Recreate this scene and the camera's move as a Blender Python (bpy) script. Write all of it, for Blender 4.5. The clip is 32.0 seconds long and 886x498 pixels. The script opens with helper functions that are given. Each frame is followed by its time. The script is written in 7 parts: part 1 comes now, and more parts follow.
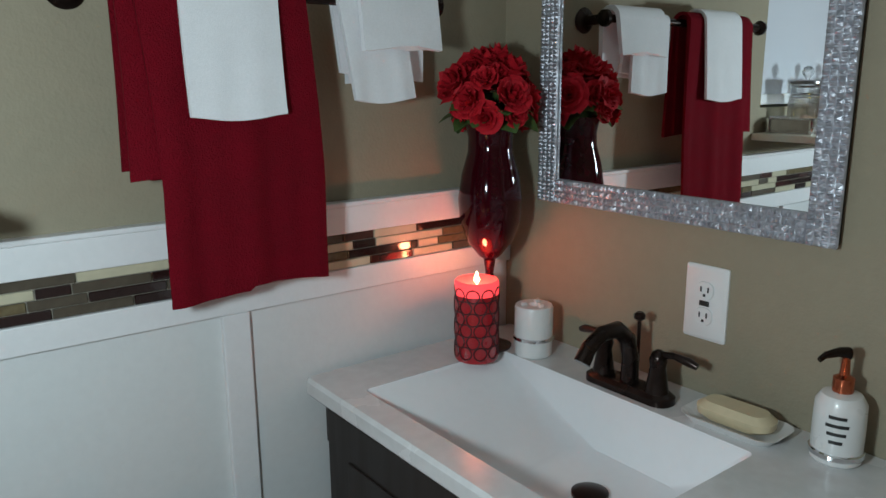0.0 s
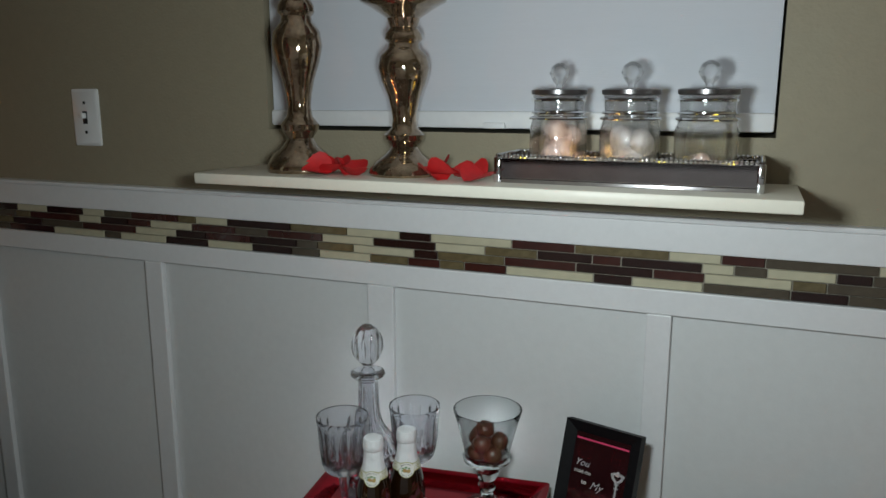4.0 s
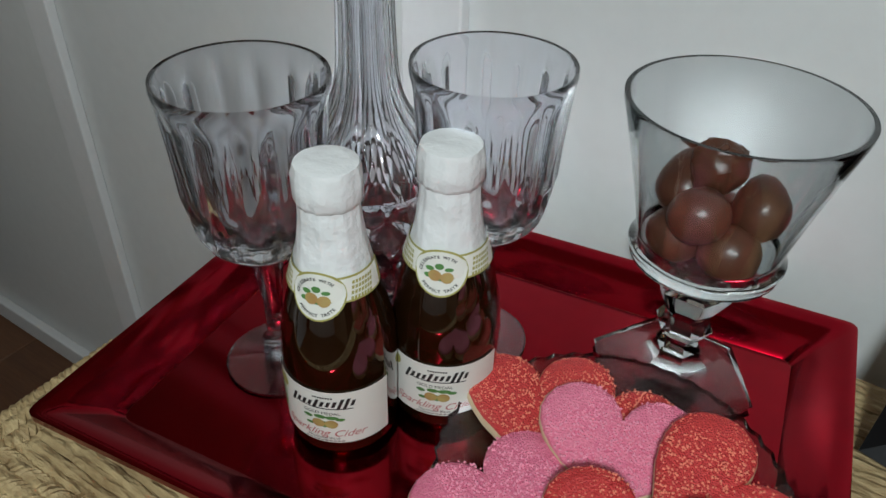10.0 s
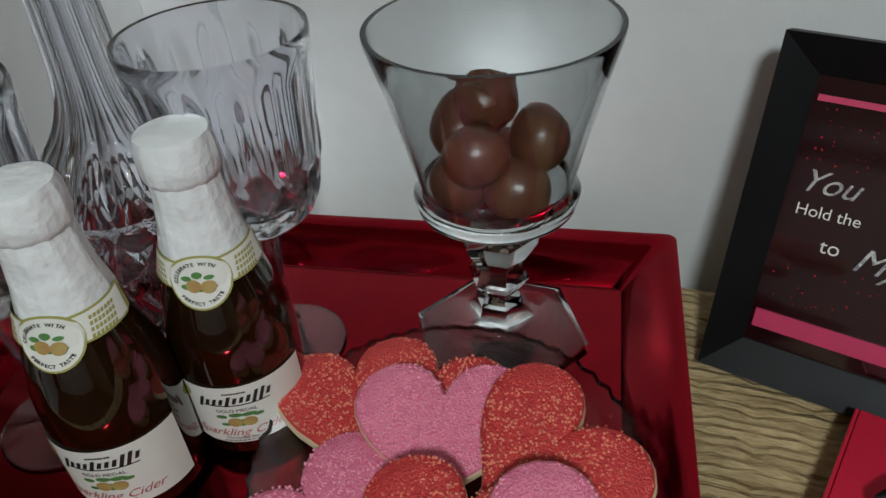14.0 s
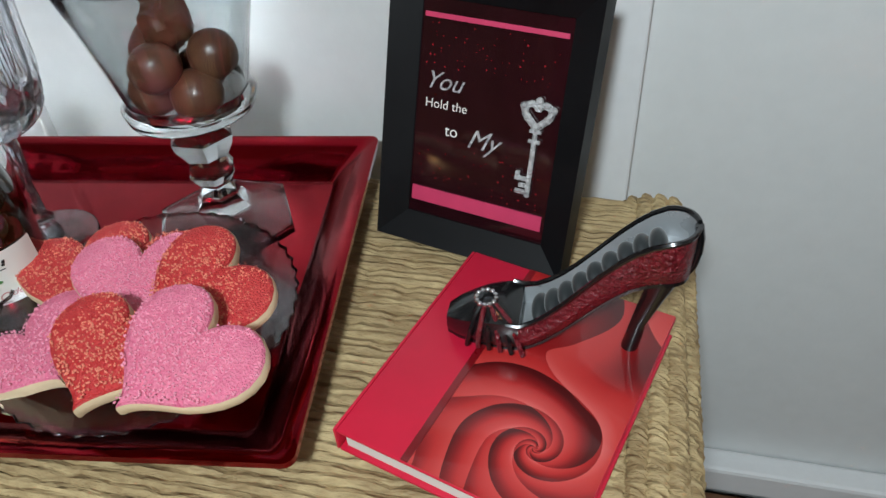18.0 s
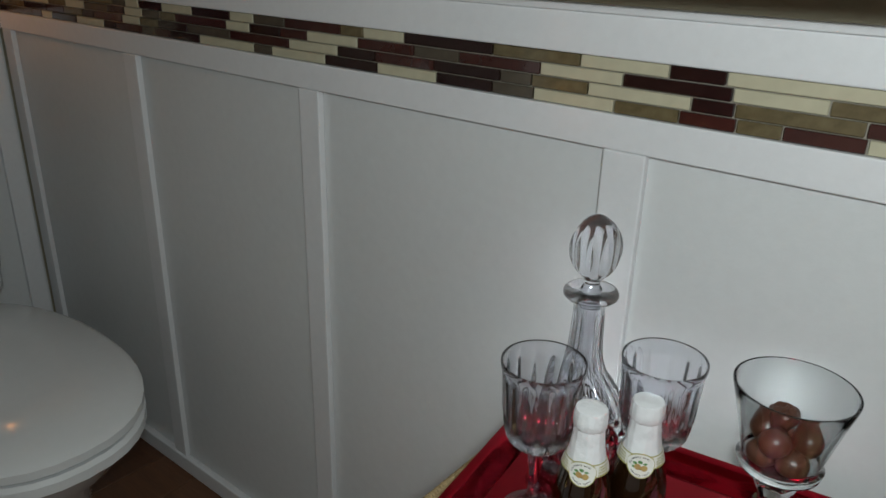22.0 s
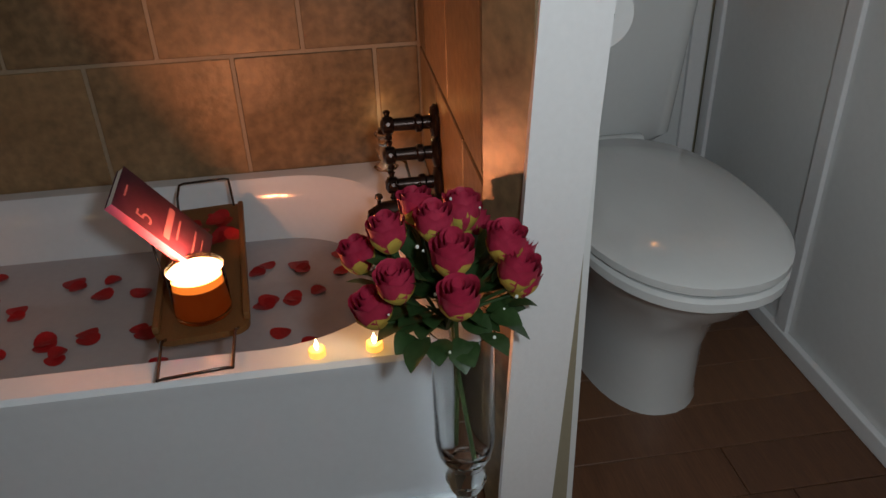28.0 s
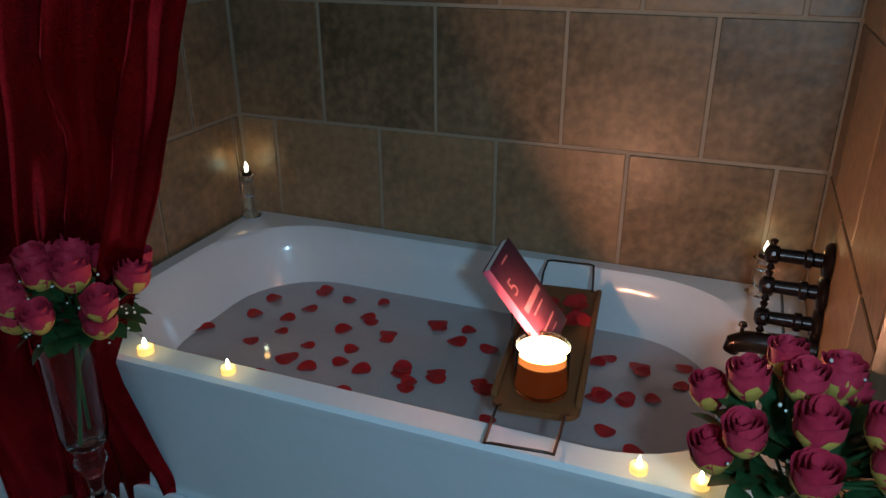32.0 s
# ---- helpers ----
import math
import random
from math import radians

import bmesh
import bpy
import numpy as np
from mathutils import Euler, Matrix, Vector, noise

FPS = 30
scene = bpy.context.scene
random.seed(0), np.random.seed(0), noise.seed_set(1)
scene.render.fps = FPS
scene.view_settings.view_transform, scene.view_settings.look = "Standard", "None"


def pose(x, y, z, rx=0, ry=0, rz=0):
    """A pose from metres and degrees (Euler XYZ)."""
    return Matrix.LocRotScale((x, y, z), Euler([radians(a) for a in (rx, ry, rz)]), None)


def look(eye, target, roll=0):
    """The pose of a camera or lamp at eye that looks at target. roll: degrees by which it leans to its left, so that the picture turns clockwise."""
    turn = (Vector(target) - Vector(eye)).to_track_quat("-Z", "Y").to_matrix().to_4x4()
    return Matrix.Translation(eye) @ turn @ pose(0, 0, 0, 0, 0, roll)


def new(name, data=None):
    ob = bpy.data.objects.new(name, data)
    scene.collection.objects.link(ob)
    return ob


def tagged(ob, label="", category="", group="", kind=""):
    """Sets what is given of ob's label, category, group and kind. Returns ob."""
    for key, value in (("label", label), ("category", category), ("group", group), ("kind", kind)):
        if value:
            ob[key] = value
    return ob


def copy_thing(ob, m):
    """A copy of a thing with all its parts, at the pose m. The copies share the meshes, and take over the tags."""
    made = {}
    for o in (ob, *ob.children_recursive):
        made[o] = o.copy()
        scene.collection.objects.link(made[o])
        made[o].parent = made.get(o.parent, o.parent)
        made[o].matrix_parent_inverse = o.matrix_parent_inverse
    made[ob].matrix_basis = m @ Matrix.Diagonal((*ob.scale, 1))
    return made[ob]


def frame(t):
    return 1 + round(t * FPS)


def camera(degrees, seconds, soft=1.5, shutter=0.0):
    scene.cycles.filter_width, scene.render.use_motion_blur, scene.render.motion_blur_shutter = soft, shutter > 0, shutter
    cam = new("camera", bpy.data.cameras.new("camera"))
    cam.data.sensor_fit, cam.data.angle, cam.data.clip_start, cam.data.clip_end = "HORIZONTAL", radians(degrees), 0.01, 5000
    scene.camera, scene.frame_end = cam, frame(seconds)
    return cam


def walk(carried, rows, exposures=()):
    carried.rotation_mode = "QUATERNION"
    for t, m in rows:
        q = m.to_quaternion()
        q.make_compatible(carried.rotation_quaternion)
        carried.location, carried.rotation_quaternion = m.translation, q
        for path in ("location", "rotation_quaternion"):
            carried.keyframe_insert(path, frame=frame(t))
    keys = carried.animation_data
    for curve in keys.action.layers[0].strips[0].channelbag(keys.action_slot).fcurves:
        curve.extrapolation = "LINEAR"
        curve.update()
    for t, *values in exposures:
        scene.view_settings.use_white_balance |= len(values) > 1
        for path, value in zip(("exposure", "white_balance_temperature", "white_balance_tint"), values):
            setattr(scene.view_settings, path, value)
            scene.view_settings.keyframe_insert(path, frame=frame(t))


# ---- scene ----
cam = camera(61.3, 32.0)
PATH = [
    (0.0, (0.091, 0.176, 1.329), (1.274, 1.728, 0.891), -0.4),
    (0.5, (0.098, 0.153, 1.340), (1.192, 1.803, 1.057), 0.8),
    (1.0, (0.136, 0.139, 1.390), (0.967, 1.941, 1.134), 0.3),
    (1.5, (0.088, 0.154, 1.407), (0.609, 2.073, 1.199), 0.4),
    (2.0, (0.065, 0.167, 1.401), (0.212, 2.151, 1.193), -0.3),
    (2.5, (0.015, 0.164, 1.401), (-0.033, 2.155, 1.212), -1.0),
    (3.0, (0.045, 0.147, 1.401), (-0.405, 2.089, 1.239), -0.7),
    (3.5, (0.084, 0.112, 1.369), (-0.572, 1.987, 1.136), -0.3),
    (4.0, (0.115, 0.086, 1.310), (-0.635, 1.898, 0.916), -0.0),
    (4.5, (0.104, 0.050, 1.279), (-0.489, 1.900, 0.800), -0.1),
    (6.5, (0.040, 0.247, 1.167), (-0.759, 1.948, 0.483), 2.0),
    (7.0, (-0.042, 0.377, 1.144), (-0.841, 2.043, 0.379), -0.5),
    (7.5, (-0.086, 0.432, 1.129), (-0.836, 2.067, 0.255), -1.3),
    (8.0, (-0.118, 0.549, 1.124), (-0.954, 2.102, 0.181), 0.6),
    (8.5, (-0.128, 0.635, 1.097), (-1.035, 2.078, 0.051), -0.3),
    (9.0, (-0.193, 0.702, 1.054), (-1.025, 2.140, -0.060), -0.3),
    (9.5, (-0.188, 0.750, 1.018), (-1.082, 2.095, -0.163), 1.1),
    (10.0, (-0.191, 0.806, 0.971), (-1.056, 2.162, -0.217), 1.8),
    (10.5, (-0.203, 0.820, 0.968), (-1.130, 2.170, -0.165), 1.2),
    (11.0, (-0.222, 0.823, 1.004), (-1.216, 2.156, -0.108), 0.5),
    (11.5, (-0.248, 0.825, 1.025), (-1.192, 2.209, -0.067), 1.9),
    (12.0, (-0.232, 0.838, 1.053), (-1.127, 2.298, 0.021), -0.1),
    (12.5, (-0.193, 0.869, 1.025), (-0.897, 2.393, -0.063), -2.1),
    (13.0, (-0.184, 0.868, 0.987), (-0.780, 2.393, -0.162), -2.3),
    (13.5, (-0.171, 0.863, 0.959), (-0.746, 2.376, -0.215), -4.1),
    (15.5, (-0.098, 0.826, 0.919), (-0.725, 2.237, -0.352), -5.3),
    (16.0, (-0.050, 0.829, 0.942), (-0.486, 2.318, -0.320), -3.4),
    (16.5, (-0.017, 0.827, 0.942), (-0.357, 2.328, -0.335), -3.2),
    (17.0, (-0.003, 0.803, 0.941), (-0.336, 2.284, -0.362), -3.8),
    (17.5, (-0.004, 0.789, 0.932), (-0.372, 2.219, -0.416), -4.4),
    (18.0, (-0.003, 0.791, 0.961), (-0.394, 2.255, -0.345), -3.8),
    (18.5, (0.003, 0.775, 1.016), (-0.425, 2.334, -0.162), -3.0),
    (19.0, (0.005, 0.722, 1.062), (-0.534, 2.302, -0.040), -2.4),
    (19.5, (-0.032, 0.684, 1.074), (-0.738, 2.199, -0.024), -2.0),
    (20.0, (-0.078, 0.630, 1.087), (-0.833, 2.179, 0.073), -1.7),
    (20.5, (-0.106, 0.592, 1.096), (-0.937, 2.128, 0.122), -0.6),
    (21.0, (-0.124, 0.566, 1.132), (-1.077, 2.060, 0.205), -0.2),
    (21.5, (-0.134, 0.519, 1.139), (-1.196, 2.003, 0.322), 0.7),
    (22.0, (-0.138, 0.481, 1.194), (-1.284, 1.933, 0.435), 1.6),
    (22.5, (-0.129, 0.450, 1.229), (-1.306, 1.918, 0.551), 1.4),
    (23.0, (-0.112, 0.425, 1.283), (-1.318, 1.936, 0.772), -0.2),
    (23.5, (-0.124, 0.411, 1.311), (-1.464, 1.829, 0.871), -1.9),
    (24.0, (-0.137, 0.431, 1.325), (-1.704, 1.615, 0.947), -1.9),
    (24.5, (-0.143, 0.467, 1.324), (-1.877, 1.400, 0.975), -1.2),
    (26.5, (-0.118, 0.398, 1.268), (-2.006, 0.850, 0.815), -0.4),
    (27.0, (-0.130, 0.310, 1.237), (-2.004, 0.509, 0.566), -1.4),
    (27.5, (-0.164, 0.263, 1.186), (-1.972, 0.441, 0.349), -1.7),
    (28.0, (-0.171, 0.262, 1.156), (-1.889, 0.479, 0.155), -2.2),
    (28.5, (-0.168, 0.234, 1.153), (-1.857, 0.380, 0.092), -2.3),
    (29.0, (-0.159, 0.183, 1.156), (-1.878, 0.096, 0.137), -1.6),
    (29.5, (-0.143, 0.157, 1.171), (-1.867, -0.149, 0.204), -2.1),
    (30.0, (-0.148, 0.143, 1.176), (-1.844, -0.370, 0.249), -0.8),
    (30.5, (-0.151, 0.137, 1.189), (-1.784, -0.638, 0.332), -0.0),
    (31.0, (-0.152, 0.157, 1.193), (-1.736, -0.754, 0.379), 0.4),
    (31.5, (-0.170, 0.199, 1.199), (-1.809, -0.629, 0.406), -0.3),
    (32.0, (-0.175, 0.237, 1.200), (-1.877, -0.440, 0.398), -0.2),
]
EXPOSURES = [(0.0, 0.15, 6300, 5), (1.0, 0.10, 6400, 6), (2.0, -0.20, 6750, 9), (3.0, -0.35, 6850, 10), (4.0, -0.25, 6850, 10), (7.0, 0.10, 6850, 11), (10.0, 0.28, 6900, 11), (12.0, -0.02, 7000, 12), (13.0, -0.10, 7050, 12), (16.0, 0.30, 6950, 11), (17.0, 0.58, 6900, 14), (18.0, 0.60, 6700, 12), (19.0, 0.05, 6900, 12), (20.0, -0.10, 6900, 12), (22.0, 0.10, 7000, 12), (23.0, 0.05, 6850, 11), (24.0, 0.48, 6650, 12), (24.5, 0.50, 6650, 12), (26.5, 0.10, 6500, 10), (27.0, 0.26, 7000, 18), (28.0, 0.32, 6850, 15), (29.0, 0.33, 6900, 17), (30.0, 0.52, 6000, 6), (31.0, 0.55, 5600, 2), (32.0, 0.42, 4650, -8)]
walk(cam, [(t, look(eye, target, roll)) for t, eye, target, roll in PATH], EXPOSURES)

# ---------------------------------------------------------------- light
world = bpy.data.worlds.new("night")
scene.world = world
world.use_nodes = True
world.node_tree.nodes["Background"].inputs[0].default_value = (0.30, 0.36, 0.5, 1)
world.node_tree.nodes["Background"].inputs[1].default_value = 0.01


def lamp(name, where, watts, colour, radius):
    data = bpy.data.lights.new(name, "POINT")
    data.energy, data.color, data.shadow_soft_size = watts, colour, radius
    ob = new(name, data)
    ob.location = where
    return ob


lamp("torch_light", (-0.06, 0.46, 1.30), 18.0, (0.82, 0.98, 1.05), 0.045)
WARM, AMBER = (1.0, 0.42, 0.12), (1.0, 0.55, 0.16)

# ---------------------------------------------------------------- materials


def material(name, colour, rough=0.5, metal=0.0, vary=0.12, scale=8.0, fine=60.0, bump=0.0, bump_scale=None, coat=0.0, spec=0.5, per_object=0.0, stretch=(1, 1, 1), second=None, sheen=0.0, spread=0.45):
    """A surface with large and small variation of its colour, roughness and relief."""
    m = bpy.data.materials.new(name)
    m.use_nodes = True
    n, l = m.node_tree.nodes, m.node_tree.links
    b = n["Principled BSDF"]
    b.inputs["Metallic"].default_value = metal
    b.inputs["Coat Weight"].default_value = coat
    b.inputs["Coat Roughness"].default_value = 0.06
    b.inputs["Specular IOR Level"].default_value = spec
    b.inputs["Sheen Weight"].default_value = sheen
    tc, mp = n.new("ShaderNodeTexCoord"), n.new("ShaderNodeMapping")
    mp.inputs["Scale"].default_value = stretch
    l.new(tc.outputs["Object"], mp.inputs[0])
    big, small = n.new("ShaderNodeTexNoise"), n.new("ShaderNodeTexNoise")
    for node, s in ((big, scale), (small, fine)):
        node.inputs["Scale"].default_value = s
        node.inputs["Detail"].default_value = 5
        l.new(mp.outputs[0], node.inputs["Vector"])
    add = n.new("ShaderNodeMath")
    add.operation = "ADD"
    l.new(big.outputs[0], add.inputs[0])
    l.new(small.outputs[0], add.inputs[1])
    last = add.outputs[0]
    if per_object:
        info, mul = n.new("ShaderNodeObjectInfo"), n.new("ShaderNodeMath")
        mul.operation = "MULTIPLY_ADD"
        mul.inputs[1].default_value = per_object
        l.new(info.outputs["Random"], mul.inputs[0])
        l.new(last, mul.inputs[2])
        last = mul.outputs[0]
    ramp = n.new("ShaderNodeMapRange")
    ramp.inputs["From Min"].default_value, ramp.inputs["From Max"].default_value = 1 - spread, 1 + spread + per_object
    l.new(last, ramp.inputs[0])
    mix = n.new("ShaderNodeMix")
    mix.data_type = "RGBA"
    c2 = second or [min(1, c * (1 + vary)) for c in colour]
    c1 = colour if second else [c * (1 - vary) for c in colour]
    mix.inputs["A"].default_value, mix.inputs["B"].default_value = (*c1, 1), (*c2, 1)
    l.new(ramp.outputs[0], mix.inputs["Factor"])
    l.new(mix.outputs["Result"], b.inputs["Base Color"])
    rr = n.new("ShaderNodeMapRange")
    rr.inputs["From Min"].default_value, rr.inputs["From Max"].default_value = 0.3, 0.7
    rr.inputs["To Min"].default_value, rr.inputs["To Max"].default_value = rough * 0.85, min(1, rough * 1.15)
    l.new(big.outputs[0], rr.inputs[0])
    l.new(rr.outputs[0], b.inputs["Roughness"])
    if bump:
        bn = n.new("ShaderNodeBump")
        bn.inputs["Strength"].default_value, bn.inputs["Distance"].default_value = bump, 0.004
        src = small
        if bump_scale:
            src = n.new("ShaderNodeTexNoise")
            src.inputs["Scale"].default_value = bump_scale
            src.inputs["Detail"].default_value = 3
            l.new(mp.outputs[0], src.inputs["Vector"])
        l.new(src.outputs[0], bn.inputs["Height"])
        l.new(bn.outputs[0], b.inputs["Normal"])
    return m


def glass(name, colour=(1, 1, 1), rough=0.0, ior=1.5, thin=0.0):
    m = bpy.data.materials.new(name)
    m.use_nodes = True
    b = m.node_tree.nodes["Principled BSDF"]
    b.inputs["Base Color"].default_value = (*colour, 1)
    b.inputs["Transmission Weight"].default_value = 1
    b.inputs["Roughness"].default_value = rough
    b.inputs["IOR"].default_value = ior
    if thin:
        n, l = m.node_tree.nodes, m.node_tree.links
        clear, mix = n.new("ShaderNodeBsdfTransparent"), n.new("ShaderNodeMixShader")
        mix.inputs[0].default_value = thin
        l.new(b.outputs[0], mix.inputs[1])
        l.new(clear.outputs[0], mix.inputs[2])
        l.new(mix.outputs[0], n["Material Output"].inputs["Surface"])
    return m


def glowing(name, colour, strength, base=None):
    m = bpy.data.materials.new(name)
    m.use_nodes = True
    b = m.node_tree.nodes["Principled BSDF"]
    b.inputs["Base Color"].default_value = (*(base or colour), 1)
    b.inputs["Roughness"].default_value = 0.5
    b.inputs["Emission Color"].default_value = (*colour, 1)
    b.inputs["Emission Strength"].default_value = strength
    return m


WHITE = material("white_paint", (0.74, 0.74, 0.75), 0.42, vary=0.04, scale=3, fine=90, bump=0.08, bump_scale=140)
PANEL = material("white_panel", (0.68, 0.69, 0.69), 0.38, vary=0.04, scale=2, fine=70, bump=0.06, bump_scale=220)
BEIGE = material("beige_wall_paint", (0.29, 0.25, 0.175), 0.7, vary=0.06, scale=2, fine=50, bump=0.25, bump_scale=180)
CEIL = material("ceiling_paint", (0.75, 0.74, 0.72), 0.8, vary=0.03, bump=0.2, bump_scale=90)
FLOORWOOD = material("floor_wood", (0.075, 0.028, 0.014), 0.42, scale=3, fine=22, stretch=(1, 14, 1), second=(0.18, 0.078, 0.036), per_object=0.5, bump=0.1, spread=0.3)
TILE = material("slate_tile", (0.080, 0.058, 0.031), 0.40, scale=6, fine=38, second=(0.33, 0.215, 0.112), per_object=0.45, bump=0.55, bump_scale=26, spread=0.22)
GROUT = material("grout", (0.31, 0.25, 0.175), 0.85, vary=0.1, fine=120, bump=0.2)
MGROUT = material("mosaic_grout", (0.30, 0.27, 0.22), 0.8, vary=0.1)
M_DARK = material("mosaic_dark_brown", (0.022, 0.010, 0.009), 0.12, vary=0.3, coat=0.6)
M_TAUPE = material("mosaic_taupe", (0.080, 0.064, 0.046), 0.2, vary=0.25, coat=0.4, fine=90)
M_CREAM = material("mosaic_cream", (0.50, 0.46, 0.33), 0.3, vary=0.12, coat=0.2)
M_OLIVE = material("mosaic_marble_brown", (0.085, 0.062, 0.030), 0.2, second=(0.17, 0.135, 0.072), coat=0.4, scale=60, fine=140)
M_PLUM = material("mosaic_red_brown", (0.050, 0.016, 0.013), 0.12, vary=0.3, coat=0.6)
MOSAIC = [M_DARK, M_TAUPE, M_CREAM, M_DARK, M_OLIVE, M_PLUM, M_CREAM]
CHINA = material("toilet_ceramic", (0.68, 0.69, 0.69), 0.14, vary=0.02, coat=0.6)
ENAMEL = material("bath_enamel", (0.70, 0.76, 0.81), 0.16, vary=0.03, coat=0.6)
COUNTER = material("cultured_marble", (0.56, 0.55, 0.55), 0.25, scale=7, fine=40, second=(0.70, 0.69, 0.69), coat=0.4)
BASIN = material("white_basin_glaze", (0.84, 0.84, 0.86), 0.2, vary=0.02, coat=0.5)
ESPRESSO = material("espresso_wood", (0.016, 0.010, 0.008), 0.5, vary=0.35, scale=5, fine=40, stretch=(8, 8, 1))
BRONZE = material("oil_rubbed_bronze", (0.030, 0.020, 0.017), 0.28, metal=0.8, vary=0.4, spec=0.6)
REDTOWEL = material("red_terry", (0.15, 0.003, 0.010), 0.95, vary=0.18, scale=20, fine=320, bump=0.9, bump_scale=420, spec=0.1)
WHITETOWEL = material("white_terry", (0.76, 0.76, 0.78), 0.95, vary=0.06, scale=20, fine=320, bump=0.2, bump_scale=700, sheen=0.2)
BLIND = material("white_blind_fabric", (0.56, 0.575, 0.62), 0.7, vary=0.03, scale=3, fine=40, stretch=(1, 1, 30), bump=0.15)

# ---------------------------------------------------------------- builders


def box(bm, x0, x1, y0, y1, z0, z1, bevel=0.0, seg=2):
    vs = [bm.verts.new((x, y, z)) for x in (x0, x1) for y in (y0, y1) for z in (z0, z1)]
    fs = [bm.faces.new([vs[i] for i in f]) for f in ((0, 1, 3, 2), (4, 6, 7, 5), (0, 4, 5, 1), (2, 3, 7, 6), (0, 2, 6, 4), (1, 5, 7, 3))]
    if bevel:
        es = {e for f in fs for e in f.edges}
        bmesh.ops.bevel(bm, geom=list(es), offset=bevel, segments=seg, affect="EDGES", profile=0.5)
    return bm


def boxed(x0, x1, y0, y1, z0, z1, bevel=0.0, seg=2):
    return box(bmesh.new(), x0, x1, y0, y1, z0, z1, bevel, seg)


def loft(bm, rings, closed=True, cap0=True, cap1=True):
    """Skins a list of rings of points; each ring has the same number of points."""
    rows = [[bm.verts.new(p) for p in ring] for ring in rings]
    n = len(rows[0])
    for a, b in zip(rows, rows[1:]):
        for i in range(n if closed else n - 1):
            j = (i + 1) % n
            bm.faces.new((a[i], a[j], b[j], b[i]))
    if cap0:
        bm.faces.new(rows[0][::-1])
    if cap1:
        bm.faces.new(rows[-1])
    return bm


def lathe(profile, seg=40, shape=None, cap0=True, cap1=True, centre=(0, 0)):
    """Turns a profile of (radius, height) round the upright axis. shape(angle, height) scales the radius."""
    rings = []
    for r, z in profile:
        ring = []
        for i in range(seg):
            a = 2 * math.pi * i / seg
            k = shape(a, z) if shape else 1.0
            ring.append((centre[0] + r * k * math.cos(a), centre[1] + r * k * math.sin(a), z))
        rings.append(ring)
    return loft(bmesh.new(), rings, cap0=cap0, cap1=cap1)


def tube(bm, pts, r, seg=8):
    """A round bar along a line of points; r may be one radius or one for each point."""
    pts = [Vector(p) for p in pts]
    rings = []
    for i, p in enumerate(pts):
        d = (pts[min(i + 1, len(pts) - 1)] - pts[max(i - 1, 0)]).normalized()
        u = d.orthogonal().normalized() if i == 0 else (u - d * u.dot(d)).normalized()
        v = d.cross(u)
        k = r[i] if isinstance(r, (list, tuple)) else r
        rings.append([p + (u * math.cos(2 * math.pi * j / seg) + v * math.sin(2 * math.pi * j / seg)) * k for j in range(seg)])
    return loft(bm, rings)


def tubed(pts, r, seg=8):
    return tube(bmesh.new(), pts, r, seg)


def ball(bm, c, r, sx=1, sy=1, sz=1, u=16, v=10):
    m = Matrix.Translation(c) @ Matrix.Diagonal((sx, sy, sz, 1))
    bmesh.ops.create_uvsphere(bm, u_segments=u, v_segments=v, radius=r, matrix=m)
    return bm


# glass materials whose parts have their shadows switched off
SHADOWLESS = []


def part(name, bm, mat, parent=None, label="", smooth=True):
    bmesh.ops.recalc_face_normals(bm, faces=bm.faces)
    me = bpy.data.meshes.new(name)
    bm.to_mesh(me)
    bm.free()
    me.materials.append(mat)
    if smooth:
        me.shade_smooth()
        me.set_sharp_from_angle(angle=radians(38))
    ob = new(name, me)
    if mat in SHADOWLESS:
        ob.visible_shadow = False  # shadow switched off, so no shade falls behind this glass
    if parent is not None:
        ob.parent = parent
    return tagged(ob, label)


def thing(name, label, category, m=None, group="", kind=""):
    ob = tagged(new(name), label, category, group, kind)
    ob.empty_display_size = 0.05
    if m is not None:
        ob.matrix_basis = m
    return ob


def solid(name, bm, mat, label, category, m=None, group="", kind="", smooth=True):
    ob = part(name, bm, mat, None, label, smooth)
    tagged(ob, label, category, group, kind)
    if m is not None:
        ob.matrix_basis = m
    return ob


def structure(name, bm, mat, label, category="wall"):
    return solid(name, bm, mat, label, category, kind="structure", smooth=False)


# ---------------------------------------------------------------- room shell
YN, XW, XE, YS, TOP, FL = 1.262, -2.08, 1.07, -1.116, 2.44, 0.02
bm = bmesh.new()
WX0, WX1, WZ0, WZ1 = -0.722, 0.142, 1.255, 2.10
box(bm, XW - 0.12, WX0, YN, YN + 0.14, 0, TOP)
box(bm, WX1, XE + 0.12, YN, YN + 0.14, 0, TOP)
box(bm, WX0, WX1, YN, YN + 0.14, 0, WZ0)
box(bm, WX0, WX1, YN, YN + 0.14, WZ1, TOP)
structure("wall_north", bm, BEIGE, "beige painted wall with a window opening above white wainscot")
structure("wall_west", boxed(XW - 0.12, XW, YS, YN, 0, TOP), BEIGE, "beige painted wall behind the toilet and bath")
structure("wall_east", boxed(XE, XE + 0.12, YS, YN, 0, TOP), BEIGE, "beige painted wall behind the vanity")
structure("wall_south", boxed(XW, XE, YS - 0.12, YS, 0, TOP), BEIGE, "plain beige wall closing the bathroom")
structure("ceiling", boxed(XW, XE, YS, YN, TOP, TOP + 0.1), CEIL, "plain white painted ceiling", "ceiling")
structure("subfloor", boxed(XW, XE, YS, YN, -0.10, FL - 0.012), ESPRESSO, "dark subfloor under the planks", "floor")
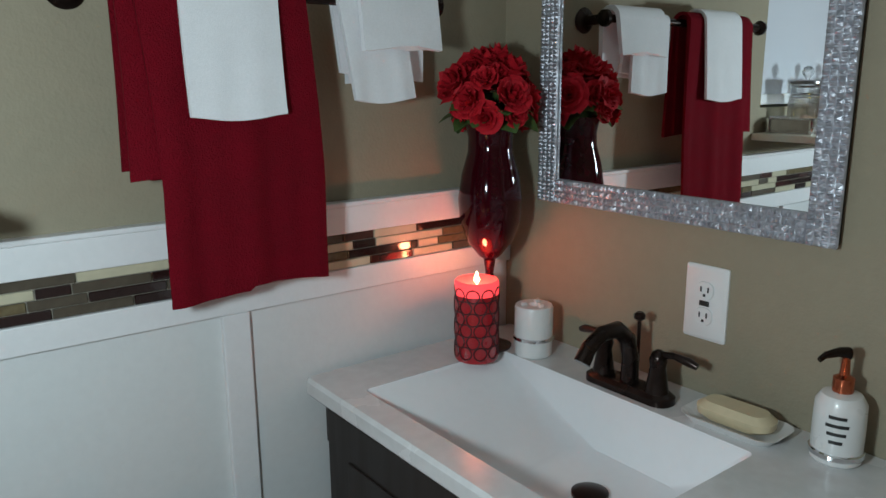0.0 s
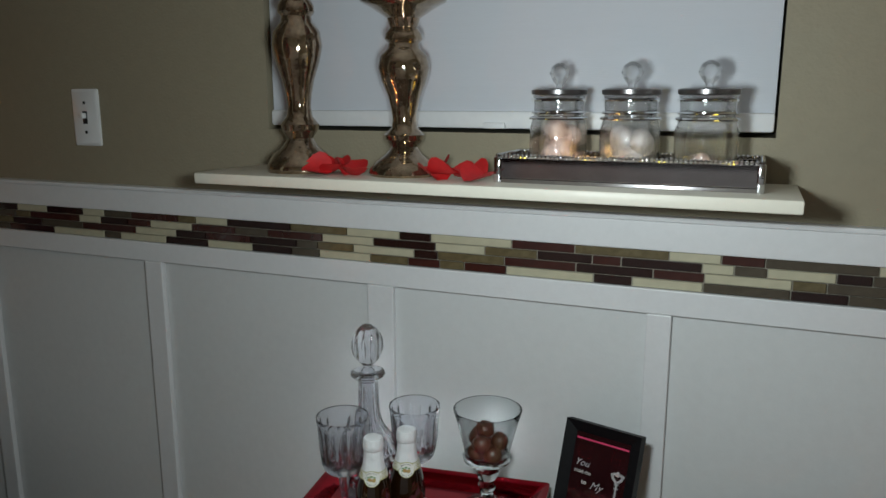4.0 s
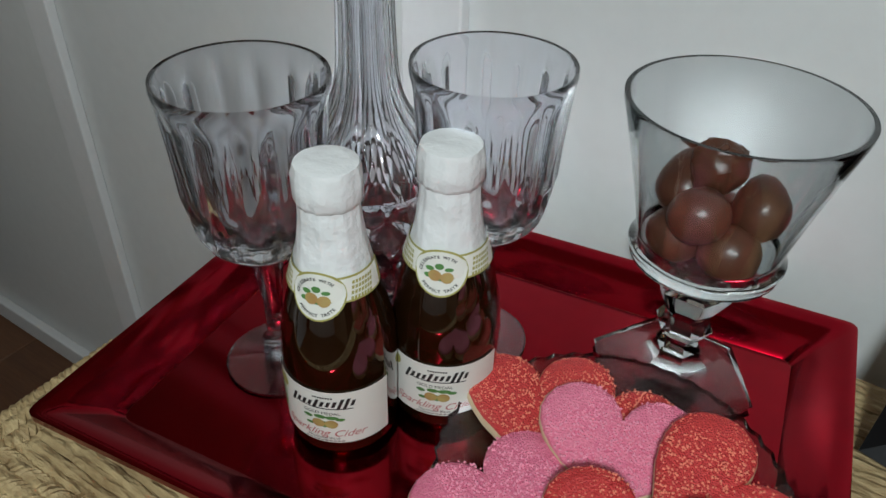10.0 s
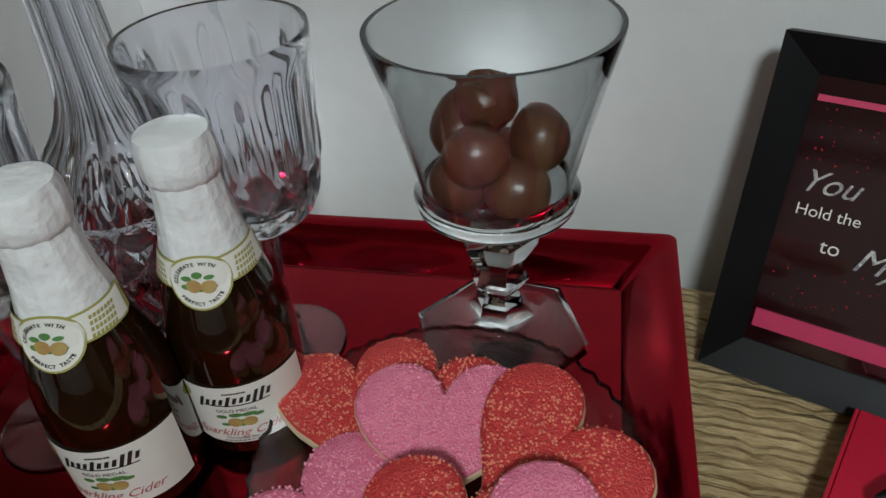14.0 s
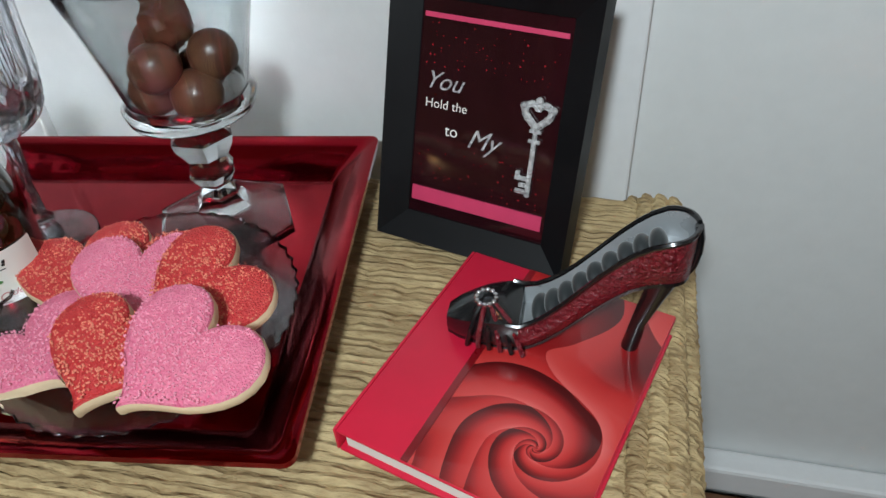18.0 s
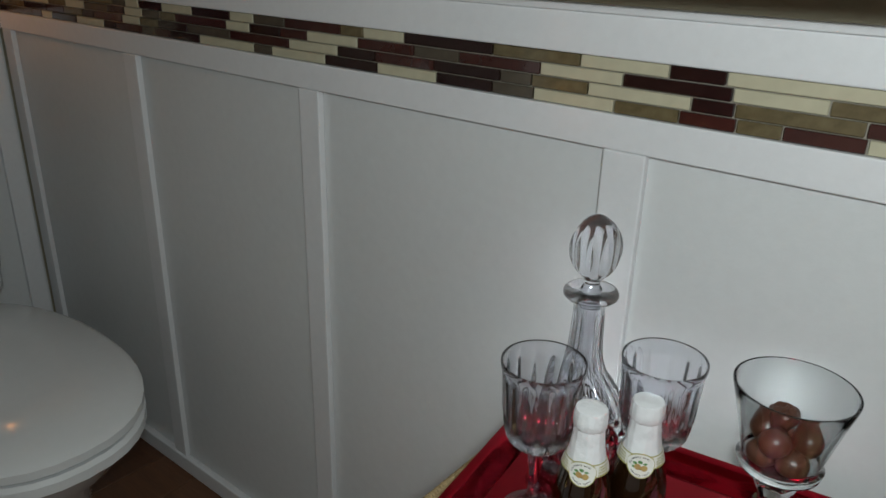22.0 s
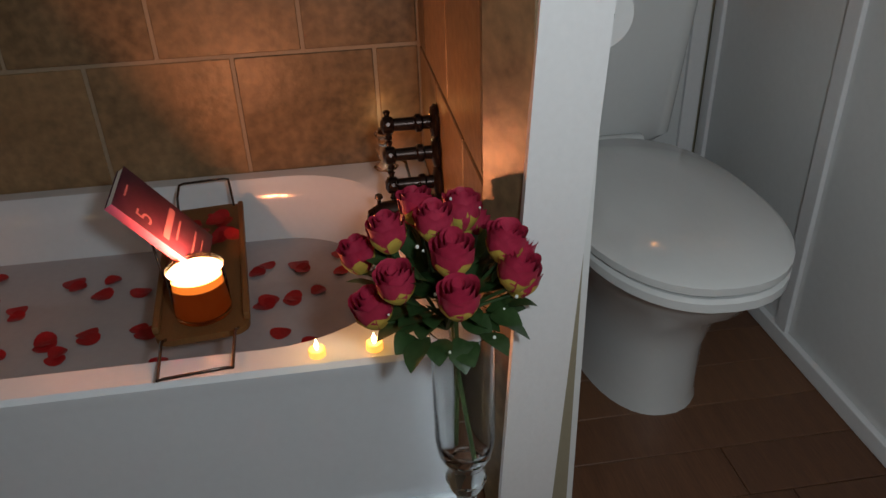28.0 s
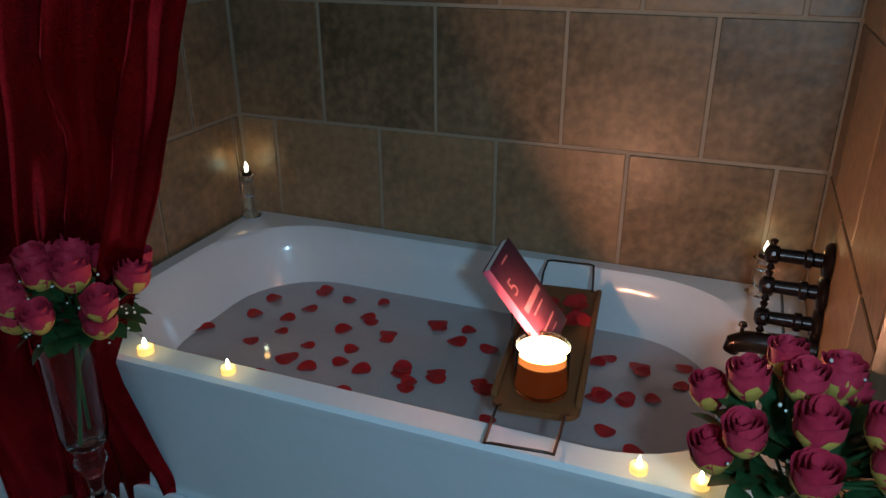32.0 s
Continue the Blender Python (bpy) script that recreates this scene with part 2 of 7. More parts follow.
# unseen dark board added behind the window in place of night
structure("outside_dark", boxed(WX0 - 0.3, WX1 + 0.3, 1.9, 1.95, 1.0, 2.4), ESPRESSO, "dark board standing in for night behind the window", "backdrop")

# ---------------------------------------------------------------- partition between bath and toilet
PY0, PX = 0.462, -1.060
CREAM = material("cream_wall_paint", (0.50, 0.49, 0.40), 0.6, vary=0.05, scale=3, fine=60, bump=0.12, bump_scale=180)
part_wall = tagged(new("partition_wall"), "short beige partition wall between bath and toilet", "wall", kind="structure")
part("wall_core", boxed(-1.142, PX - 0.002, 0.4985, 0.578, 0, TOP), BEIGE, part_wall, smooth=False)
part("wall_core", boxed(XW, -1.142, PY0, 0.578, 0, TOP), BEIGE, part_wall, smooth=False)
# end board leans so that its edges fit the camera's view
part("end_post", loft(bmesh.new(), [[(PX, y0, z), (PX + 0.016, y0, z), (PX + 0.016, y0 + 0.092, z), (PX, y0 + 0.092, z)] for y0, z in ((0.448, FL), (0.501, 1.0238))]), WHITE, part_wall, "white painted end board leaned to fit the camera's view", smooth=False)
part("end_cap", boxed(PX - 0.02, PX + 0.030, 0.494, 0.620, 1.097, 1.139, 0.003), WHITE, part_wall, "white cap moulding", smooth=False)
part("side_panel", boxed(XW, PX - 0.0025, 0.578, 0.588, FL, 1.024), PANEL, part_wall, "white wainscot panel", smooth=False)
part("side_cap", boxed(XW, PX - 0.02, 0.588, 0.612, 1.097, 1.139, 0.003), WHITE, part_wall, "white cap moulding", smooth=False)
part("mosaic_bed", boxed(PX, PX + 0.008, 0.500, 0.598, 1.024, 1.097), MGROUT, part_wall, "grout behind mosaic", smooth=False)
part("upper_end", boxed(PX, PX + 0.010, 0.502, 0.588, 1.139, TOP), CREAM, part_wall, "cream painted end above the cap", smooth=False)

# ---------------------------------------------------------------- wainscot
Z_RAIL0, Z_RAIL1, Z_MOS1, Z_BRD1, Z_CAP = 0.983, 1.023, 1.083, 1.128, 1.136
wains = tagged(new("wainscot_north"), "white board and batten wainscot with a mosaic border", "wainscot", kind="structure")
part("panel", boxed(XW, XE, 1.252, YN, FL, Z_RAIL1), PANEL, wains, smooth=False)
part("rail", boxed(XW + 0.02, XE, 1.240, 1.252, Z_RAIL0, Z_RAIL1, 0.002), WHITE, wains, smooth=False)
part("baseboard", boxed(XW + 0.02, XE, 1.236, 1.252, FL, 0.062, 0.003), WHITE, wains, smooth=False)
part("mosaic_bed", boxed(XW, XE, 1.249, YN, Z_RAIL1, Z_MOS1), MGROUT, wains, "grout behind mosaic", smooth=False)
part("upper_board", boxed(XW, XE, 1.240, YN, Z_MOS1, Z_BRD1, 0.002), WHITE, wains, smooth=False)
part("cap", boxed(XW, XE, 1.237, YN, Z_BRD1, Z_CAP, 0.002), WHITE, wains, smooth=False)
for x, w in ((0.503, 0.022), (-0.002, 0.019), (-0.485, 0.026), (-1.006, 0.022), (-1.509, 0.022), (-2.035, 0.022)):
    part("stile", boxed(x - w, x + w, 1.240, 1.252, 0.062, Z_RAIL0, 0.002), WHITE, wains, smooth=False)
wains_w = tagged(new("wainscot_west"), "white wainscot with mosaic border behind the toilet", "wainscot", kind="structure")
Y0 = 0.598
part("panel", boxed(XW, XW + 0.010, Y0, 1.24, FL, Z_RAIL1), PANEL, wains_w, smooth=False)
part("rail", boxed(XW + 0.010, XW + 0.022, Y0, 1.24, Z_RAIL0, Z_RAIL1, 0.002), WHITE, wains_w, smooth=False)
part("baseboard", boxed(XW + 0.010, XW + 0.026, Y0, 1.236, FL, 0.062, 0.003), WHITE, wains_w, smooth=False)
part("mosaic_bed", boxed(XW, XW + 0.013, Y0, 1.249, Z_RAIL1, Z_MOS1), MGROUT, wains_w, "grout behind mosaic", smooth=False)
part("upper_board", boxed(XW, XW + 0.022, Y0, 1.24, Z_MOS1, Z_BRD1, 0.002), WHITE, wains_w, smooth=False)
part("cap", boxed(XW, XW + 0.025, Y0, 1.237, Z_BRD1, Z_CAP, 0.003), WHITE, wains_w, smooth=False)
for y in (1.21, 0.72):
    part("stile", boxed(XW + 0.010, XW + 0.022, y - 0.022, y + 0.022, 0.062, Z_RAIL0, 0.002), WHITE, wains_w, smooth=False)

# ---------------------------------------------------------------- window shelf, blind
SHELFPAINT = material("cream_shelf_paint", (0.74, 0.70, 0.60), 0.4, vary=0.04, scale=4, fine=80, bump=0.08, bump_scale=140)
solid("window_shelf", boxed(-0.742, 0.176, 1.074, YN - 0.001, 1.172, 1.190, 0.003), SHELFPAINT, "cream white painted board shelf beneath the window", "shelf", kind="structure")
blind = tagged(new("window_1"), "window covered by a lowered white fabric blind", "window", kind="structure")
part("blind_cloth", boxed(-0.716, 0.138, 1.272, 1.276, 1.285, 2.09), BLIND, blind, "white pleated blind", smooth=False)
part("bottom_bar", boxed(-0.717, 0.139, 1.264, 1.280, 1.262, 1.290, 0.004), WHITE, blind, "white bottom bar")
part("bar_clip", boxed(-0.30, -0.262, 1.258, 1.264, 1.262, 1.272, 0.002), WHITE, blind, "small pull tab")
part("pane", boxed(-0.71, 0.13, 1.330, 1.334, 1.26, 2.10), glass("window_glass"), blind, smooth=False)

# ---------------------------------------------------------------- tiles round the bath
TX, TYE, TYW = -1.940, 0.447, -1.095
structure("tile_bed_back", boxed(XW, TX - 0.004, TYW - 0.008, PY0, 0, 2.36), GROUT, "grout bed of the tiled bath wall")
structure("tile_bed_head", boxed(TX - 0.004, -1.144, TYE + 0.004, PY0, 0, 2.36), GROUT, "grout bed of the tiled tap wall")
structure("tub_end_wall", boxed(XW, -1.11, YS, TYW - 0.0085, 0, TOP), GROUT, "wall at the foot of the bath")
structure("bullnose", loft(bmesh.new(), [[(-1.1435, TYE, z), (PX + 0.006, 0.494, z), (PX + 0.006, 0.4980, z), (-1.1435, 0.4980, z)] for z in (FL, 2.36)]), TILE, "brown tile edging at the partition end", "trim")

# ---------------------------------------------------------------- bath
bath = thing("bathtub", "white enamelled alcove bath filled with milky water", "bathtub", pose(-1.535, -0.340, 0))


def rounded(cx, cy, hx, hy, r, z, n=12):
    pts = []
    for k, (sx, sy) in enumerate(((1, 1), (-1, 1), (-1, -1), (1, -1))):
        for i in range(n):
            a = math.pi / 2 * (k + i / (n - 1))
            pts.append((cx + sx * (hx - r) + r * math.cos(a), cy + sy * (hy - r) + r * math.sin(a), z))
    return pts


RIM = 0.405
rings = [rounded(0, 0, 0.395, 0.738, 0.03, FL), rounded(0, 0, 0.395, 0.738, 0.03, RIM - 0.05), rounded(0, 0, 0.402, 0.738, 0.03, RIM - 0.03), rounded(0, 0, 0.405, 0.738, 0.03, RIM - 0.008), rounded(0, 0, 0.397, 0.732, 0.03, RIM),
         rounded(-0.005, 0, 0.350, 0.690, 0.26, RIM + 0.001), rounded(-0.005, 0, 0.338, 0.676, 0.25, RIM - 0.010), rounded(-0.005, 0, 0.325, 0.650, 0.24, RIM - 0.06), rounded(-0.005, 0.02, 0.29, 0.58, 0.20, 0.14), rounded(-0.005, 0.03, 0.22, 0.50, 0.14, 0.09)]
part("tub_body", loft(bmesh.new(), rings, cap0=False), ENAMEL, bath)
part("base_strip", boxed(0.395, 0.412, -0.735, 0.735, FL, 0.075, 0.006), ENAMEL, bath, "white base strip")
part("end_flange", boxed(-0.40, 0.38, 0.739, 0.786, RIM - 0.03, RIM - 0.002, 0.003), ENAMEL, bath, "white flange at the wall")
WATER = material("milky_bath_water", (0.44, 0.41, 0.42), 0.06, vary=0.05, scale=5, bump=0.05, bump_scale=12)
solid("bath_water", loft(bmesh.new(), [rounded(-0.005, 0.010, 0.3085, 0.617, 0.220, 0.238), rounded(-0.005, 0.009, 0.3115, 0.623, 0.223, 0.255)]), WATER, "cloudy pinkish bath water filling the bath", "water", pose(-1.535, -0.340, 0), kind="structure")

# ---------------------------------------------------------------- toilet
toilet = thing("toilet", "white ceramic toilet with a closed lid", "toilet", pose(-2.05, 0.877, FL))


def oval(cx, a, b, z, n=40):
    def blunt(v):
        return math.copysign(abs(v) ** 0.88, v)
    return [(cx + a * blunt(math.cos(2 * math.pi * i / n)), b * blunt(math.sin(2 * math.pi * i / n)), z) for i in range(n)]


part("pedestal", loft(bmesh.new(), [oval(0.47, 0.265, 0.135, 0.0), oval(0.47, 0.262, 0.13, 0.03), oval(0.48, 0.262, 0.125, 0.16), oval(0.50, 0.275, 0.14, 0.26), oval(0.54, 0.310, 0.170, 0.325), oval(0.575, 0.312, 0.188, 0.385)]), CHINA, toilet)
part("seat", loft(bmesh.new(), [oval(0.580, 0.327, 0.198, 0.387), oval(0.580, 0.335, 0.206, 0.393), oval(0.580, 0.335, 0.206, 0.410), oval(0.580, 0.329, 0.200, 0.417)]), CHINA, toilet)
part("lid", loft(bmesh.new(), [oval(0.577, 0.329, 0.202, 0.420), oval(0.577, 0.336, 0.208, 0.426), oval(0.577, 0.336, 0.208, 0.440), oval(0.577, 0.320, 0.193, 0.450), oval(0.572, 0.17, 0.10, 0.457)]), CHINA, toilet)


def tank_ring(x1, hy, z, r=0.05):
    return [(x, y, z) for x, y, _ in rounded((0.01 + x1) / 2, 0, (x1 - 0.01) / 2, hy, r, 0, 8)]


part("tank", loft(bmesh.new(), [tank_ring(0.19, 0.16, 0.40), tank_ring(0.215, 0.19, 0.43), tank_ring(0.24, 0.215, 0.78), tank_ring(0.24, 0.215, 0.80)]), CHINA, toilet)
part("tank_lid", loft(bmesh.new(), [tank_ring(0.250, 0.225, 0.801), tank_ring(0.262, 0.232, 0.808), tank_ring(0.262, 0.232, 0.832), tank_ring(0.250, 0.222, 0.842)]), CHINA, toilet)
part("hinge_block", boxed(0.215, 0.25, -0.10, 0.10, 0.418, 0.445, 0.008), CHINA, toilet)

# ---------------------------------------------------------------- vanity
vanity = thing("vanity_cabinet", "dark espresso wooden vanity cabinet below a white basin top", "cabinet", pose(0, 0, 0))
part("carcass", boxed(0.655, XE - 0.002, 0.36, 1.225, FL, 0.735, 0.003), ESPRESSO, vanity, smooth=False)
for y0, y1 in ((0.375, 0.785), (0.795, 1.215)):
    d = part("door", boxed(0.637, 0.6545, y0, y1, 0.12, 0.80, 0.003), ESPRESSO, vanity, smooth=False)
    part("door_panel", boxed(0.633, 0.6369, y0 + 0.07, y1 - 0.07, 0.19, 0.73, 0.002), ESPRESSO, d, smooth=False)
part("top_rail", boxed(0.640, 0.656, 0.36, 1.225, 0.7352, 0.8185, 0.002), ESPRESSO, vanity, smooth=False)
part("side_panel", boxed(0.6562, XE - 0.003, 1.205, 1.225, 0.7352, 0.8185, 0.002), ESPRESSO, vanity, smooth=False)
top = thing("washbasin", "white cultured marble counter with moulded rectangular basin", "basin", pose(0, 0, 0))
CZ = 0.852
bx0, bx1, by0, by1 = 0.662, 0.955, 0.640, 1.135


def rect(x0, x1, y0, y1, z, r, n=6):
    return rounded((x0 + x1) / 2, (y0 + y1) / 2, (x1 - x0) / 2, (y1 - y0) / 2, r, z, n)


part("counter", loft(bmesh.new(), [rect(0.618, XE - 0.001, 0.34, 1.2385, 0.819, 0.004), rect(0.612, XE - 0.001, 0.335, 1.2385, 0.826, 0.006), rect(0.612, XE - 0.001, 0.335, 1.2385, CZ - 0.006, 0.006), rect(0.617, XE - 0.001, 0.34, 1.2385, CZ, 0.006), rect(bx0, bx1, by0, by1, CZ, 0.012)], cap0=False, cap1=False), COUNTER, top)
part("basin", loft(bmesh.new(), [rect(bx0, bx1, by0, by1, CZ - 0.0002, 0.012), rect(bx0 + 0.004, bx1 - 0.004, by0 + 0.004, by1 - 0.004, CZ - 0.006, 0.012), rect(bx0 + 0.055, bx1 - 0.015, by0 + 0.03, by1 - 0.13, CZ - 0.060, 0.03), rect(bx0 + 0.10, bx1 - 0.03, by0 + 0.07, by1 - 0.22, CZ - 0.085, 0.04)], cap0=False), BASIN, top, "glossy white moulded basin")
part("drain", lathe([(0.026, CZ - 0.0845), (0.026, CZ - 0.080), (0.018, CZ - 0.077), (0.004, CZ - 0.076)], 24, centre=(0.82, 0.80)), BRONZE, top, "bronze pop-up drain")

# ---------------------------------------------------------------- hamper
WICKER = material("woven_seagrass", (0.24, 0.15, 0.065), 0.7, scale=60, fine=260, second=(0.56, 0.42, 0.22), bump=0.9, bump_scale=260, per_object=0.25, stretch=(0.35, 1, 1), spread=0.26)
hx0, hx1, hy0, hy1, HZ = -0.545, 0.052, 0.870, 1.232, 0.640
hamper = thing("wicker_hamper", "woven seagrass hamper standing against the wainscot", "hamper", pose(0, 0, 0))
part("basket_body", loft(bmesh.new(), [rect(hx0 + 0.02, hx1 - 0.02, hy0 + 0.02, hy1 - 0.005, FL, 0.03), rect(hx0 + 0.006, hx1 - 0.006, hy0 + 0.006, hy1 - 0.004, HZ - 0.06, 0.03)]), WICKER, hamper)
part("lid", loft(bmesh.new(), [rect(hx0, hx1, hy0, hy1, HZ - 0.058, 0.03), rect(hx0 - 0.004, hx1 + 0.004, hy0 - 0.004, hy1, HZ - 0.04, 0.035), rect(hx0, hx1, hy0, hy1, HZ - 0.012, 0.03), rect(hx0 + 0.012, hx1 - 0.012, hy0 + 0.012, hy1 - 0.01, HZ - 0.001, 0.03)]), WICKER, hamper)

# added block replaces floor and skirting here, raised to fit the camera's view
step = thing("wooden_step", "raised brown floor stand-in between hamper and vanity, fitted to the camera's view", "step", pose(0, 0, 0))
part("step_body", boxed(0.085, 0.585, 0.93, 1.222, FL, 0.280, 0.003), FLOORWOOD, step, smooth=False)
for i in range(3):
    part("step_board", boxed(0.080, 0.590, 0.920 + 0.102 * i, 1.020 + 0.102 * i, 0.2805, 0.298, 0.002), FLOORWOOD, step, smooth=False)
part("skirting", boxed(0.080, 0.590, 1.226, 1.2515, 0.298, 0.333, 0.004), WHITE, step, "white skirting strip raised to fit the camera's view", smooth=False)

# ---------------------------------------------------------------- towels on the bar
bar = thing("towel_bar", "oil-rubbed bronze towel bar with round ends", "towel bar", pose(0, 0, 0))
BZ, BY = 1.447, 1.190
part("rod", tubed([(0.305, BY, BZ), (0.845, BY, BZ)], 0.008, 16), BRONZE, bar)
for x in (0.315, 0.835):
    part("post", tubed([(x, YN - 0.004, BZ), (x, YN - 0.025, BZ), (x, BY, BZ)], [0.014, 0.010, 0.010], 14), BRONZE, bar)
    part("rosette", tubed([(x, YN, BZ), (x, YN - 0.004, BZ), (x, YN - 0.010, BZ), (x, YN - 0.014, BZ)], [0.024, 0.026, 0.021, 0.011], 24), BRONZE, bar)
    s = -1 if x < 0.5 else 1
    part("finial", tubed([(x + s * 0.006, BY, BZ), (x + s * 0.014, BY, BZ), (x + s * 0.022, BY, BZ), (x + s * 0.028, BY, BZ)], [0.010, 0.017, 0.016, 0.004], 20), BRONZE, bar)


def hanging(x0, x1, zf, zb, off, thick, wave, folds, seed, xs_f=0.0, step=0.0, lean=0.0):
    """A towel over the bar: front drop to zf, back drop to zb, with soft folds. off is its distance from the bar's middle."""
    r = random.Random(seed)
    ph = [r.uniform(0, 6.28) for _ in range(4)]
    nx, rings = 30, []
    path = [(BY - off - 0.012, zf)] + [(BY - off - 0.012 * (1 - k / 14), zf + (BZ - zf) * k / 14) for k in range(1, 15)]
    path += [(BY - off * math.cos(a), BZ + off * math.sin(a)) for a in [math.pi * k / 8 for k in range(1, 8)]]
    path += [(BY + off, BZ + (zb - BZ) * k / 10) for k in range(0, 11)]
    rows = []
    for y, z in path:
        d = min(1, max(0, (BZ - z) / 0.25))
        row = []
        for i in range(nx + 1):
            u = i / nx
            x = x0 + (x1 - x0) * u + lean * d * 0.06 + 0.004 * d * math.sin(9 * z + ph[3])
            w = wave * d * (math.sin(folds * 6.28 * u + ph[0]) + 0.5 * math.sin(folds * 13 * u + ph[1]))
            zz = z - (step if u < 0.5 and z == zf else 0) + (0.004 * math.sin(5 * u + ph[2]) if z in (zf, zb) else 0)
            row.append((x, y - w if y < BY else y + 0.3 * w, zz))
        rows.append(row)
    bm = bmesh.new()
    loft(bm, rows, closed=False, cap0=False, cap1=False)
    bmesh.ops.recalc_face_normals(bm, faces=bm.faces)
    bmesh.ops.solidify(bm, geom=bm.faces, thickness=thick)
    return bm


solid("hand_towel", hanging(0.352, 0.600, 1.205, 1.215, 0.015, 0.006, 0.002, 1.5, 2), REDTOWEL, "dark red terry towel under the longer towel", "towel")
solid("bath_towel", hanging(0.372, 0.606, 1.044, 1.205, 0.024, 0.007, 0.003, 2.2, 1, step=0.006, lean=0.25), REDTOWEL, "dark red terry bath towel hung over the bar", "towel")
solid("face_towel", hanging(0.425, 0.560, 1.283, 1.30, 0.032, 0.006, 0.002, 1.2, 3), WHITETOWEL, "white folded towel laid over the red ones", "towel")
solid("guest_towel", hanging(0.664, 0.776, 1.300, 1.34, 0.014, 0.008, 0.003, 1.3, 4, lean=0.5), WHITETOWEL, "white guest towel hung on the bar", "towel")
solid("small_towel", hanging(0.695, 0.838, 1.378, 1.33, 0.026, 0.010, 0.004, 1.0, 5), WHITETOWEL, "small white towel draped loosely on the bar", "towel")

# ---------------------------------------------------------------- mirror
SILVER = material("crackled_silver", (0.50, 0.51, 0.56), 0.42, metal=0.75, vary=0.25, scale=60, fine=220, bump=0.8, bump_scale=110)
MIRROR = material("mirror_glass", (0.92, 0.93, 0.93), 0.01, metal=1.0, vary=0.0)
mirror = thing("wall_mirror", "rectangular mirror in a crackled silver mosaic frame", "mirror", pose(0, 0, 0))
my0, my1, mz0, mz1, mw = 0.610, 1.150, 1.116, 1.90, 0.042
part("glass", boxed(XE - 0.012, XE - 0.008, my0 + mw * 0.8, my1 - mw * 0.8, mz0 + mw * 0.8, mz1 - mw * 0.8), MIRROR, mirror, "clear mirror glass", smooth=False)
part("backing", boxed(XE - 0.007, XE - 0.001, my0 + 0.004, my1 - 0.004, mz0 + 0.004, mz1 - 0.004), ESPRESSO, mirror, "dark backing", smooth=False)
r8 = random.Random(4)
for nm, y0, y1, z0, z1 in (("frame_side", my0, my0 + mw, mz0, mz1), ("frame_side", my1 - mw, my1, mz0, mz1), ("frame_bottom", my0 + mw, my1 - mw, mz0, mz0 + mw), ("frame_top", my0 + mw, my1 - mw, mz1 - mw, mz1)):
    bm = boxed(XE - 0.018, XE - 0.0125, y0, y1, z0, z1, 0.002, 1)
    tall = z1 - z0 > y1 - y0
    n = int(max(z1 - z0, y1 - y0) / 0.007)
    for k in range(n):
        for j in range(4):
            c = 0.007 * (k + 0.5) + r8.uniform(-0.001, 0.001)
            d = mw / 4 * (j + 0.5)
            y, z = (y0 + d, z0 + c) if tall else (y0 + c, z0 + d)
            h = r8.uniform(0.0025, 0.0045)
            a, b = (0.0045, 0.0028) if tall else (0.0028, 0.0045)
            vs = [bm.verts.new((XE - 0.0185, y - a, z - b)), bm.verts.new((XE - 0.0185, y + a, z - b)), bm.verts.new((XE - 0.0185, y + a, z + b)), bm.verts.new((XE - 0.0185, y - a, z + b)), bm.verts.new((XE - 0.0185 - h, y + r8.uniform(-0.002, 0.002), z + r8.uniform(-0.002, 0.002)))]
            for i in range(4):
                bm.faces.new((vs[i], vs[(i + 1) % 4], vs[4]))
    part(nm, bm, SILVER, mirror, smooth=False)

# ---------------------------------------------------------------- vanity top things
faucet = thing("basin_faucet", "oil-rubbed bronze two-handle basin faucet", "faucet", pose(0.990, 0.875, CZ))
part("base_plate", loft(bmesh.new(), [rounded(0, 0, 0.024, 0.080, 0.022, 0.0), rounded(0, 0, 0.024, 0.080, 0.022, 0.010), rounded(0, 0, 0.018, 0.072, 0.016, 0.016)]), BRONZE, faucet)
part("spout", tubed([(0, 0, 0.014), (0, 0, 0.055), (-0.010, 0, 0.088), (-0.035, 0, 0.108), (-0.070, 0, 0.108), (-0.098, 0, 0.092), (-0.112, 0, 0.072)], [0.015, 0.013, 0.013, 0.013, 0.012, 0.012, 0.013], 16), BRONZE, faucet)
part("lift_rod", tubed([(0.018, 0, 0.014), (0.018, 0, 0.110), (0.018, 0, 0.115), (0.018, 0, 0.121), (0.018, 0, 0.125)], [0.003, 0.003, 0.009, 0.009, 0.005], 12), BRONZE, faucet)
for s in (-1, 1):
    h = part("handle_stem", lathe([(0.019, 0.014), (0.017, 0.022), (0.012, 0.055), (0.014, 0.066), (0.010, 0.078), (0.004, 0.082)], 20, centre=(0, 0.052 * s)), BRONZE, faucet)
    part("lever", tubed([(0, 0.052 * s, 0.074), (0.004, 0.075 * s, 0.078), (0.008, 0.100 * s, 0.074), (0.010, 0.112 * s, 0.070)], [0.006, 0.005, 0.007, 0.005], 12), BRONZE, h)
REDWAX = material("red_wax", (0.36, 0.006, 0.014), 0.3, vary=0.3, scale=30, fine=200, coat=0.3)
LACE = material("dark_lace_pattern", (0.055, 0.008, 0.010), 0.5, vary=0.4, scale=80)
FLAME = glowing("candle_flame", (1.0, 0.72, 0.30), 30.0)
REDGLOW = glowing("lit_red_wax", (1.0, 0.05, 0.06), 1.3, (0.6, 0.05, 0.05))


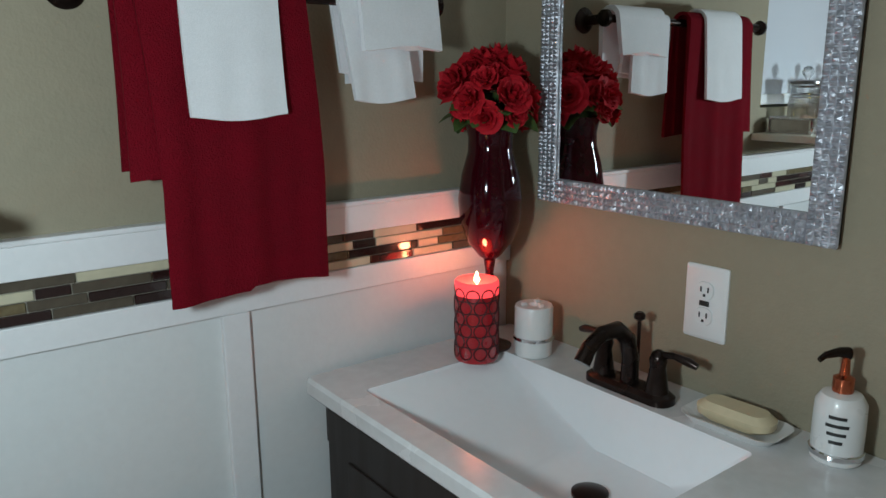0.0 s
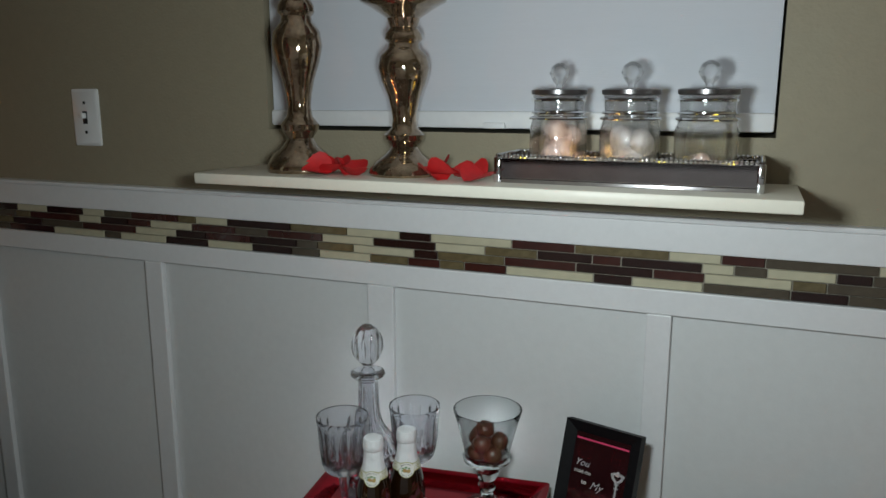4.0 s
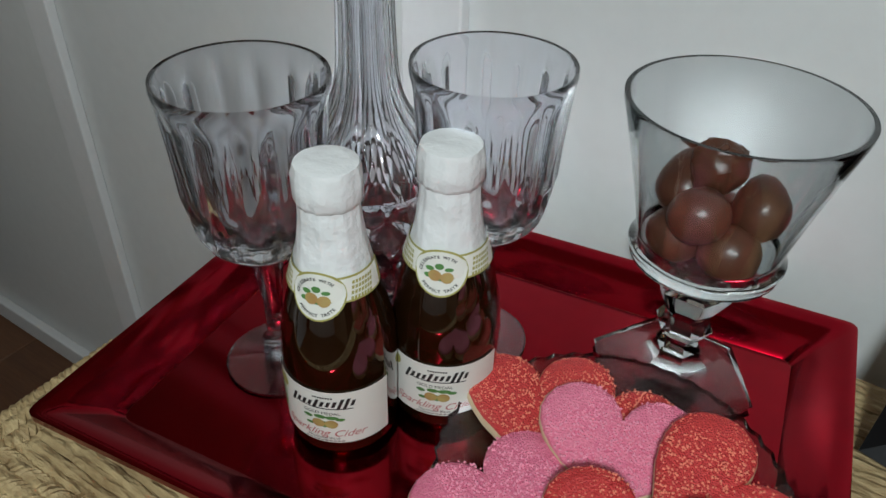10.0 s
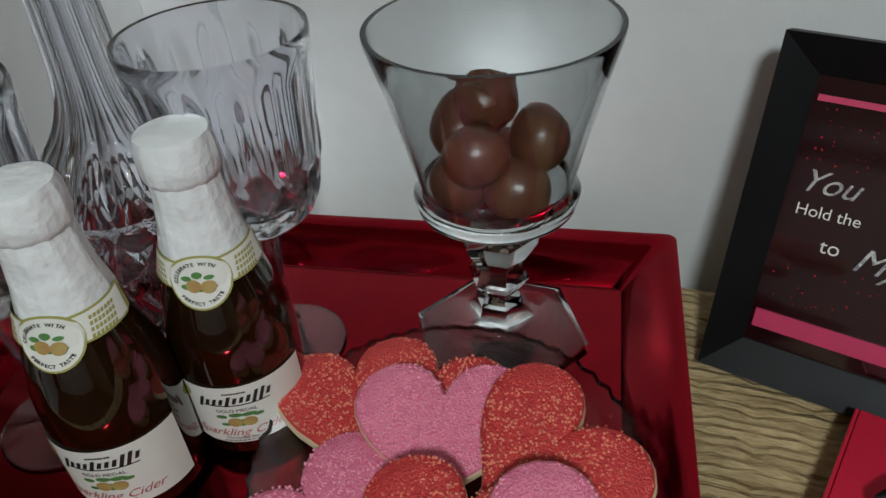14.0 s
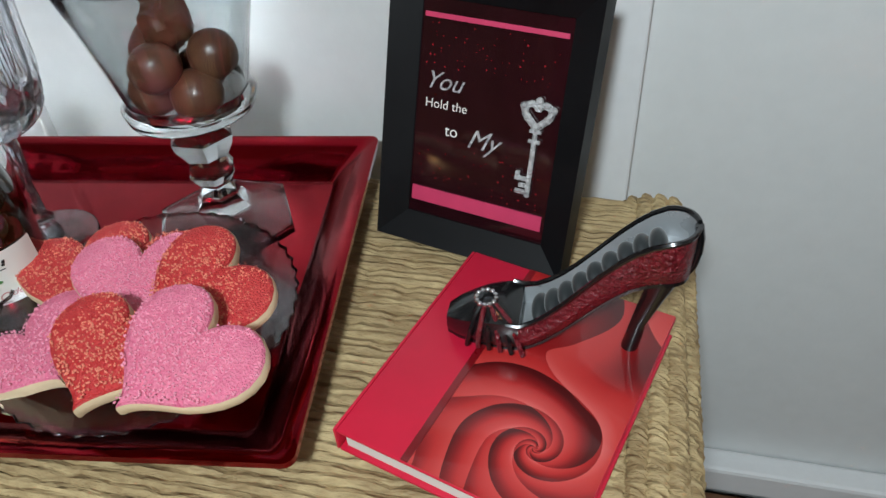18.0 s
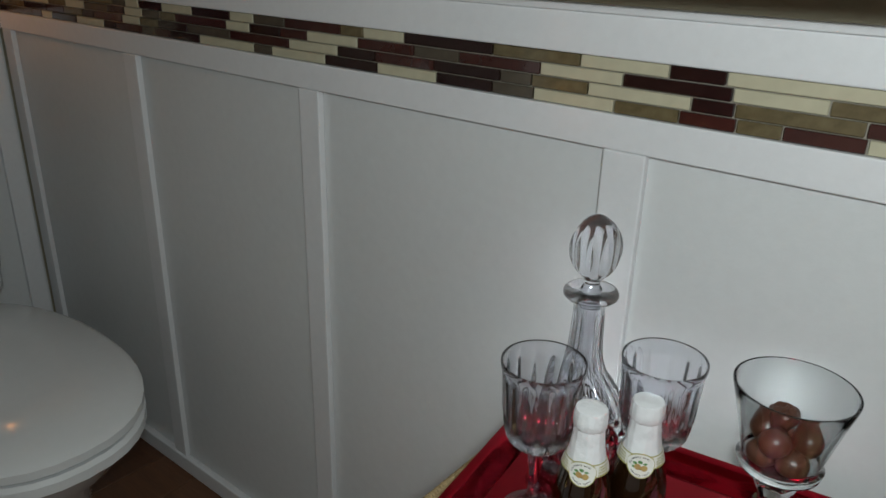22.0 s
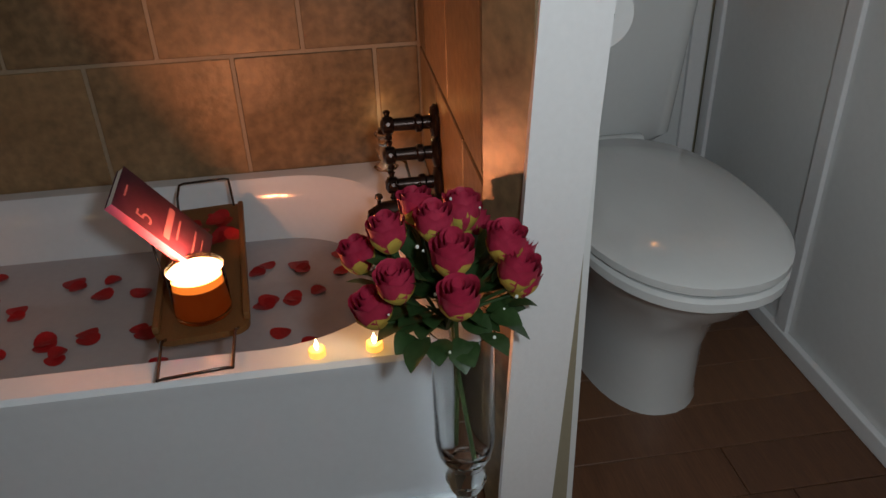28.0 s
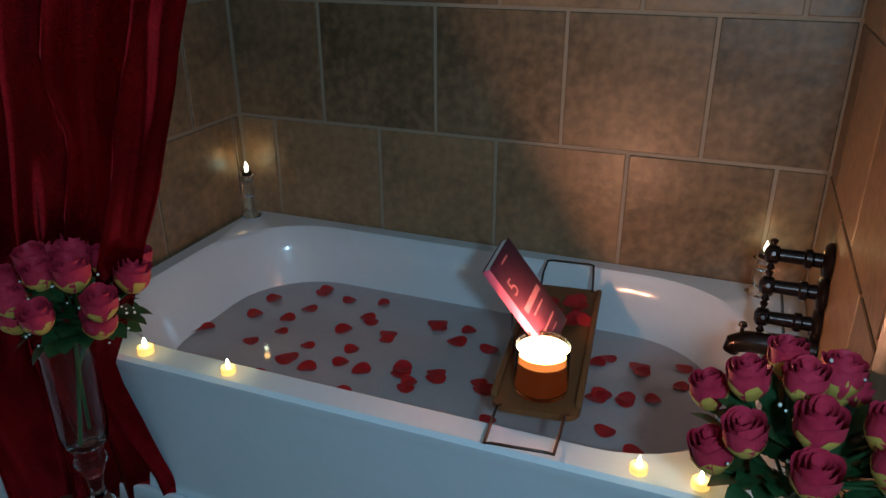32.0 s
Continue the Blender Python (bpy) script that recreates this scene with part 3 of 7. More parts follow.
def flame(bm, c, h):
    return lathe([(0.0008, c[2]), (h * 0.22, c[2] + h * 0.25), (h * 0.16, c[2] + h * 0.55), (0.0006, c[2] + h)], 10, centre=c[:2])


pill = thing("patterned_candle", "lit red flameless pillar candle with dark lattice", "candle", pose(0.895, 1.135, CZ))
part("wax", lathe([(0.037, 0.0), (0.038, 0.002), (0.038, 0.138), (0.036, 0.142), (0.030, 0.138), (0.006, 0.134)], 36), REDWAX, pill)
for k in range(9):
    for j in range(6):
        a = 2 * math.pi * (k + 0.5 * (j % 2)) / 9
        part("lattice_ring", tubed([(0.0386 * math.cos(a + 0.30 * math.cos(t)), 0.0386 * math.sin(a + 0.30 * math.cos(t)), 0.018 + 0.0205 * j + 0.0115 * math.sin(t)) for t in [2 * math.pi * i / 12 for i in range(13)]], 0.0013, 5), LACE, pill)
part("lit_top", lathe([(0.0384, 0.1185), (0.0384, 0.1395), (0.0358, 0.1428), (0.030, 0.1395), (0.006, 0.1352)], 36), REDGLOW, pill, "glowing red upper edge")
part("flame", flame(None, (0, 0, 0.135), 0.022), FLAME, pill, "glowing candle flame")
lamp("vanity_candle_light", (0.895, 1.135, CZ + 0.165), 0.42, (1.0, 0.22, 0.10), 0.010)
CERAMIC = material("white_ceramic", (0.72, 0.71, 0.70), 0.3, vary=0.03, coat=0.4)
CHROME = material("chrome", (0.75, 0.76, 0.78), 0.08, metal=1.0, vary=0.05)
cup = thing("toothbrush_cup", "white ceramic toothbrush cup with a silver band", "cup", pose(0.985, 1.085, CZ))
part("body", lathe([(0.030, 0.0), (0.033, 0.003), (0.034, 0.035), (0.034, 0.088), (0.032, 0.092), (0.012, 0.092), (0.010, 0.080)], 32), CERAMIC, cup)
part("band", lathe([(0.0345, 0.030), (0.0362, 0.031), (0.0362, 0.036), (0.0345, 0.037)], 32, lambda a, z: 1 + 0.012 * math.cos(24 * a)), CHROME, cup, "beaded silver band")
for a in (0.5, 2.6, 4.7):
    part("rim_divider", boxed(0.018 * math.cos(a) - 0.006, 0.018 * math.cos(a) + 0.006, 0.018 * math.sin(a) - 0.003, 0.018 * math.sin(a) + 0.003, 0.088, 0.097, 0.002), CERAMIC, cup)
SOAP = material("cream_soap", (0.62, 0.52, 0.34), 0.5, vary=0.1)
dish = thing("soap_dish", "clear glass dish holding a cream soap bar", "soap dish", pose(1.005, 0.700, CZ, 0, 0, 92))
part("dish", loft(bmesh.new(), [rounded(0, 0, 0.060, 0.034, 0.02, 0.0), rounded(0, 0, 0.072, 0.042, 0.025, 0.012), rounded(0, 0, 0.068, 0.039, 0.024, 0.012), rounded(0, 0, 0.055, 0.030, 0.018, 0.004)]), CERAMIC, dish)
solid("soap_bar", loft(bmesh.new(), [rounded(0, 0, 0.040, 0.018, 0.016, 0.0), rounded(0, 0, 0.055, 0.025, 0.022, 0.008), rounded(0, 0, 0.056, 0.026, 0.023, 0.018), rounded(0, 0, 0.045, 0.018, 0.016, 0.027)]), SOAP, "cream coloured rounded bar of soap", "soap", pose(1.005, 0.700, CZ + 0.005, 0, 0, 92))
pump = thing("soap_dispenser", "white ceramic soap dispenser with a copper pump", "dispenser", pose(1.022, 0.570, CZ) @ Matrix.Diagonal((0.80, 0.80, 0.90, 1)))
part("bottle", lathe([(0.034, 0.0), (0.038, 0.004), (0.039, 0.05), (0.038, 0.088), (0.030, 0.100), (0.014, 0.104)], 36), CERAMIC, pump)
part("base_band", lathe([(0.0392, 0.010), (0.0412, 0.012), (0.0412, 0.018), (0.0392, 0.020)], 36, lambda a, z: 1 + 0.012 * math.cos(26 * a)), CHROME, pump, "beaded silver band")
COPPER = material("copper_collar", (0.50, 0.14, 0.07), 0.25, metal=1.0, vary=0.2)
part("collar", lathe([(0.015, 0.103), (0.016, 0.106), (0.016, 0.124), (0.008, 0.128), (0.006, 0.150), (0.006, 0.158)], 20), COPPER, pump, "copper coloured collar")
part("nozzle", tubed([(0.004, 0, 0.158), (-0.010, 0.006, 0.162), (-0.035, 0.016, 0.160), (-0.046, 0.020, 0.154)], [0.010, 0.007, 0.005, 0.004], 12), BRONZE, pump, "bronze nozzle")
INK = material("black_print", (0.02, 0.02, 0.02), 0.5)
for j, w in enumerate((0.026, 0.034, 0.028, 0.020)):
    part("print_bar", loft(bmesh.new(), [[(0.0394 * math.cos(math.pi + 0.35 + a), 0.0394 * math.sin(math.pi + 0.35 + a), 0.078 - 0.012 * j - dz) for a in [(-0.5 + i / 8) * w / 0.039 for i in range(9)]] for dz in (0, 0.005)], closed=False, cap0=False, cap1=False), INK, pump, "black lettering")
PLASTIC = material("white_plate_plastic", (0.76, 0.76, 0.76), 0.35, vary=0.02)
SLOT = material("dark_slot", (0.02, 0.02, 0.02), 0.5)


def wall_plate(name, label, m, outlet):
    p = thing(name, label, "switch plate", m)
    part("plate", loft(bmesh.new(), [[(x, 0, z) for x, z, _ in rounded(0, 0, 0.036, 0.058, 0.004, 0, 4)], [(x, -0.003, z) for x, z, _ in rounded(0, 0, 0.036, 0.058, 0.004, 0, 4)], [(x, -0.006, z) for x, z, _ in rounded(0, 0, 0.031, 0.053, 0.004, 0, 4)]]), PLASTIC, p)
    if outlet:
        for z in (-0.020, 0.020):
            s = part("socket_face", loft(bmesh.new(), [[(x, -0.006, z + y) for x, y, _ in rounded(0, 0, 0.015, 0.014, 0.012, 0, 5)], [(x, -0.0085, z + y) for x, y, _ in rounded(0, 0, 0.014, 0.013, 0.011, 0, 5)]]), PLASTIC, p)
            for x in (-0.006, 0.006):
                part("slot", boxed(x - 0.0012, x + 0.0012, -0.0092, -0.0084, z - 0.002, z + 0.006), SLOT, s)
            part("slot", boxed(-0.002, 0.002, -0.0092, -0.0084, z - 0.009, z - 0.005), SLOT, s)
        part("reset_button", boxed(-0.008, 0.008, -0.009, -0.006, -0.004, 0.004, 0.001), SLOT, p, "dark test button")
    else:
        part("toggle_frame", boxed(-0.006, 0.006, -0.0072, -0.0058, -0.013, 0.013, 0.0005), SLOT, p, "grey toggle slot")
        part("toggle", boxed(-0.004, 0.004, -0.017, -0.006, -0.002, 0.009, 0.001), PLASTIC, p)
        for z in (-0.030, 0.030):
            part("screw", boxed(-0.003, 0.003, -0.0072, -0.0058, z - 0.003, z + 0.003, 0.001), SLOT, p, "small screw")
    return p


wall_plate("wall_outlet", "white outlet plate on the beige wall above the counter", pose(XE, 0.800, 0.998, 0, 0, -90), True)
wall_plate("light_switch", "white toggle switch plate on the beige wall", pose(-1.172, YN, 1.272), False)

# ---------------------------------------------------------------- vase of red flowers on the counter
RUBY = material("dark_ruby_glass", (0.028, 0.001, 0.004), 0.07, vary=0.2, spec=0.4)
PETAL = material("silk_rose_red", (0.30, 0.003, 0.010), 0.7, second=(0.52, 0.010, 0.022), scale=40, fine=160, per_object=0.3, spec=0.25)
LEAF = material("silk_leaf_green", (0.035, 0.075, 0.018), 0.5, second=(0.10, 0.17, 0.045), scale=30, fine=120, per_object=0.3)
vase = thing("hurricane_vase", "dark ruby glass hurricane vase on a stem", "vase", pose(0.950, 1.165, CZ) @ Matrix.Diagonal((0.90, 0.90, 0.965, 1)))
part("bowl", lathe([(0.010, 0.170), (0.022, 0.178), (0.045, 0.205), (0.060, 0.245), (0.063, 0.285), (0.056, 0.330), (0.044, 0.370), (0.043, 0.395), (0.050, 0.425), (0.048, 0.425), (0.041, 0.396), (0.042, 0.370), (0.053, 0.330), (0.060, 0.285), (0.055, 0.240), (0.030, 0.195)], 44, cap0=True), RUBY, vase)
part("stem", lathe([(0.045, 0.0), (0.046, 0.004), (0.030, 0.010), (0.010, 0.020), (0.008, 0.050), (0.014, 0.075), (0.008, 0.095), (0.013, 0.120), (0.008, 0.145), (0.012, 0.170)], 28), RUBY, vase)


def bloom(r, rnd, layers=4, tall=1.0):
    """A rose head of overlapping cupped petals, its base at the origin, opening upwards."""
    bm = bmesh.new()
    for k in range(layers):
        n, rad, h = 3 + k * 2, r * (0.25 + 0.75 * k / (layers - 1)), tall * r * (1.25 - 0.22 * k)
        for i in range(n):
            a0 = 2 * math.pi * (i + 0.5 * (k % 2)) / n + rnd.uniform(-0.15, 0.15)
            w, rows, lift, flare = 2 * math.pi / n * rnd.uniform(0.55, 0.80), [], rnd.uniform(0.82, 1.15), rnd.uniform(0.0, 0.35)
            for v in (0, 0.35, 0.7, 0.92, 1.0):
                row = []
                for u in (-1, -0.5, 0, 0.5, 1):
                    bulge = math.sin(min(1, v * 1.25) * math.pi * 0.55)
                    rr = rad * (0.25 + 0.75 * bulge) + r * (0.16 + flare) * max(0, v - 0.7) * k
                    taper = (1 - 0.35 * max(0, v - 0.7) / 0.3 * abs(u))
                    a = a0 + u * w * (0.45 + 0.55 * bulge)
                    z = h * v * taper * lift + rnd.uniform(-0.04, 0.04) * r
                    row.append((rr * math.cos(a), rr * math.sin(a), z))
                rows.append(row)
            loft(bm, rows, closed=False, cap0=False, cap1=False)
    return bm


def leaf(bm, base, tip, width, rnd):
    base, tip = Vector(base), Vector(tip)
    d = tip - base
    side = d.cross(Vector((rnd.uniform(-0.4, 0.4), rnd.uniform(-0.4, 0.4), 1))).normalized() * width
    up = side.cross(d).normalized() * width * 0.35
    rows = []
    for k in range(6):
        v = k / 5
        wv = math.sin(math.pi * min(0.98, v * 0.92 + 0.06))
        c = base + d * v - up * (v - 0.5) ** 2 * 3
        rows.append([c - side * wv + up * wv * 0.5, c, c + side * wv + up * wv * 0.5])
    return loft(bm, rows, closed=False, cap0=False, cap1=False)


def aim(c, d):
    """A pose at c whose upright axis points along d."""
    return Matrix.Translation(c) @ Vector(d).to_track_quat("Z", "Y").to_matrix().to_4x4()


rnd = random.Random(11)
bunch = thing("red_flowers", "bunch of red silk roses with green leaves in the ruby vase", "flowers", pose(0.950, 1.165, CZ + 0.432) @ Matrix.Scale(0.86, 4))
heads = [bloom(0.034, rnd) for _ in range(3)]
head_me = []
for h in heads:
    ob = part("rose", h, PETAL, bunch)
    head_me.append(ob.data)
    bpy.data.objects.remove(ob)
k = 0
for el, n in ((80, 3), (48, 7), (16, 9), (-10, 6)):
    for i in range(n):
        a = 2 * math.pi * (i + 0.8 * rnd.random()) / n + el
        e = radians(el + rnd.uniform(-16, 16))
        d = Vector((math.cos(a) * math.cos(e), math.sin(a) * math.cos(e), math.sin(e)))
        ob = new("rose", head_me[k % 3])
        sc = rnd.uniform(0.7, 1.0)
        t = (d + Vector((rnd.uniform(-0.3, 0.3), rnd.uniform(-0.3, 0.3), rnd.uniform(-0.1, 0.4)))).normalized()
        ob.parent, ob.matrix_basis = bunch, aim(Vector((0, 0, 0.012)) + d * rnd.uniform(0.058, 0.080), t) @ Matrix.Diagonal((sc, sc * rnd.uniform(0.85, 1.1), sc, 1)) @ pose(0, 0, 0, 0, 0, rnd.uniform(0, 360))
        k += 1
part("stems", lathe([(0.03, -0.10), (0.036, -0.02), (0.02, 0.03)], 12), LEAF, bunch, "green stems")
for i in range(18):
    a, e = rnd.uniform(0, 6.28), rnd.uniform(-0.55, 0.1)
    d = Vector((math.cos(a) * math.cos(e), math.sin(a) * math.cos(e), math.sin(e)))
    part("leaf", leaf(bmesh.new(), d * 0.03 + Vector((0, 0, 0.0)), d * rnd.uniform(0.085, 0.11), 0.032, rnd), LEAF, bunch, "green leaf")

# ---------------------------------------------------------------- window shelf things
SZ = 1.190
MERCURY = material("mercury_glass", (0.12, 0.075, 0.04), 0.06, metal=0.92, second=(0.50, 0.38, 0.26), scale=26, fine=120, coat=1.0, bump=0.45, bump_scale=38)
SPARKLE = material("red_glitter_wax", (0.20, 0.002, 0.010), 0.28, vary=0.6, scale=60, fine=300, coat=0.4, bump=0.3, bump_scale=300)


def holder(name, m, top, label, height):
    h = thing(name, label, "candle holder", m, group="mercury glass candle holders")
    s = top / 0.29
    prof = [(0.056, 0.0), (0.058, 0.004), (0.056, 0.011), (0.047, 0.023), (0.030, 0.035), (0.021, 0.046), (0.030, 0.057), (0.032, 0.065), (0.021, 0.076), (0.019, 0.090), (0.021, 0.105), (0.026, 0.125), (0.036, 0.150), (0.041, 0.170), (0.038, 0.188), (0.026, 0.200), (0.024, 0.208), (0.030, 0.214), (0.029, 0.222), (0.022, 0.232), (0.026, 0.246), (0.050, 0.262), (0.066, 0.270), (0.070, 0.278), (0.069, 0.290), (0.060, 0.290), (0.058, 0.284)]
    for nm, k0, k1, what in (("foot", 0, 7, "flared glass foot"), ("baluster", 6, 20, "turned glass stem"), ("cup", 19, 27, "wide glass cup")):
        part(nm, lathe([(r, z * s) for r, z in prof[k0:k1]], 40, cap0=k0 == 0, cap1=k1 == 27), MERCURY, h, what)
    c = thing("pillar_candle", "glittering red pillar candle on a glass holder", "candle", m @ pose(0, 0, 0.285 * s), group="red pillar candles")
    part("wax", lathe([(0.036, 0.0), (0.0375, 0.002), (0.0375, height - 0.004), (0.035, height), (0.020, height - 0.003), (0.004, height - 0.004)], 40), SPARKLE, c)
    part("wick", tubed([(0, 0, height - 0.005), (0.001, 0, height + 0.004), (0.003, 0.001, height + 0.009)], 0.0009, 6), BRONZE, c, "black wick")
    return h


holder("candle_holder", pose(-0.590, 1.165, SZ), 0.350, "tall brown mercury glass pillar candle holder", 0.15)
holder("candle_holder", pose(-0.402, 1.175, SZ), 0.285, "short brown mercury glass pillar candle holder", 0.105)

BLACKMIR = material("dark_mirror_side", (0.42, 0.40, 0.41), 0.05, metal=1.0, vary=0.2)
tray_m = thing("mirrored_tray", "mirrored tray with a beaded crystal rim", "tray", pose(-0.052, 1.186, SZ))
tw, td = 0.178, 0.058
part("base", boxed(-tw, tw, -td, td, 0.0, 0.006, 0.001), BLACKMIR, tray_m, smooth=False)
for nm, a in (("front_side", (-tw, tw, -td, -td + 0.005)), ("back_side", (-tw, tw, td - 0.005, td)), ("end_side", (-tw, -tw + 0.005, -td + 0.005, td - 0.005)), ("end_side", (tw - 0.005, tw, -td + 0.005, td - 0.005))):
    part(nm, boxed(a[0], a[1], a[2], a[3], 0.0062, 0.036, 0.001), BLACKMIR, tray_m, smooth=False)
for sx in (-1, 1):
    for sy in (-1, 1):
        part("foot", boxed(sx * tw - 0.005, sx * tw + 0.005, sy * td - 0.005, sy * td + 0.005, 0.0, 0.038, 0.002), CHROME, tray_m, "chrome corner")
for nm, p0, p1 in (("beaded_rim", (-tw, -td), (tw, -td)), ("beaded_rim", (-tw, td), (tw, td)), ("beaded_rim", (-tw, -td), (-tw, td)), ("beaded_rim", (tw, -td), (tw, td))):
    bm = bmesh.new()
    n = int(math.hypot(p1[0] - p0[0], p1[1] - p0[1]) / 0.0062)
    for i in range(n + 1):
        ball(bm, (p0[0] + (p1[0] - p0[0]) * i / n, p0[1] + (p1[1] - p0[1]) * i / n, 0.0388), 0.0033, u=8, v=5)
    part(nm, bm, CHROME, tray_m, "row of silver beads")
CLEAR = glass("clear_glass", (0.98, 0.99, 0.99), thin=0.45)
COTTON = material("pinkish_cotton", (0.80, 0.58, 0.50), 0.95, vary=0.1, scale=30, bump=0.8)
STONE = material("grey_bath_stones", (0.66, 0.60, 0.58), 0.8, vary=0.25, scale=40)
LIDM = material("pewter_lid", (0.16, 0.15, 0.15), 0.3, metal=0.9, vary=0.2)
TEAL = glowing("yellow_led", (1.0, 0.75, 0.10), 6.0)
JARX = (-0.104, 0.0, 0.104)


def jar(x, fill, mat, label):
    j = thing("apothecary_jar", label, "jar", pose(-0.052 + x, 1.188, SZ + 0.0065), group="apothecary jars")
    part("jar_glass", lathe([(0.040, 0.0), (0.042, 0.003), (0.0425, 0.070), (0.036, 0.092), (0.038, 0.118), (0.0355, 0.118), (0.0335, 0.092), (0.040, 0.070), (0.0395, 0.006)], 40), CLEAR, j, "clear jar")
    for z in (0.086, 0.094, 0.112):
        part("bead_ring", lathe([(0.0385 if z > 0.09 else 0.041, z - 0.002), (0.0405 if z > 0.09 else 0.043, z), (0.0385 if z > 0.09 else 0.041, z + 0.002)], 48, lambda a, q: 1 + 0.015 * math.cos(30 * a), cap0=False, cap1=False), CHROME, j, "beaded silver ring")
    lid = part("lid", lathe([(0.038, 0.1185), (0.041, 0.120), (0.041, 0.126), (0.036, 0.128), (0.008, 0.129)], 40), LIDM, j, "dark pewter lid")
    part("knob", lathe([(0.005, 0.129), (0.006, 0.134), (0.012, 0.141), (0.016, 0.150), (0.012, 0.160), (0.004, 0.165)], 10), CLEAR, lid, "faceted crystal knob")
    r = random.Random(int(x * 1000) + 500)
    bm = bmesh.new()
    for i in range(fill):
        a, q = r.uniform(0, 6.28), r.uniform(0, 0.024)
        ball(bm, (q * math.cos(a), q * math.sin(a), 0.014 + 0.058 * i / max(14, fill)), r.uniform(0.014, 0.018), u=10, v=7)
    ob = part("contents", bm, mat, j, "jar filling")


jar(JARX[0], 16, COTTON, "glass jar of pinkish cotton balls with crystal knob")
jar(JARX[1], 12, STONE, "glass jar of grey and pink bath stones")
jar(JARX[2], 4, COTTON, "nearly empty glass jar with a crystal knob")
for i, (x, y) in enumerate(((-0.145, -0.040), (-0.052, -0.044), (0.052, -0.044), (0.142, -0.040))):
    t = thing("led_tealight", "small lit LED tealight in the mirrored tray", "tealight", pose(-0.052 + x, 1.186 + y, SZ + 0.0065), group="tray tealights")
    part("cup", lathe([(0.009, 0), (0.0095, 0.001), (0.0095, 0.022), (0.008, 0.023)], 16), CERAMIC, t)
    part("glow", lathe([(0.007, 0.0235), (0.005, 0.029), (0.001, 0.033)], 10), TEAL, t, "yellow glowing tip")
lamp("tray_tealight_light", (-0.10, 1.150, SZ + 0.05), 0.02, AMBER, 0.01)


def petal(r, rnd, curl=0.5):
    """A cupped rose petal lying on its back."""
    rows = []
    for i in range(7):
        q = i / 6
        rows.append([(r * q * math.cos(a) * 1.15, r * q * math.sin(a), r * curl * q * q * (0.5 + 0.5 * math.sin(2 * a + 1))) for a in [2 * math.pi * k / 14 for k in range(14)]] if q > 0 else None)
    bm = bmesh.new()
    c = bm.verts.new((0, 0, 0.0))
    rr = [[bm.verts.new((x, y, z + rnd.uniform(0, 0.001))) for x, y, z in row] for row in rows[1:]]
    for i in range(14):
        bm.faces.new((c, rr[0][i], rr[0][(i + 1) % 14]))
    for a, b in zip(rr, rr[1:]):
        for i in range(14):
            bm.faces.new((a[i], b[i], b[(i + 1) % 14], a[(i + 1) % 14]))
    return bm


BRIGHT = material("bright_red_petal", (0.42, 0.006, 0.010), 0.6, second=(0.62, 0.018, 0.018), scale=50, fine=150, per_object=0.3)
rnd = random.Random(5)
pet_obs = []
for i in range(4):
    ob = solid("rose_petal", petal(0.024, rnd, 0.7), BRIGHT, "loose bright red silk rose petal on the window shelf", "petal", pose(0, 0, -5))
    pet_obs.append(ob)
spots = [(-0.535, 1.125, 0.0), (-0.505, 1.140, 0.004), (-0.475, 1.118, 0.0), (-0.490, 1.155, 0.006), (-0.520, 1.160, 0.0), (-0.335, 1.130, 0.0), (-0.310, 1.115, 0.004), (-0.300, 1.150, 0.0), (-0.270, 1.135, 0.0), (-0.340, 1.160, 0.004), (-0.255, 1.108, 0.0)]
for i, (x, y, z) in enumerate(spots):
    m = pose(x, y, SZ + 0.001 + z, rnd.uniform(-25, 25), rnd.uniform(-25, 25), rnd.uniform(0, 360)) if i > 3 else pose(x, y, SZ + 0.008, rnd.uniform(-30, 30), rnd.uniform(-30, 30), rnd.uniform(0, 360))
    if i < 4:
        pet_obs[i].matrix_basis = m
        tagged(pet_obs[i], group="shelf petals")
    else:
        copy_thing(pet_obs[i % 4], pose(0, 0, 0.006) @ m)

# ---------------------------------------------------------------- hamper weave

def rope(pts, r, turns):
    """Two strands twisted round each other along a line."""
    pts = [Vector(p) for p in pts]
    bm = bmesh.new()
    n = len(pts) - 1
    m = turns * 8
    for s in (0, 1, 2):
        q = []
        for k in range(m + 1):
            u = k / m * n
            i = min(n - 1, int(u))
            p = pts[i].lerp(pts[i + 1], u - i)
            d = (pts[i + 1] - pts[i]).normalized()
            side = d.cross(Vector((0, 0, 1))).normalized()
            up = side.cross(d)
            a = 2 * math.pi * (k / 8 + s / 3)
            q.append(p + (side * math.cos(a) + up * math.sin(a)) * r * 0.55)
        tube(bm, q, r * 0.62, 6)
    return bm


rnd = random.Random(21)
n_rows = 27
BW = 0.034
for i in range(n_rows):
    y = hy0 + BW + (hy1 - hy0 - 2 * BW + 0.012) * i / (n_rows - 1)
    bm = bmesh.new()
    for s in (-1, 1):
        ph, q = rnd.uniform(0, 6.28), []
        rad = []
        for k in range(61):
            x = hx0 + BW - 0.004 + (hx1 - hx0 - 2 * BW + 0.008) * k / 60
            tie = (k + 3 * (i % 2)) % 6 == 0
            q.append((x, y + s * (0.0026 + 0.0003 * math.sin(0.5 * k + ph)), HZ + 0.0015 + rnd.uniform(-0.0005, 0.0005) - (0.0014 if tie else 0)))
            rad.append((0.0033 if tie else 0.0040) + rnd.uniform(-0.0004, 0.0005))
        tube(bm, q, rad, 7)
    part("weave_strand", bm, WICKER, hamper)
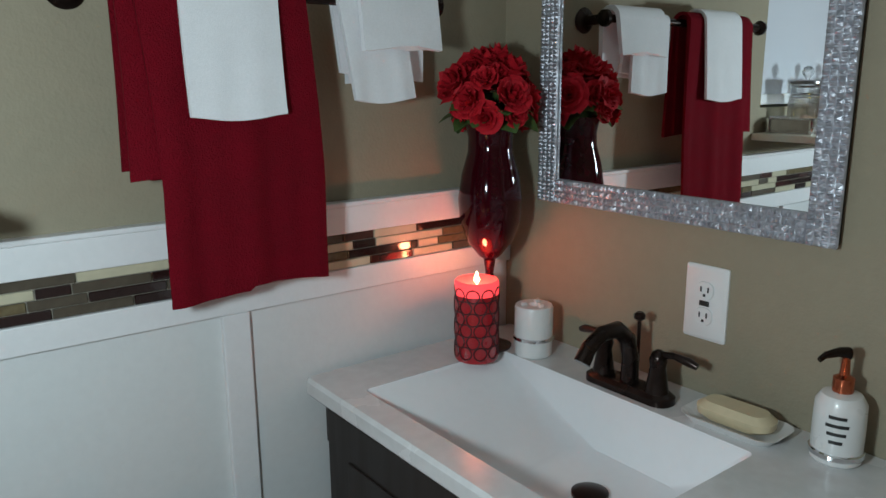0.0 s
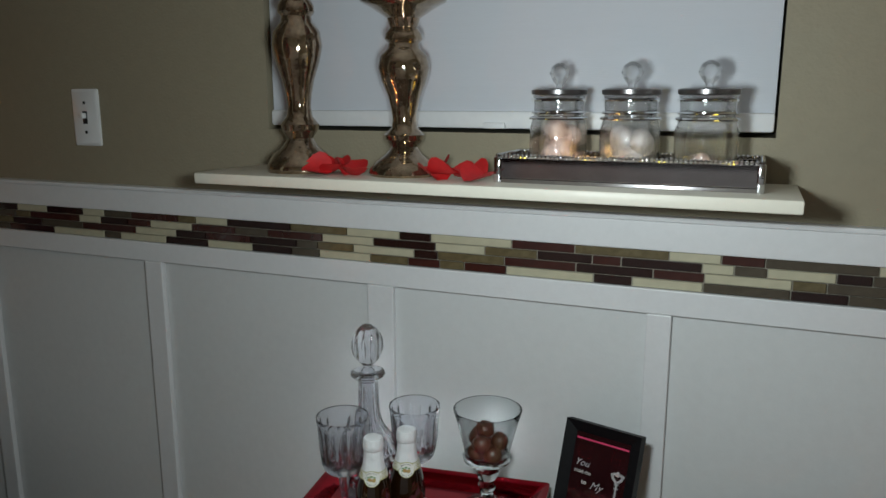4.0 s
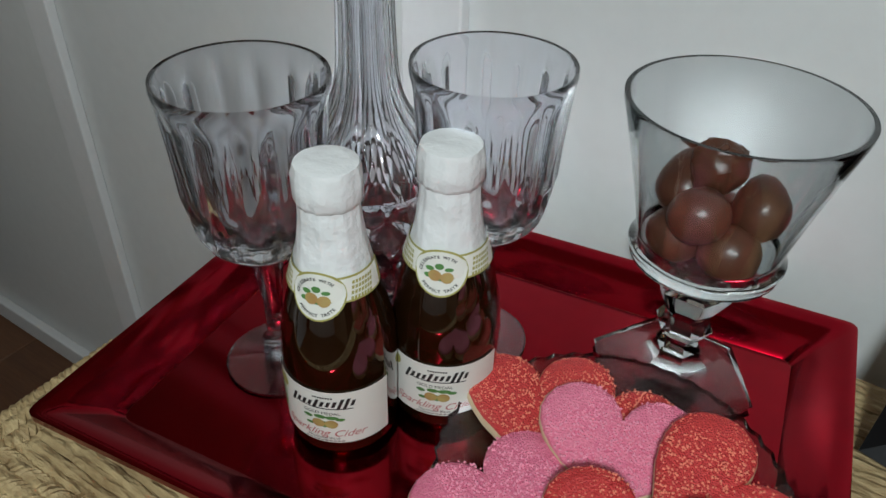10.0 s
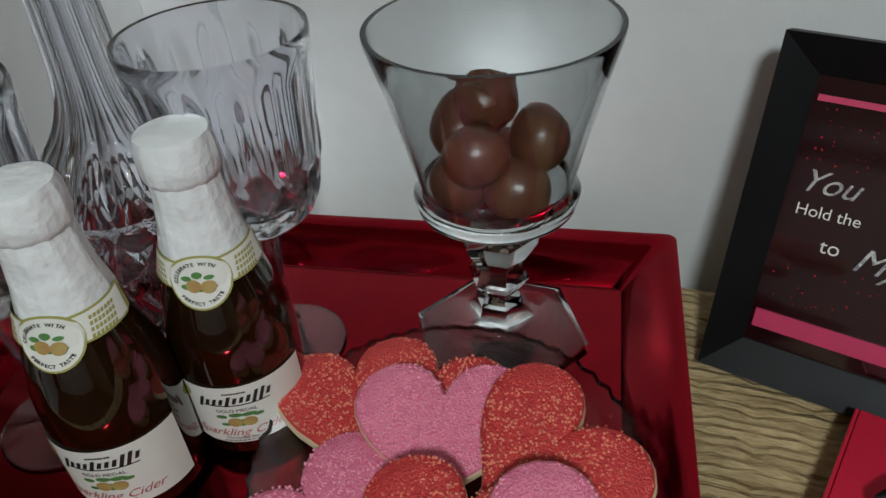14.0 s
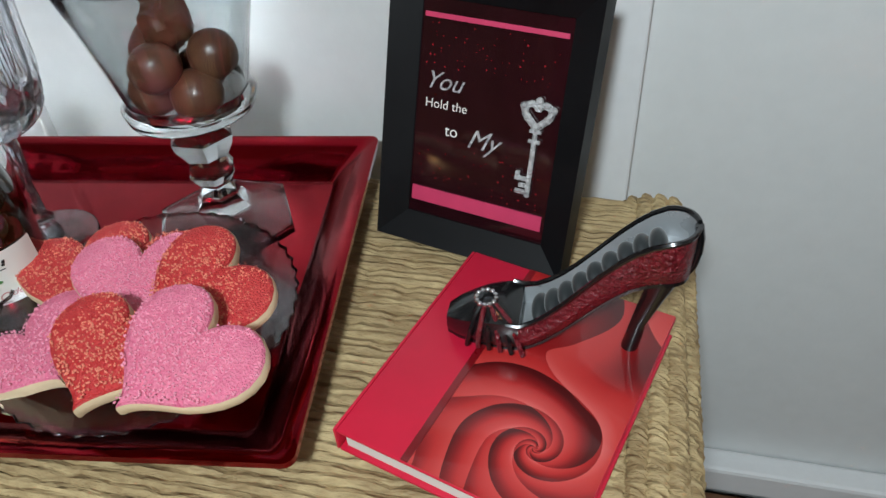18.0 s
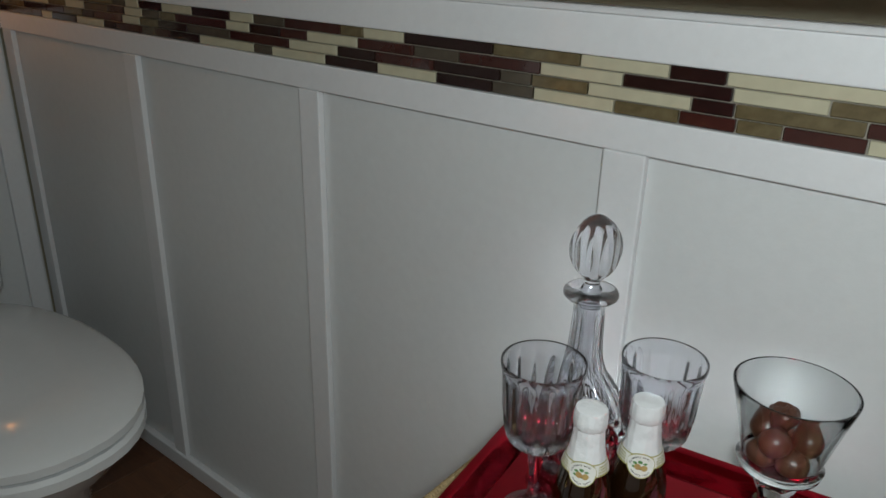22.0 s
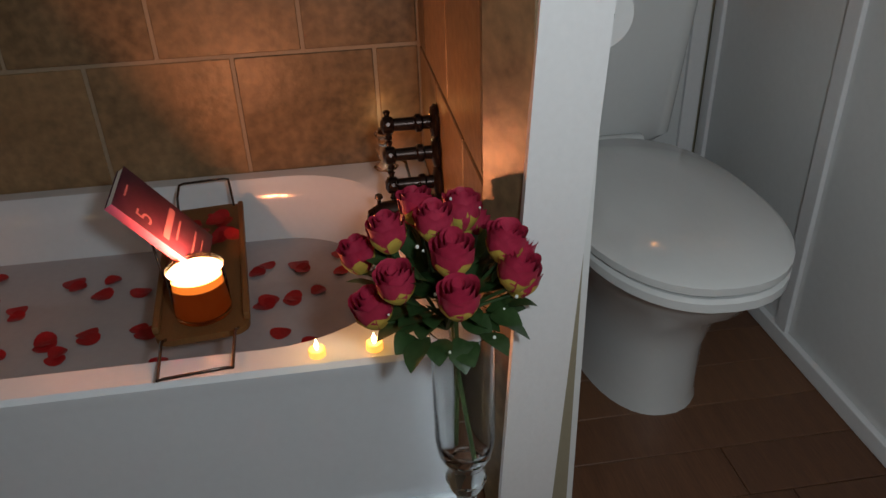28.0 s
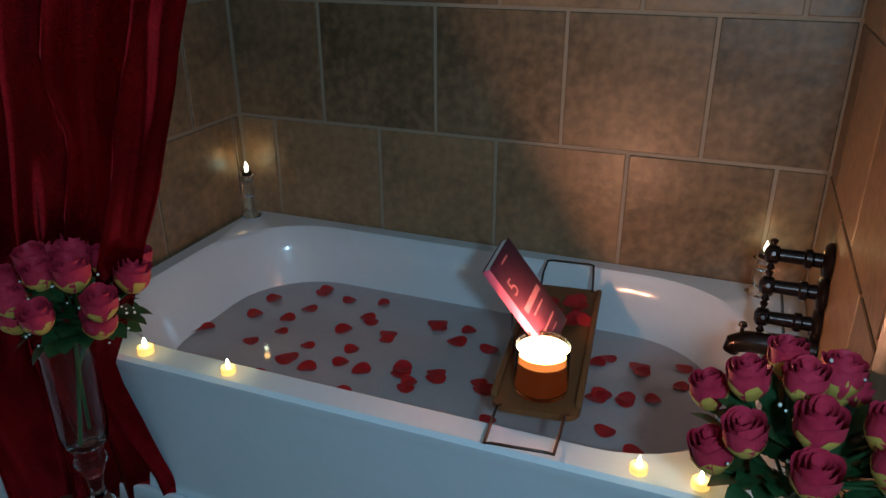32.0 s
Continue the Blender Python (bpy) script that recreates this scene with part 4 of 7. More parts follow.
for p0, p1, n0 in (((hx0, hy0), (hx1, hy0), (0, 1)), ((hx1, hy0), (hx1, hy1 - 0.01), (-1, 0)), ((hx0, hy0), (hx0, hy1 - 0.01), (1, 0))):
    long = math.dist(p0, p1)
    for k in range(4):
        o = 0.005 + 0.0090 * k
        z = HZ - 0.004 + 0.005 * math.sin(math.pi * min(1, 0.25 + k * 0.22))
        part("braided_edge", rope([(p0[0] + n0[0] * o, p0[1] + n0[1] * o, z), (p1[0] + n0[0] * o, p1[1] + n0[1] * o, z)], 0.0062, int(long / 0.013)), WICKER, hamper, "braided seagrass edging")
    for dz, o in ((-0.016, -0.003), (-0.028, -0.004), (-0.040, -0.004)):
        part("braided_edge", rope([(p0[0] + n0[0] * o, p0[1] + n0[1] * o, HZ + dz), (p1[0] + n0[0] * o, p1[1] + n0[1] * o, HZ + dz)], 0.0078, int(long / 0.015)), WICKER, hamper, "braided seagrass edging")
bm = bmesh.new()
for i in range(30):
    z = FL + 0.012 + (HZ - 0.085 - FL) * i / 29
    k = i / 29 * 0.014
    tube(bm, [(hx0 + 0.016 - k + (hx1 - hx0 - 0.032 + 2 * k) * j / 30, hy0 + 0.018 - k + 0.002 * math.sin(j * math.pi / 2 + math.pi * (i % 2)), z) for j in range(31)], 0.009, 6)
    tube(bm, [(hx1 - 0.018 + k + 0.002 * math.sin(j * math.pi / 2 + math.pi * (i % 2)), hy0 + 0.016 - k + (hy1 - hy0 - 0.03) * j / 20, z) for j in range(21)], 0.009, 6)
tagged(part("side_weave", bm, WICKER, hamper, "horizontal woven seagrass sides"), kind="stuff")

# ---------------------------------------------------------------- serving tray and what stands on it
REDFOIL = material("metallic_red_lacquer", (0.27, 0.001, 0.009), 0.13, metal=1.0, vary=0.15, scale=6, coat=0.15)
TM = pose(-0.333, 1.067, HZ + 0.011, 0, 0, 8.0)
tray = thing("serving_tray", "metallic red lacquered rectangular serving tray", "tray", TM)
twx, twy, tz = 0.192, 0.136, 0.022
part("tray_floor", loft(bmesh.new(), [rounded(0, 0, twx - 0.030, twy - 0.030, 0.006, 0.0, 4), rounded(0, 0, twx - 0.030, twy - 0.030, 0.006, 0.003, 4)]), REDFOIL, tray)
part("tray_rim", loft(bmesh.new(), [rounded(0, 0, twx - 0.030, twy - 0.030, 0.006, 0.0031, 5), rounded(0, 0, twx - 0.024, twy - 0.024, 0.006, 0.010, 5), rounded(0, 0, twx - 0.010, twy - 0.010, 0.006, tz - 0.003, 5), rounded(0, 0, twx - 0.004, twy - 0.004, 0.006, tz, 5), rounded(0, 0, twx, twy, 0.006, tz, 5), rounded(0, 0, twx, twy, 0.006, tz - 0.004, 5), rounded(0, 0, twx - 0.026, twy - 0.026, 0.006, 0.0, 5)], cap0=False, cap1=False), REDFOIL, tray)
TZ = HZ + 0.0145
CRYSTAL = glass("lead_crystal", (0.89, 0.905, 0.95), 0.0, 1.52, thin=0.03)
SHADOWLESS.append(CRYSTAL)
# grey tint offsets the excess light behind the shadowless bowl
BOWLGLASS = glass("pressed_bowl_glass", (0.72, 0.745, 0.75), 0.0, 1.42)
SHADOWLESS.append(BOWLGLASS)


def eased(profile, step):
    """The profile with rounded points added between its own, about step apart."""
    pts = [Vector((r, z, 0)) for r, z in profile]
    fine = []
    for i in range(len(pts) - 1):
        p0, p1, p2, p3 = pts[max(0, i - 1)], pts[i], pts[i + 1], pts[min(len(pts) - 1, i + 2)]
        n = max(1, int((p2 - p1).length / step))
        for k in range(n):
            t = k / n
            q = 0.5 * (2 * p1 + (p2 - p0) * t + (2 * p0 - 5 * p1 + 4 * p2 - p3) * t * t + (3 * p1 - p0 - 3 * p2 + p3) * t ** 3)
            fine.append((max(0.0005, q.x), q.y))
    return fine + [profile[-1]]


def fade(z, z0, z1, soft):
    return max(0.0, min(1.0, (z - z0) / soft)) * max(0.0, min(1.0, (z1 - z) / soft))


def panels(a, n):
    """How far a flat panel of an n-sided glass lies within its circle."""
    w = 2 * math.pi / n
    return math.cos(w / 2) / math.cos((a % w) - w / 2) - 1


def wave(v):
    """A sharp-edged wave between 0 and 1."""
    return abs((v % 1.0) * 2 - 1)


def vessel(out, inn, seg, cut, step=0.003):
    """A thick glass whose outside alone is cut."""
    rings = []
    for r, z in eased(out, step):
        rings.append([(r * (1 + cut(2 * math.pi * i / seg, z)) * math.cos(2 * math.pi * i / seg), r * (1 + cut(2 * math.pi * i / seg, z)) * math.sin(2 * math.pi * i / seg), z) for i in range(seg)])
    for r, z in eased(inn, 0.006):
        rings.append([(r * math.cos(2 * math.pi * i / seg), r * math.sin(2 * math.pi * i / seg), z) for i in range(seg)])
    return loft(bmesh.new(), rings)


def goblet_cut(a, z):
    leaves = fade(z, 0.085, 0.122, 0.006) * 0.105 * max(0.0, 1 - abs(z - 0.100 - 0.012 * wave(a * 12 / (2 * math.pi))) / 0.013) * (0.35 + 0.65 * wave(a * 24 / (2 * math.pi)))
    return -0.062 * fade(z, 0.108, 0.172, 0.010) * math.sin(math.pi * ((a * 14 / (2 * math.pi)) % 1.0)) - leaves


def goblet(m, label):
    g = thing("wine_goblet", label, "goblet", m, group="crystal goblets")
    out = [(0.0085, 0.079), (0.018, 0.083), (0.028, 0.090), (0.034, 0.101), (0.0368, 0.116), (0.0380, 0.140), (0.0397, 0.163), (0.0408, 0.176), (0.0404, 0.178)]
    inn = [(0.0390, 0.1775), (0.0372, 0.163), (0.0350, 0.140), (0.0330, 0.118), (0.0295, 0.105), (0.023, 0.097), (0.012, 0.092), (0.003, 0.091)]
    part("bowl", vessel(out, inn, 144, goblet_cut, 0.0022), CRYSTAL, g, "fluted crystal bowl with cut leaves")
    part("stem", lathe([(0.009, 0.003), (0.0095, 0.008), (0.007, 0.013), (0.009, 0.017), (0.0055, 0.022), (0.0055, 0.045), (0.0085, 0.070), (0.0085, 0.0788)], 10), CRYSTAL, g, "faceted stem")
    part("foot", lathe([(0.030, 0.0), (0.031, 0.0012), (0.020, 0.0028), (0.010, 0.0045)], 48), CRYSTAL, g, "round foot")
    return g


goblet(pose(-0.440, 1.022, TZ), "fluted crystal wine goblet standing on the red tray")
goblet(pose(-0.355, 1.103, TZ), "fluted crystal wine goblet beside the decanter on the tray")
dec = thing("crystal_decanter", "cut crystal decanter with a faceted stopper", "decanter", pose(-0.449, 1.123, TZ) @ Matrix.Diagonal((1.08, 1.08, 1.015, 1)))
out = [(0.036, 0.0), (0.040, 0.003), (0.048, 0.030), (0.050, 0.055), (0.046, 0.078), (0.036, 0.098), (0.024, 0.116), (0.0175, 0.136), (0.0155, 0.165), (0.0150, 0.188), (0.0165, 0.196), (0.0250, 0.203), (0.0265, 0.207), (0.0245, 0.211), (0.0180, 0.212)]
inn = [(0.0115, 0.210), (0.0100, 0.190), (0.0105, 0.165), (0.0125, 0.136), (0.019, 0.116), (0.031, 0.097), (0.041, 0.077), (0.045, 0.055), (0.043, 0.032), (0.034, 0.010), (0.004, 0.009)]


def dec_cut(a, z):
    u, v = a * 14 / (2 * math.pi), z * 30
    diamonds = fade(z, 0.006, 0.080, 0.006) * 0.15 * (1 - min(wave(u + v), wave(u - v)))
    neck = fade(z, 0.076, 0.194, 0.014) * (3.0 * panels(a, 12) + 0.03)
    return neck - diamonds


part("body", vessel(out, inn, 168, dec_cut, 0.0018), CRYSTAL, dec, "crystal body cut in diamonds with a panelled neck")
ball_cut = lambda a, z: 1 - 0.13 * max(0.0, math.sin(math.pi * max(0.0, min(1.0, (z - 0.224) / 0.062)))) * math.sin(math.pi * ((a * 10 / (2 * math.pi)) % 1.0)) ** 0.8
part("stopper", lathe(eased([(0.0095, 0.194), (0.0100, 0.213), (0.0075, 0.216), (0.0080, 0.222), (0.0165, 0.231), (0.0225, 0.242), (0.0248, 0.254), (0.0232, 0.267), (0.0165, 0.280), (0.0080, 0.288), (0.0010, 0.291)], 0.002), 120, ball_cut), CRYSTAL, dec, "oval stopper cut in long upright facets")

comp = thing("chocolate_compote", "clear glass footed bowl with a hexagonal foot", "bowl", pose(-0.245, 1.141, TZ))
out = [(0.012, 0.080), (0.030, 0.083), (0.038, 0.088), (0.0395, 0.094), (0.0365, 0.099), (0.0365, 0.102), (0.042, 0.125), (0.049, 0.152), (0.0545, 0.172), (0.0545, 0.174)]
inn = [(0.0522, 0.174), (0.0467, 0.152), (0.0398, 0.125), (0.0345, 0.103), (0.0340, 0.094), (0.020, 0.088), (0.003, 0.087)]
part("bowl", lathe(out + inn, 60), BOWLGLASS, comp, "clear flared bowl")
part("stem", lathe([(0.013, 0.026), (0.010, 0.032), (0.016, 0.042), (0.012, 0.050), (0.020, 0.064), (0.021, 0.069), (0.014, 0.075), (0.012, 0.0798)], 6), BOWLGLASS, comp, "faceted stem")
part("foot", lathe([(0.040, 0.004), (0.046, 0.0), (0.048, 0.003), (0.036, 0.0075), (0.022, 0.013), (0.014, 0.021), (0.012, 0.0258)], 6), BOWLGLASS, comp, "hexagonal foot")
CHOC = material("milk_chocolate", (0.078, 0.027, 0.014), 0.34, vary=0.35, scale=35, fine=150, bump=0.25, bump_scale=60)
base = Vector((-0.245, 1.141, TZ))
rnd = random.Random(3)
heap = ((-0.0140, -0.0105, 0.1025, 0.0150), (0.0135, -0.0120, 0.1025, 0.0150), (0.001, 0.0155, 0.1025, 0.0150), (-0.0195, 0.0070, 0.1190, 0.0146), (0.0195, 0.0050, 0.1200, 0.0150), (-0.0040, -0.0180, 0.1210, 0.0150), (-0.0060, 0.0070, 0.1350, 0.0145))
for i, (x, y, z, q) in enumerate(heap):
    bm = ball(bmesh.new(), (0, 0, 0), q, 1, 1, 0.94, 28, 18)
    for v in bm.verts:
        v.co *= 1 + 0.05 * noise.noise(v.co * 70 + Vector((i * 3, 0, 0))) + 0.03 * noise.noise(v.co * 260 + Vector((0, i * 5, 0)))
        if i == 6:
            v.co *= 1 + 0.16 * noise.noise(v.co * 190) + 0.10 * noise.noise(v.co * 420)
            v.co.z = min(v.co.z, 0.010 + 0.003 * noise.noise(v.co * 300))
    solid("chocolate_truffle", bm, CHOC, "rough broken topped chocolate truffle" if i == 6 else "round milk chocolate truffle in the glass bowl", "chocolate", Matrix.Translation(base + Vector((x, y, z))) @ pose(0, 0, 0, 40 * i if i < 6 else 12, 25 * i if i < 6 else -8, 0), group="chocolates in the bowl")

# ---------------------------------------------------------------- cider bottles
BOTTLE = material("dark_brown_cider_glass", (0.012, 0.004, 0.001), 0.05, vary=0.2, coat=1.0, spec=0.6)
FOIL = material("white_foil_capsule", (0.78, 0.79, 0.80), 0.38, vary=0.04, scale=40, bump=0.5, bump_scale=90)
PAPER = material("cream_label_paper", (0.74, 0.73, 0.68), 0.5, vary=0.04)
GOLD = material("gold_green_edge", (0.36, 0.33, 0.10), 0.4, vary=0.1)
APPLERED = material("print_red_apple", (0.36, 0.13, 0.05), 0.5, second=(0.46, 0.38, 0.13), scale=160)
GREEN = material("print_green", (0.08, 0.22, 0.06), 0.5, vary=0.3, scale=80)
ROSEINK = material("print_rose", (0.45, 0.12, 0.12), 0.5)
bottle_prof = [(0.026, 0.0), (0.0285, 0.002), (0.0295, 0.006), (0.0298, 0.060), (0.0285, 0.076), (0.0245, 0.094), (0.0190, 0.112), (0.0155, 0.128), (0.0138, 0.142)]


def bottle_r(z):
    for (r0, z0), (r1, z1) in zip(bottle_prof, bottle_prof[1:]):
        if z <= z1:
            return r0 + (r1 - r0) * (z - z0) / (z1 - z0)
    return bottle_prof[-1][0]


def wrap(u, z, out=0.0006):
    """A point on the bottle's skin: u metres round from the front, z up."""
    r = bottle_r(z) + out
    a = -math.pi / 2 + u / bottle_r(z)
    return (r * math.cos(a), r * math.sin(a), z)


def patch(outline, out, n=10):
    """A flat shape laid round the bottle; outline gives (half width left, half width right) by height."""
    rows = [[wrap(-a + (a + b) * i / n, z, out) for i in range(n + 1)] for z, a, b in outline]
    return loft(bmesh.new(), rows, closed=False, cap0=False, cap1=False)


def flat_text(body, size, bold=0.0):
    cu = bpy.data.curves.new("text", "FONT")
    cu.body, cu.size, cu.align_x, cu.align_y, cu.offset = body, size, "CENTER", "CENTER", bold
    ob = bpy.data.objects.new("text", cu)
    me = bpy.data.meshes.new_from_object(ob)
    bpy.data.objects.remove(ob)
    bpy.data.curves.remove(cu)
    return me


def wrapped_text(body, size, z, mat, parent, out, shear=0.0, name="lettering"):
    me = flat_text(body, size)
    for v in me.vertices:
        x, y = v.co.x + shear * v.co.y, v.co.y
        v.co = wrap(x, z + y, out)
    me.materials.append(mat)
    ob = new(name, me)
    ob.parent = parent
    return tagged(ob, "printed lettering")


def disc(bm, u, z, r, out, sz=1.0, n=12):
    c = bm.verts.new(wrap(u, z, out))
    ring = [bm.verts.new(wrap(u + r * math.cos(2 * math.pi * i / n), z + sz * r * math.sin(2 * math.pi * i / n), out)) for i in range(n)]
    for i in range(n):
        bm.faces.new((c, ring[i], ring[(i + 1) % n]))


def arc_text(body, size, z, radius, a0, a1, below, mat, parent):
    """Letters set along an arc on the neck, from one angle to another; below: they read along the lower edge."""
    bm = bmesh.new()
    for i, ch in enumerate(body):
        if ch == " ":
            continue
        q = radians(a0 + (a1 - a0) * i / (len(body) - 1))
        turn = q + math.pi / 2 if below else q - math.pi / 2
        me = flat_text(ch, size, 0.00006)
        for v in me.vertices:
            x, y = v.co.x * math.cos(turn) - v.co.y * math.sin(turn), v.co.x * math.sin(turn) + v.co.y * math.cos(turn)
            v.co = wrap(radius * math.cos(q) + x, z + 0.98 * radius * math.sin(q) + y, 0.0027)
        bm.from_mesh(me)
        bpy.data.meshes.remove(me)
    return part("lettering", bm, mat, parent, "printed lettering", smooth=False)


def bars(items, out=0.0012):
    """Small upright or slanting marks on the bottle: middle, height, width, length, slant."""
    bm = bmesh.new()
    for u, z, w, h, slant in items:
        n = max(1, int(w / 0.004))
        lo, hi = [bm.verts.new(wrap(u - w / 2 + w * i / n - slant * h / 2, z - h / 2, out)) for i in range(n + 1)], [bm.verts.new(wrap(u - w / 2 + w * i / n + slant * h / 2, z + h / 2, out)) for i in range(n + 1)]
        for i in range(n):
            bm.faces.new((lo[i], lo[i + 1], hi[i + 1], hi[i]))
    return bm


def cider(m):
    b = thing("cider_bottle", "small dark cider bottle with white foil neck and label", "bottle", m, group="cider bottles")
    part("glass", lathe(bottle_prof, 40), BOTTLE, b, "dark brown glass")
    part("foil_capsule", lathe([(bottle_r(0.112) + 0.0006, 0.112), (bottle_r(0.128) + 0.0007, 0.128), (0.0146, 0.142), (0.0144, 0.150), (0.0150, 0.1505), (0.0158, 0.153), (0.0158, 0.165), (0.0145, 0.170), (0.008, 0.1712), (0.001, 0.1714)], 48, lambda a, z: 1 + (0.022 * math.sin(17 * a + 60 * z) + 0.016 * math.sin(9 * a + 2)) * (1 if z < 0.166 else 0.3)), FOIL, b, "crinkled white foil")
    neck = part("neck_label_edge", patch([(0.1050, 0.032, 0.032), (0.1062, 0.035, 0.035), (0.1168, 0.034, 0.034), (0.1180, 0.031, 0.031)], 0.0017, 24), GOLD, b, "gold edged neck label")
    part("neck_label", patch([(0.1060, 0.032, 0.032), (0.1170, 0.031, 0.031)], 0.0019, 24), PAPER, neck, "cream neck label")
    for side in (-1, 1):
        part("side_print", bars([(side * (0.0150 + 0.0016 * (i % 7)), 0.1145 - 0.0025 * (i // 7), 0.0011, 0.0016, 0.0) for i in range(28)], 0.0022), GOLD, neck, "small gold print")
    for size, ink, out, what in ((0.0126, GOLD, 0.0021, "gold rim of the roundel"), (0.0116, PAPER, 0.0023, "white print roundel")):
        bm = bmesh.new()
        disc(bm, 0.0, 0.1085, size, out, 0.98, 32)
        part("print_roundel", bm, ink, neck, what)
    for u, z, ink in ((-0.0024, 0.1076, APPLERED), (0.0030, 0.1068, APPLERED)):
        bm = bmesh.new()
        disc(bm, u, z, 0.0029, 0.0028)
        part("printed_apple", bm, ink, neck, "apple print")
    for u, z, sz in ((-0.0048, 0.1108, 0.6), (-0.0006, 0.1122, 0.8), (0.0036, 0.1108, 0.5), (0.0002, 0.1064, 0.8), (-0.0054, 0.1072, 0.6)):
        bm = bmesh.new()
        disc(bm, u, z, 0.0020, 0.0026, sz)
        part("printed_leaf", bm, GREEN, neck, "leaf print")
    arc_text("PERFECT TASTE", 0.0021, 0.1085, 0.0092, 218, 322, True, INK, neck)
    arc_text("CELEBRATE WITH", 0.0021, 0.1085, 0.0090, 175, 50, False, INK, neck)
    lab = part("front_label", patch([(0.013, 0.036, 0.036), (0.052, 0.036, 0.036)], 0.0008, 24), PAPER, b, "cream front label")
    part("print_bar", bars([(-0.0035 + 0.0013 * i, 0.0480, 0.0009, 0.0011, 0.0) for i in range(8)]), INK, lab, "small dark print")
    marks = random.Random(12)
    part("brand_mark", bars([(-0.0150 + 0.0031 * i, 0.0420 + 0.00022 * i, 0.0017, (0.0074 if i in (0, 4, 8, 9) else 0.0040) * marks.uniform(0.9, 1.1), 0.35) for i in range(11)]), INK, lab, "slanting dark brand mark")
    part("brand_mark", bars([(0.001, 0.0400, 0.030, 0.0007, 0.0)]), INK, lab, "thin joining stroke")
    wrapped_text("GOLD MEDAL", 0.0030, 0.0362, INK, lab, 0.0012)
    wrapped_text("Sparkling Cider", 0.0072, 0.0208, ROSEINK, lab, 0.0012, 0.45)
    wrapped_text("Northwest Blend", 0.0024, 0.0168, INK, lab, 0.0012)
    part("print_bar", bars([(-0.009 + 0.0021 * i, 0.0147, 0.0016, 0.0007, 0.0) for i in range(10)]), INK, lab, "fine dark print")
    part("side_print", bars([(-0.0300 + 0.0011 * (i % 6), 0.0400 - 0.0036 * (i // 6), 0.0006, 0.0028, 0.0) for i in range(36)]), GREEN, lab, "pale side print")
    for u, z in ((-0.0020, 0.0282), (0.0046, 0.0280)):
        bm = bmesh.new()
        disc(bm, u, z, 0.0034, 0.0012, 0.95)
        part("printed_apple", bm, APPLERED, lab, "apple print")
    for u, z, r, sz in ((-0.0075, 0.0322, 0.0026, 0.5), (-0.0010, 0.0332, 0.0032, 0.45), (0.0050, 0.0330, 0.0036, 0.4), (0.0092, 0.0318, 0.0024, 0.5), (0.0012, 0.0276, 0.0022, 1.1), (-0.0066, 0.0268, 0.0022, 0.5)):
        bm = bmesh.new()
        disc(bm, u, z, r, 0.00115, sz)
        part("printed_leaf", bm, GREEN, lab, "leaf print")
    bm = bmesh.new()
    disc(bm, -0.0245, 0.0465, 0.0042, 0.0012)
    part("printed_seal", bm, GOLD, lab, "round seal print")
    return b


cb = cider(pose(-0.381, 1.010, TZ, 0, 0, 20) @ Matrix.Diagonal((0.97, 0.97, 0.93, 1)))
copy_thing(cb, pose(-0.347, 1.055, TZ, 0, 0, 24))

# ---------------------------------------------------------------- heart cookies
DOUGH = material("baked_cookie", (0.74, 0.56, 0.36), 0.8, vary=0.15, scale=40, bump=0.4)


def sugar(name, c1, c2):
    return material(name, c1, 0.5, second=c2, scale=260, fine=900, bump=0.5, bump_scale=900, per_object=0.1, spec=0.6, spread=0.25)


PINK, RED = sugar("pink_sugar", (0.74, 0.13, 0.25), (0.86, 0.25, 0.36)), sugar("red_sugar", (0.50, 0.012, 0.018), (0.66, 0.05, 0.045))
PINKGRAIN = material("pink_sugar_crystal", (0.90, 0.34, 0.46), 0.2, vary=0.1, fine=400, coat=0.6)
REDGRAIN = material("red_sugar_crystal", (0.84, 0.26, 0.18), 0.2, vary=0.25, fine=400, coat=0.6)
plate = thing("glass_plate", "clear ribbed glass plate under the cookies", "plate", pose(-0.240, 1.036, TZ))
part("dish", lathe([(0.040, 0.0), (0.045, 0.003), (0.060, 0.010), (0.083, 0.020), (0.084, 0.0225), (0.058, 0.013), (0.042, 0.007), (0.004, 0.006)], 96, lambda a, z: 1 + (0.012 * math.cos(48 * a) if z > 0.006 else 0)), CRYSTAL, plate)


def heart_ring(s, z, n=44, inset=0.0):
    pts = []
    for i in range(n):
        t = 2 * math.pi * i / n
        x, y = 16 * math.sin(t) ** 3, 13 * math.cos(t) - 5 * math.cos(2 * t) - 2 * math.cos(3 * t) - math.cos(4 * t)
        if y < -6:
            y = -6 + (y + 6) * 0.72
        k = s / 34 * (1 - inset)
        pts.append((x * k, (y + 2.5) * k, z))
    return pts


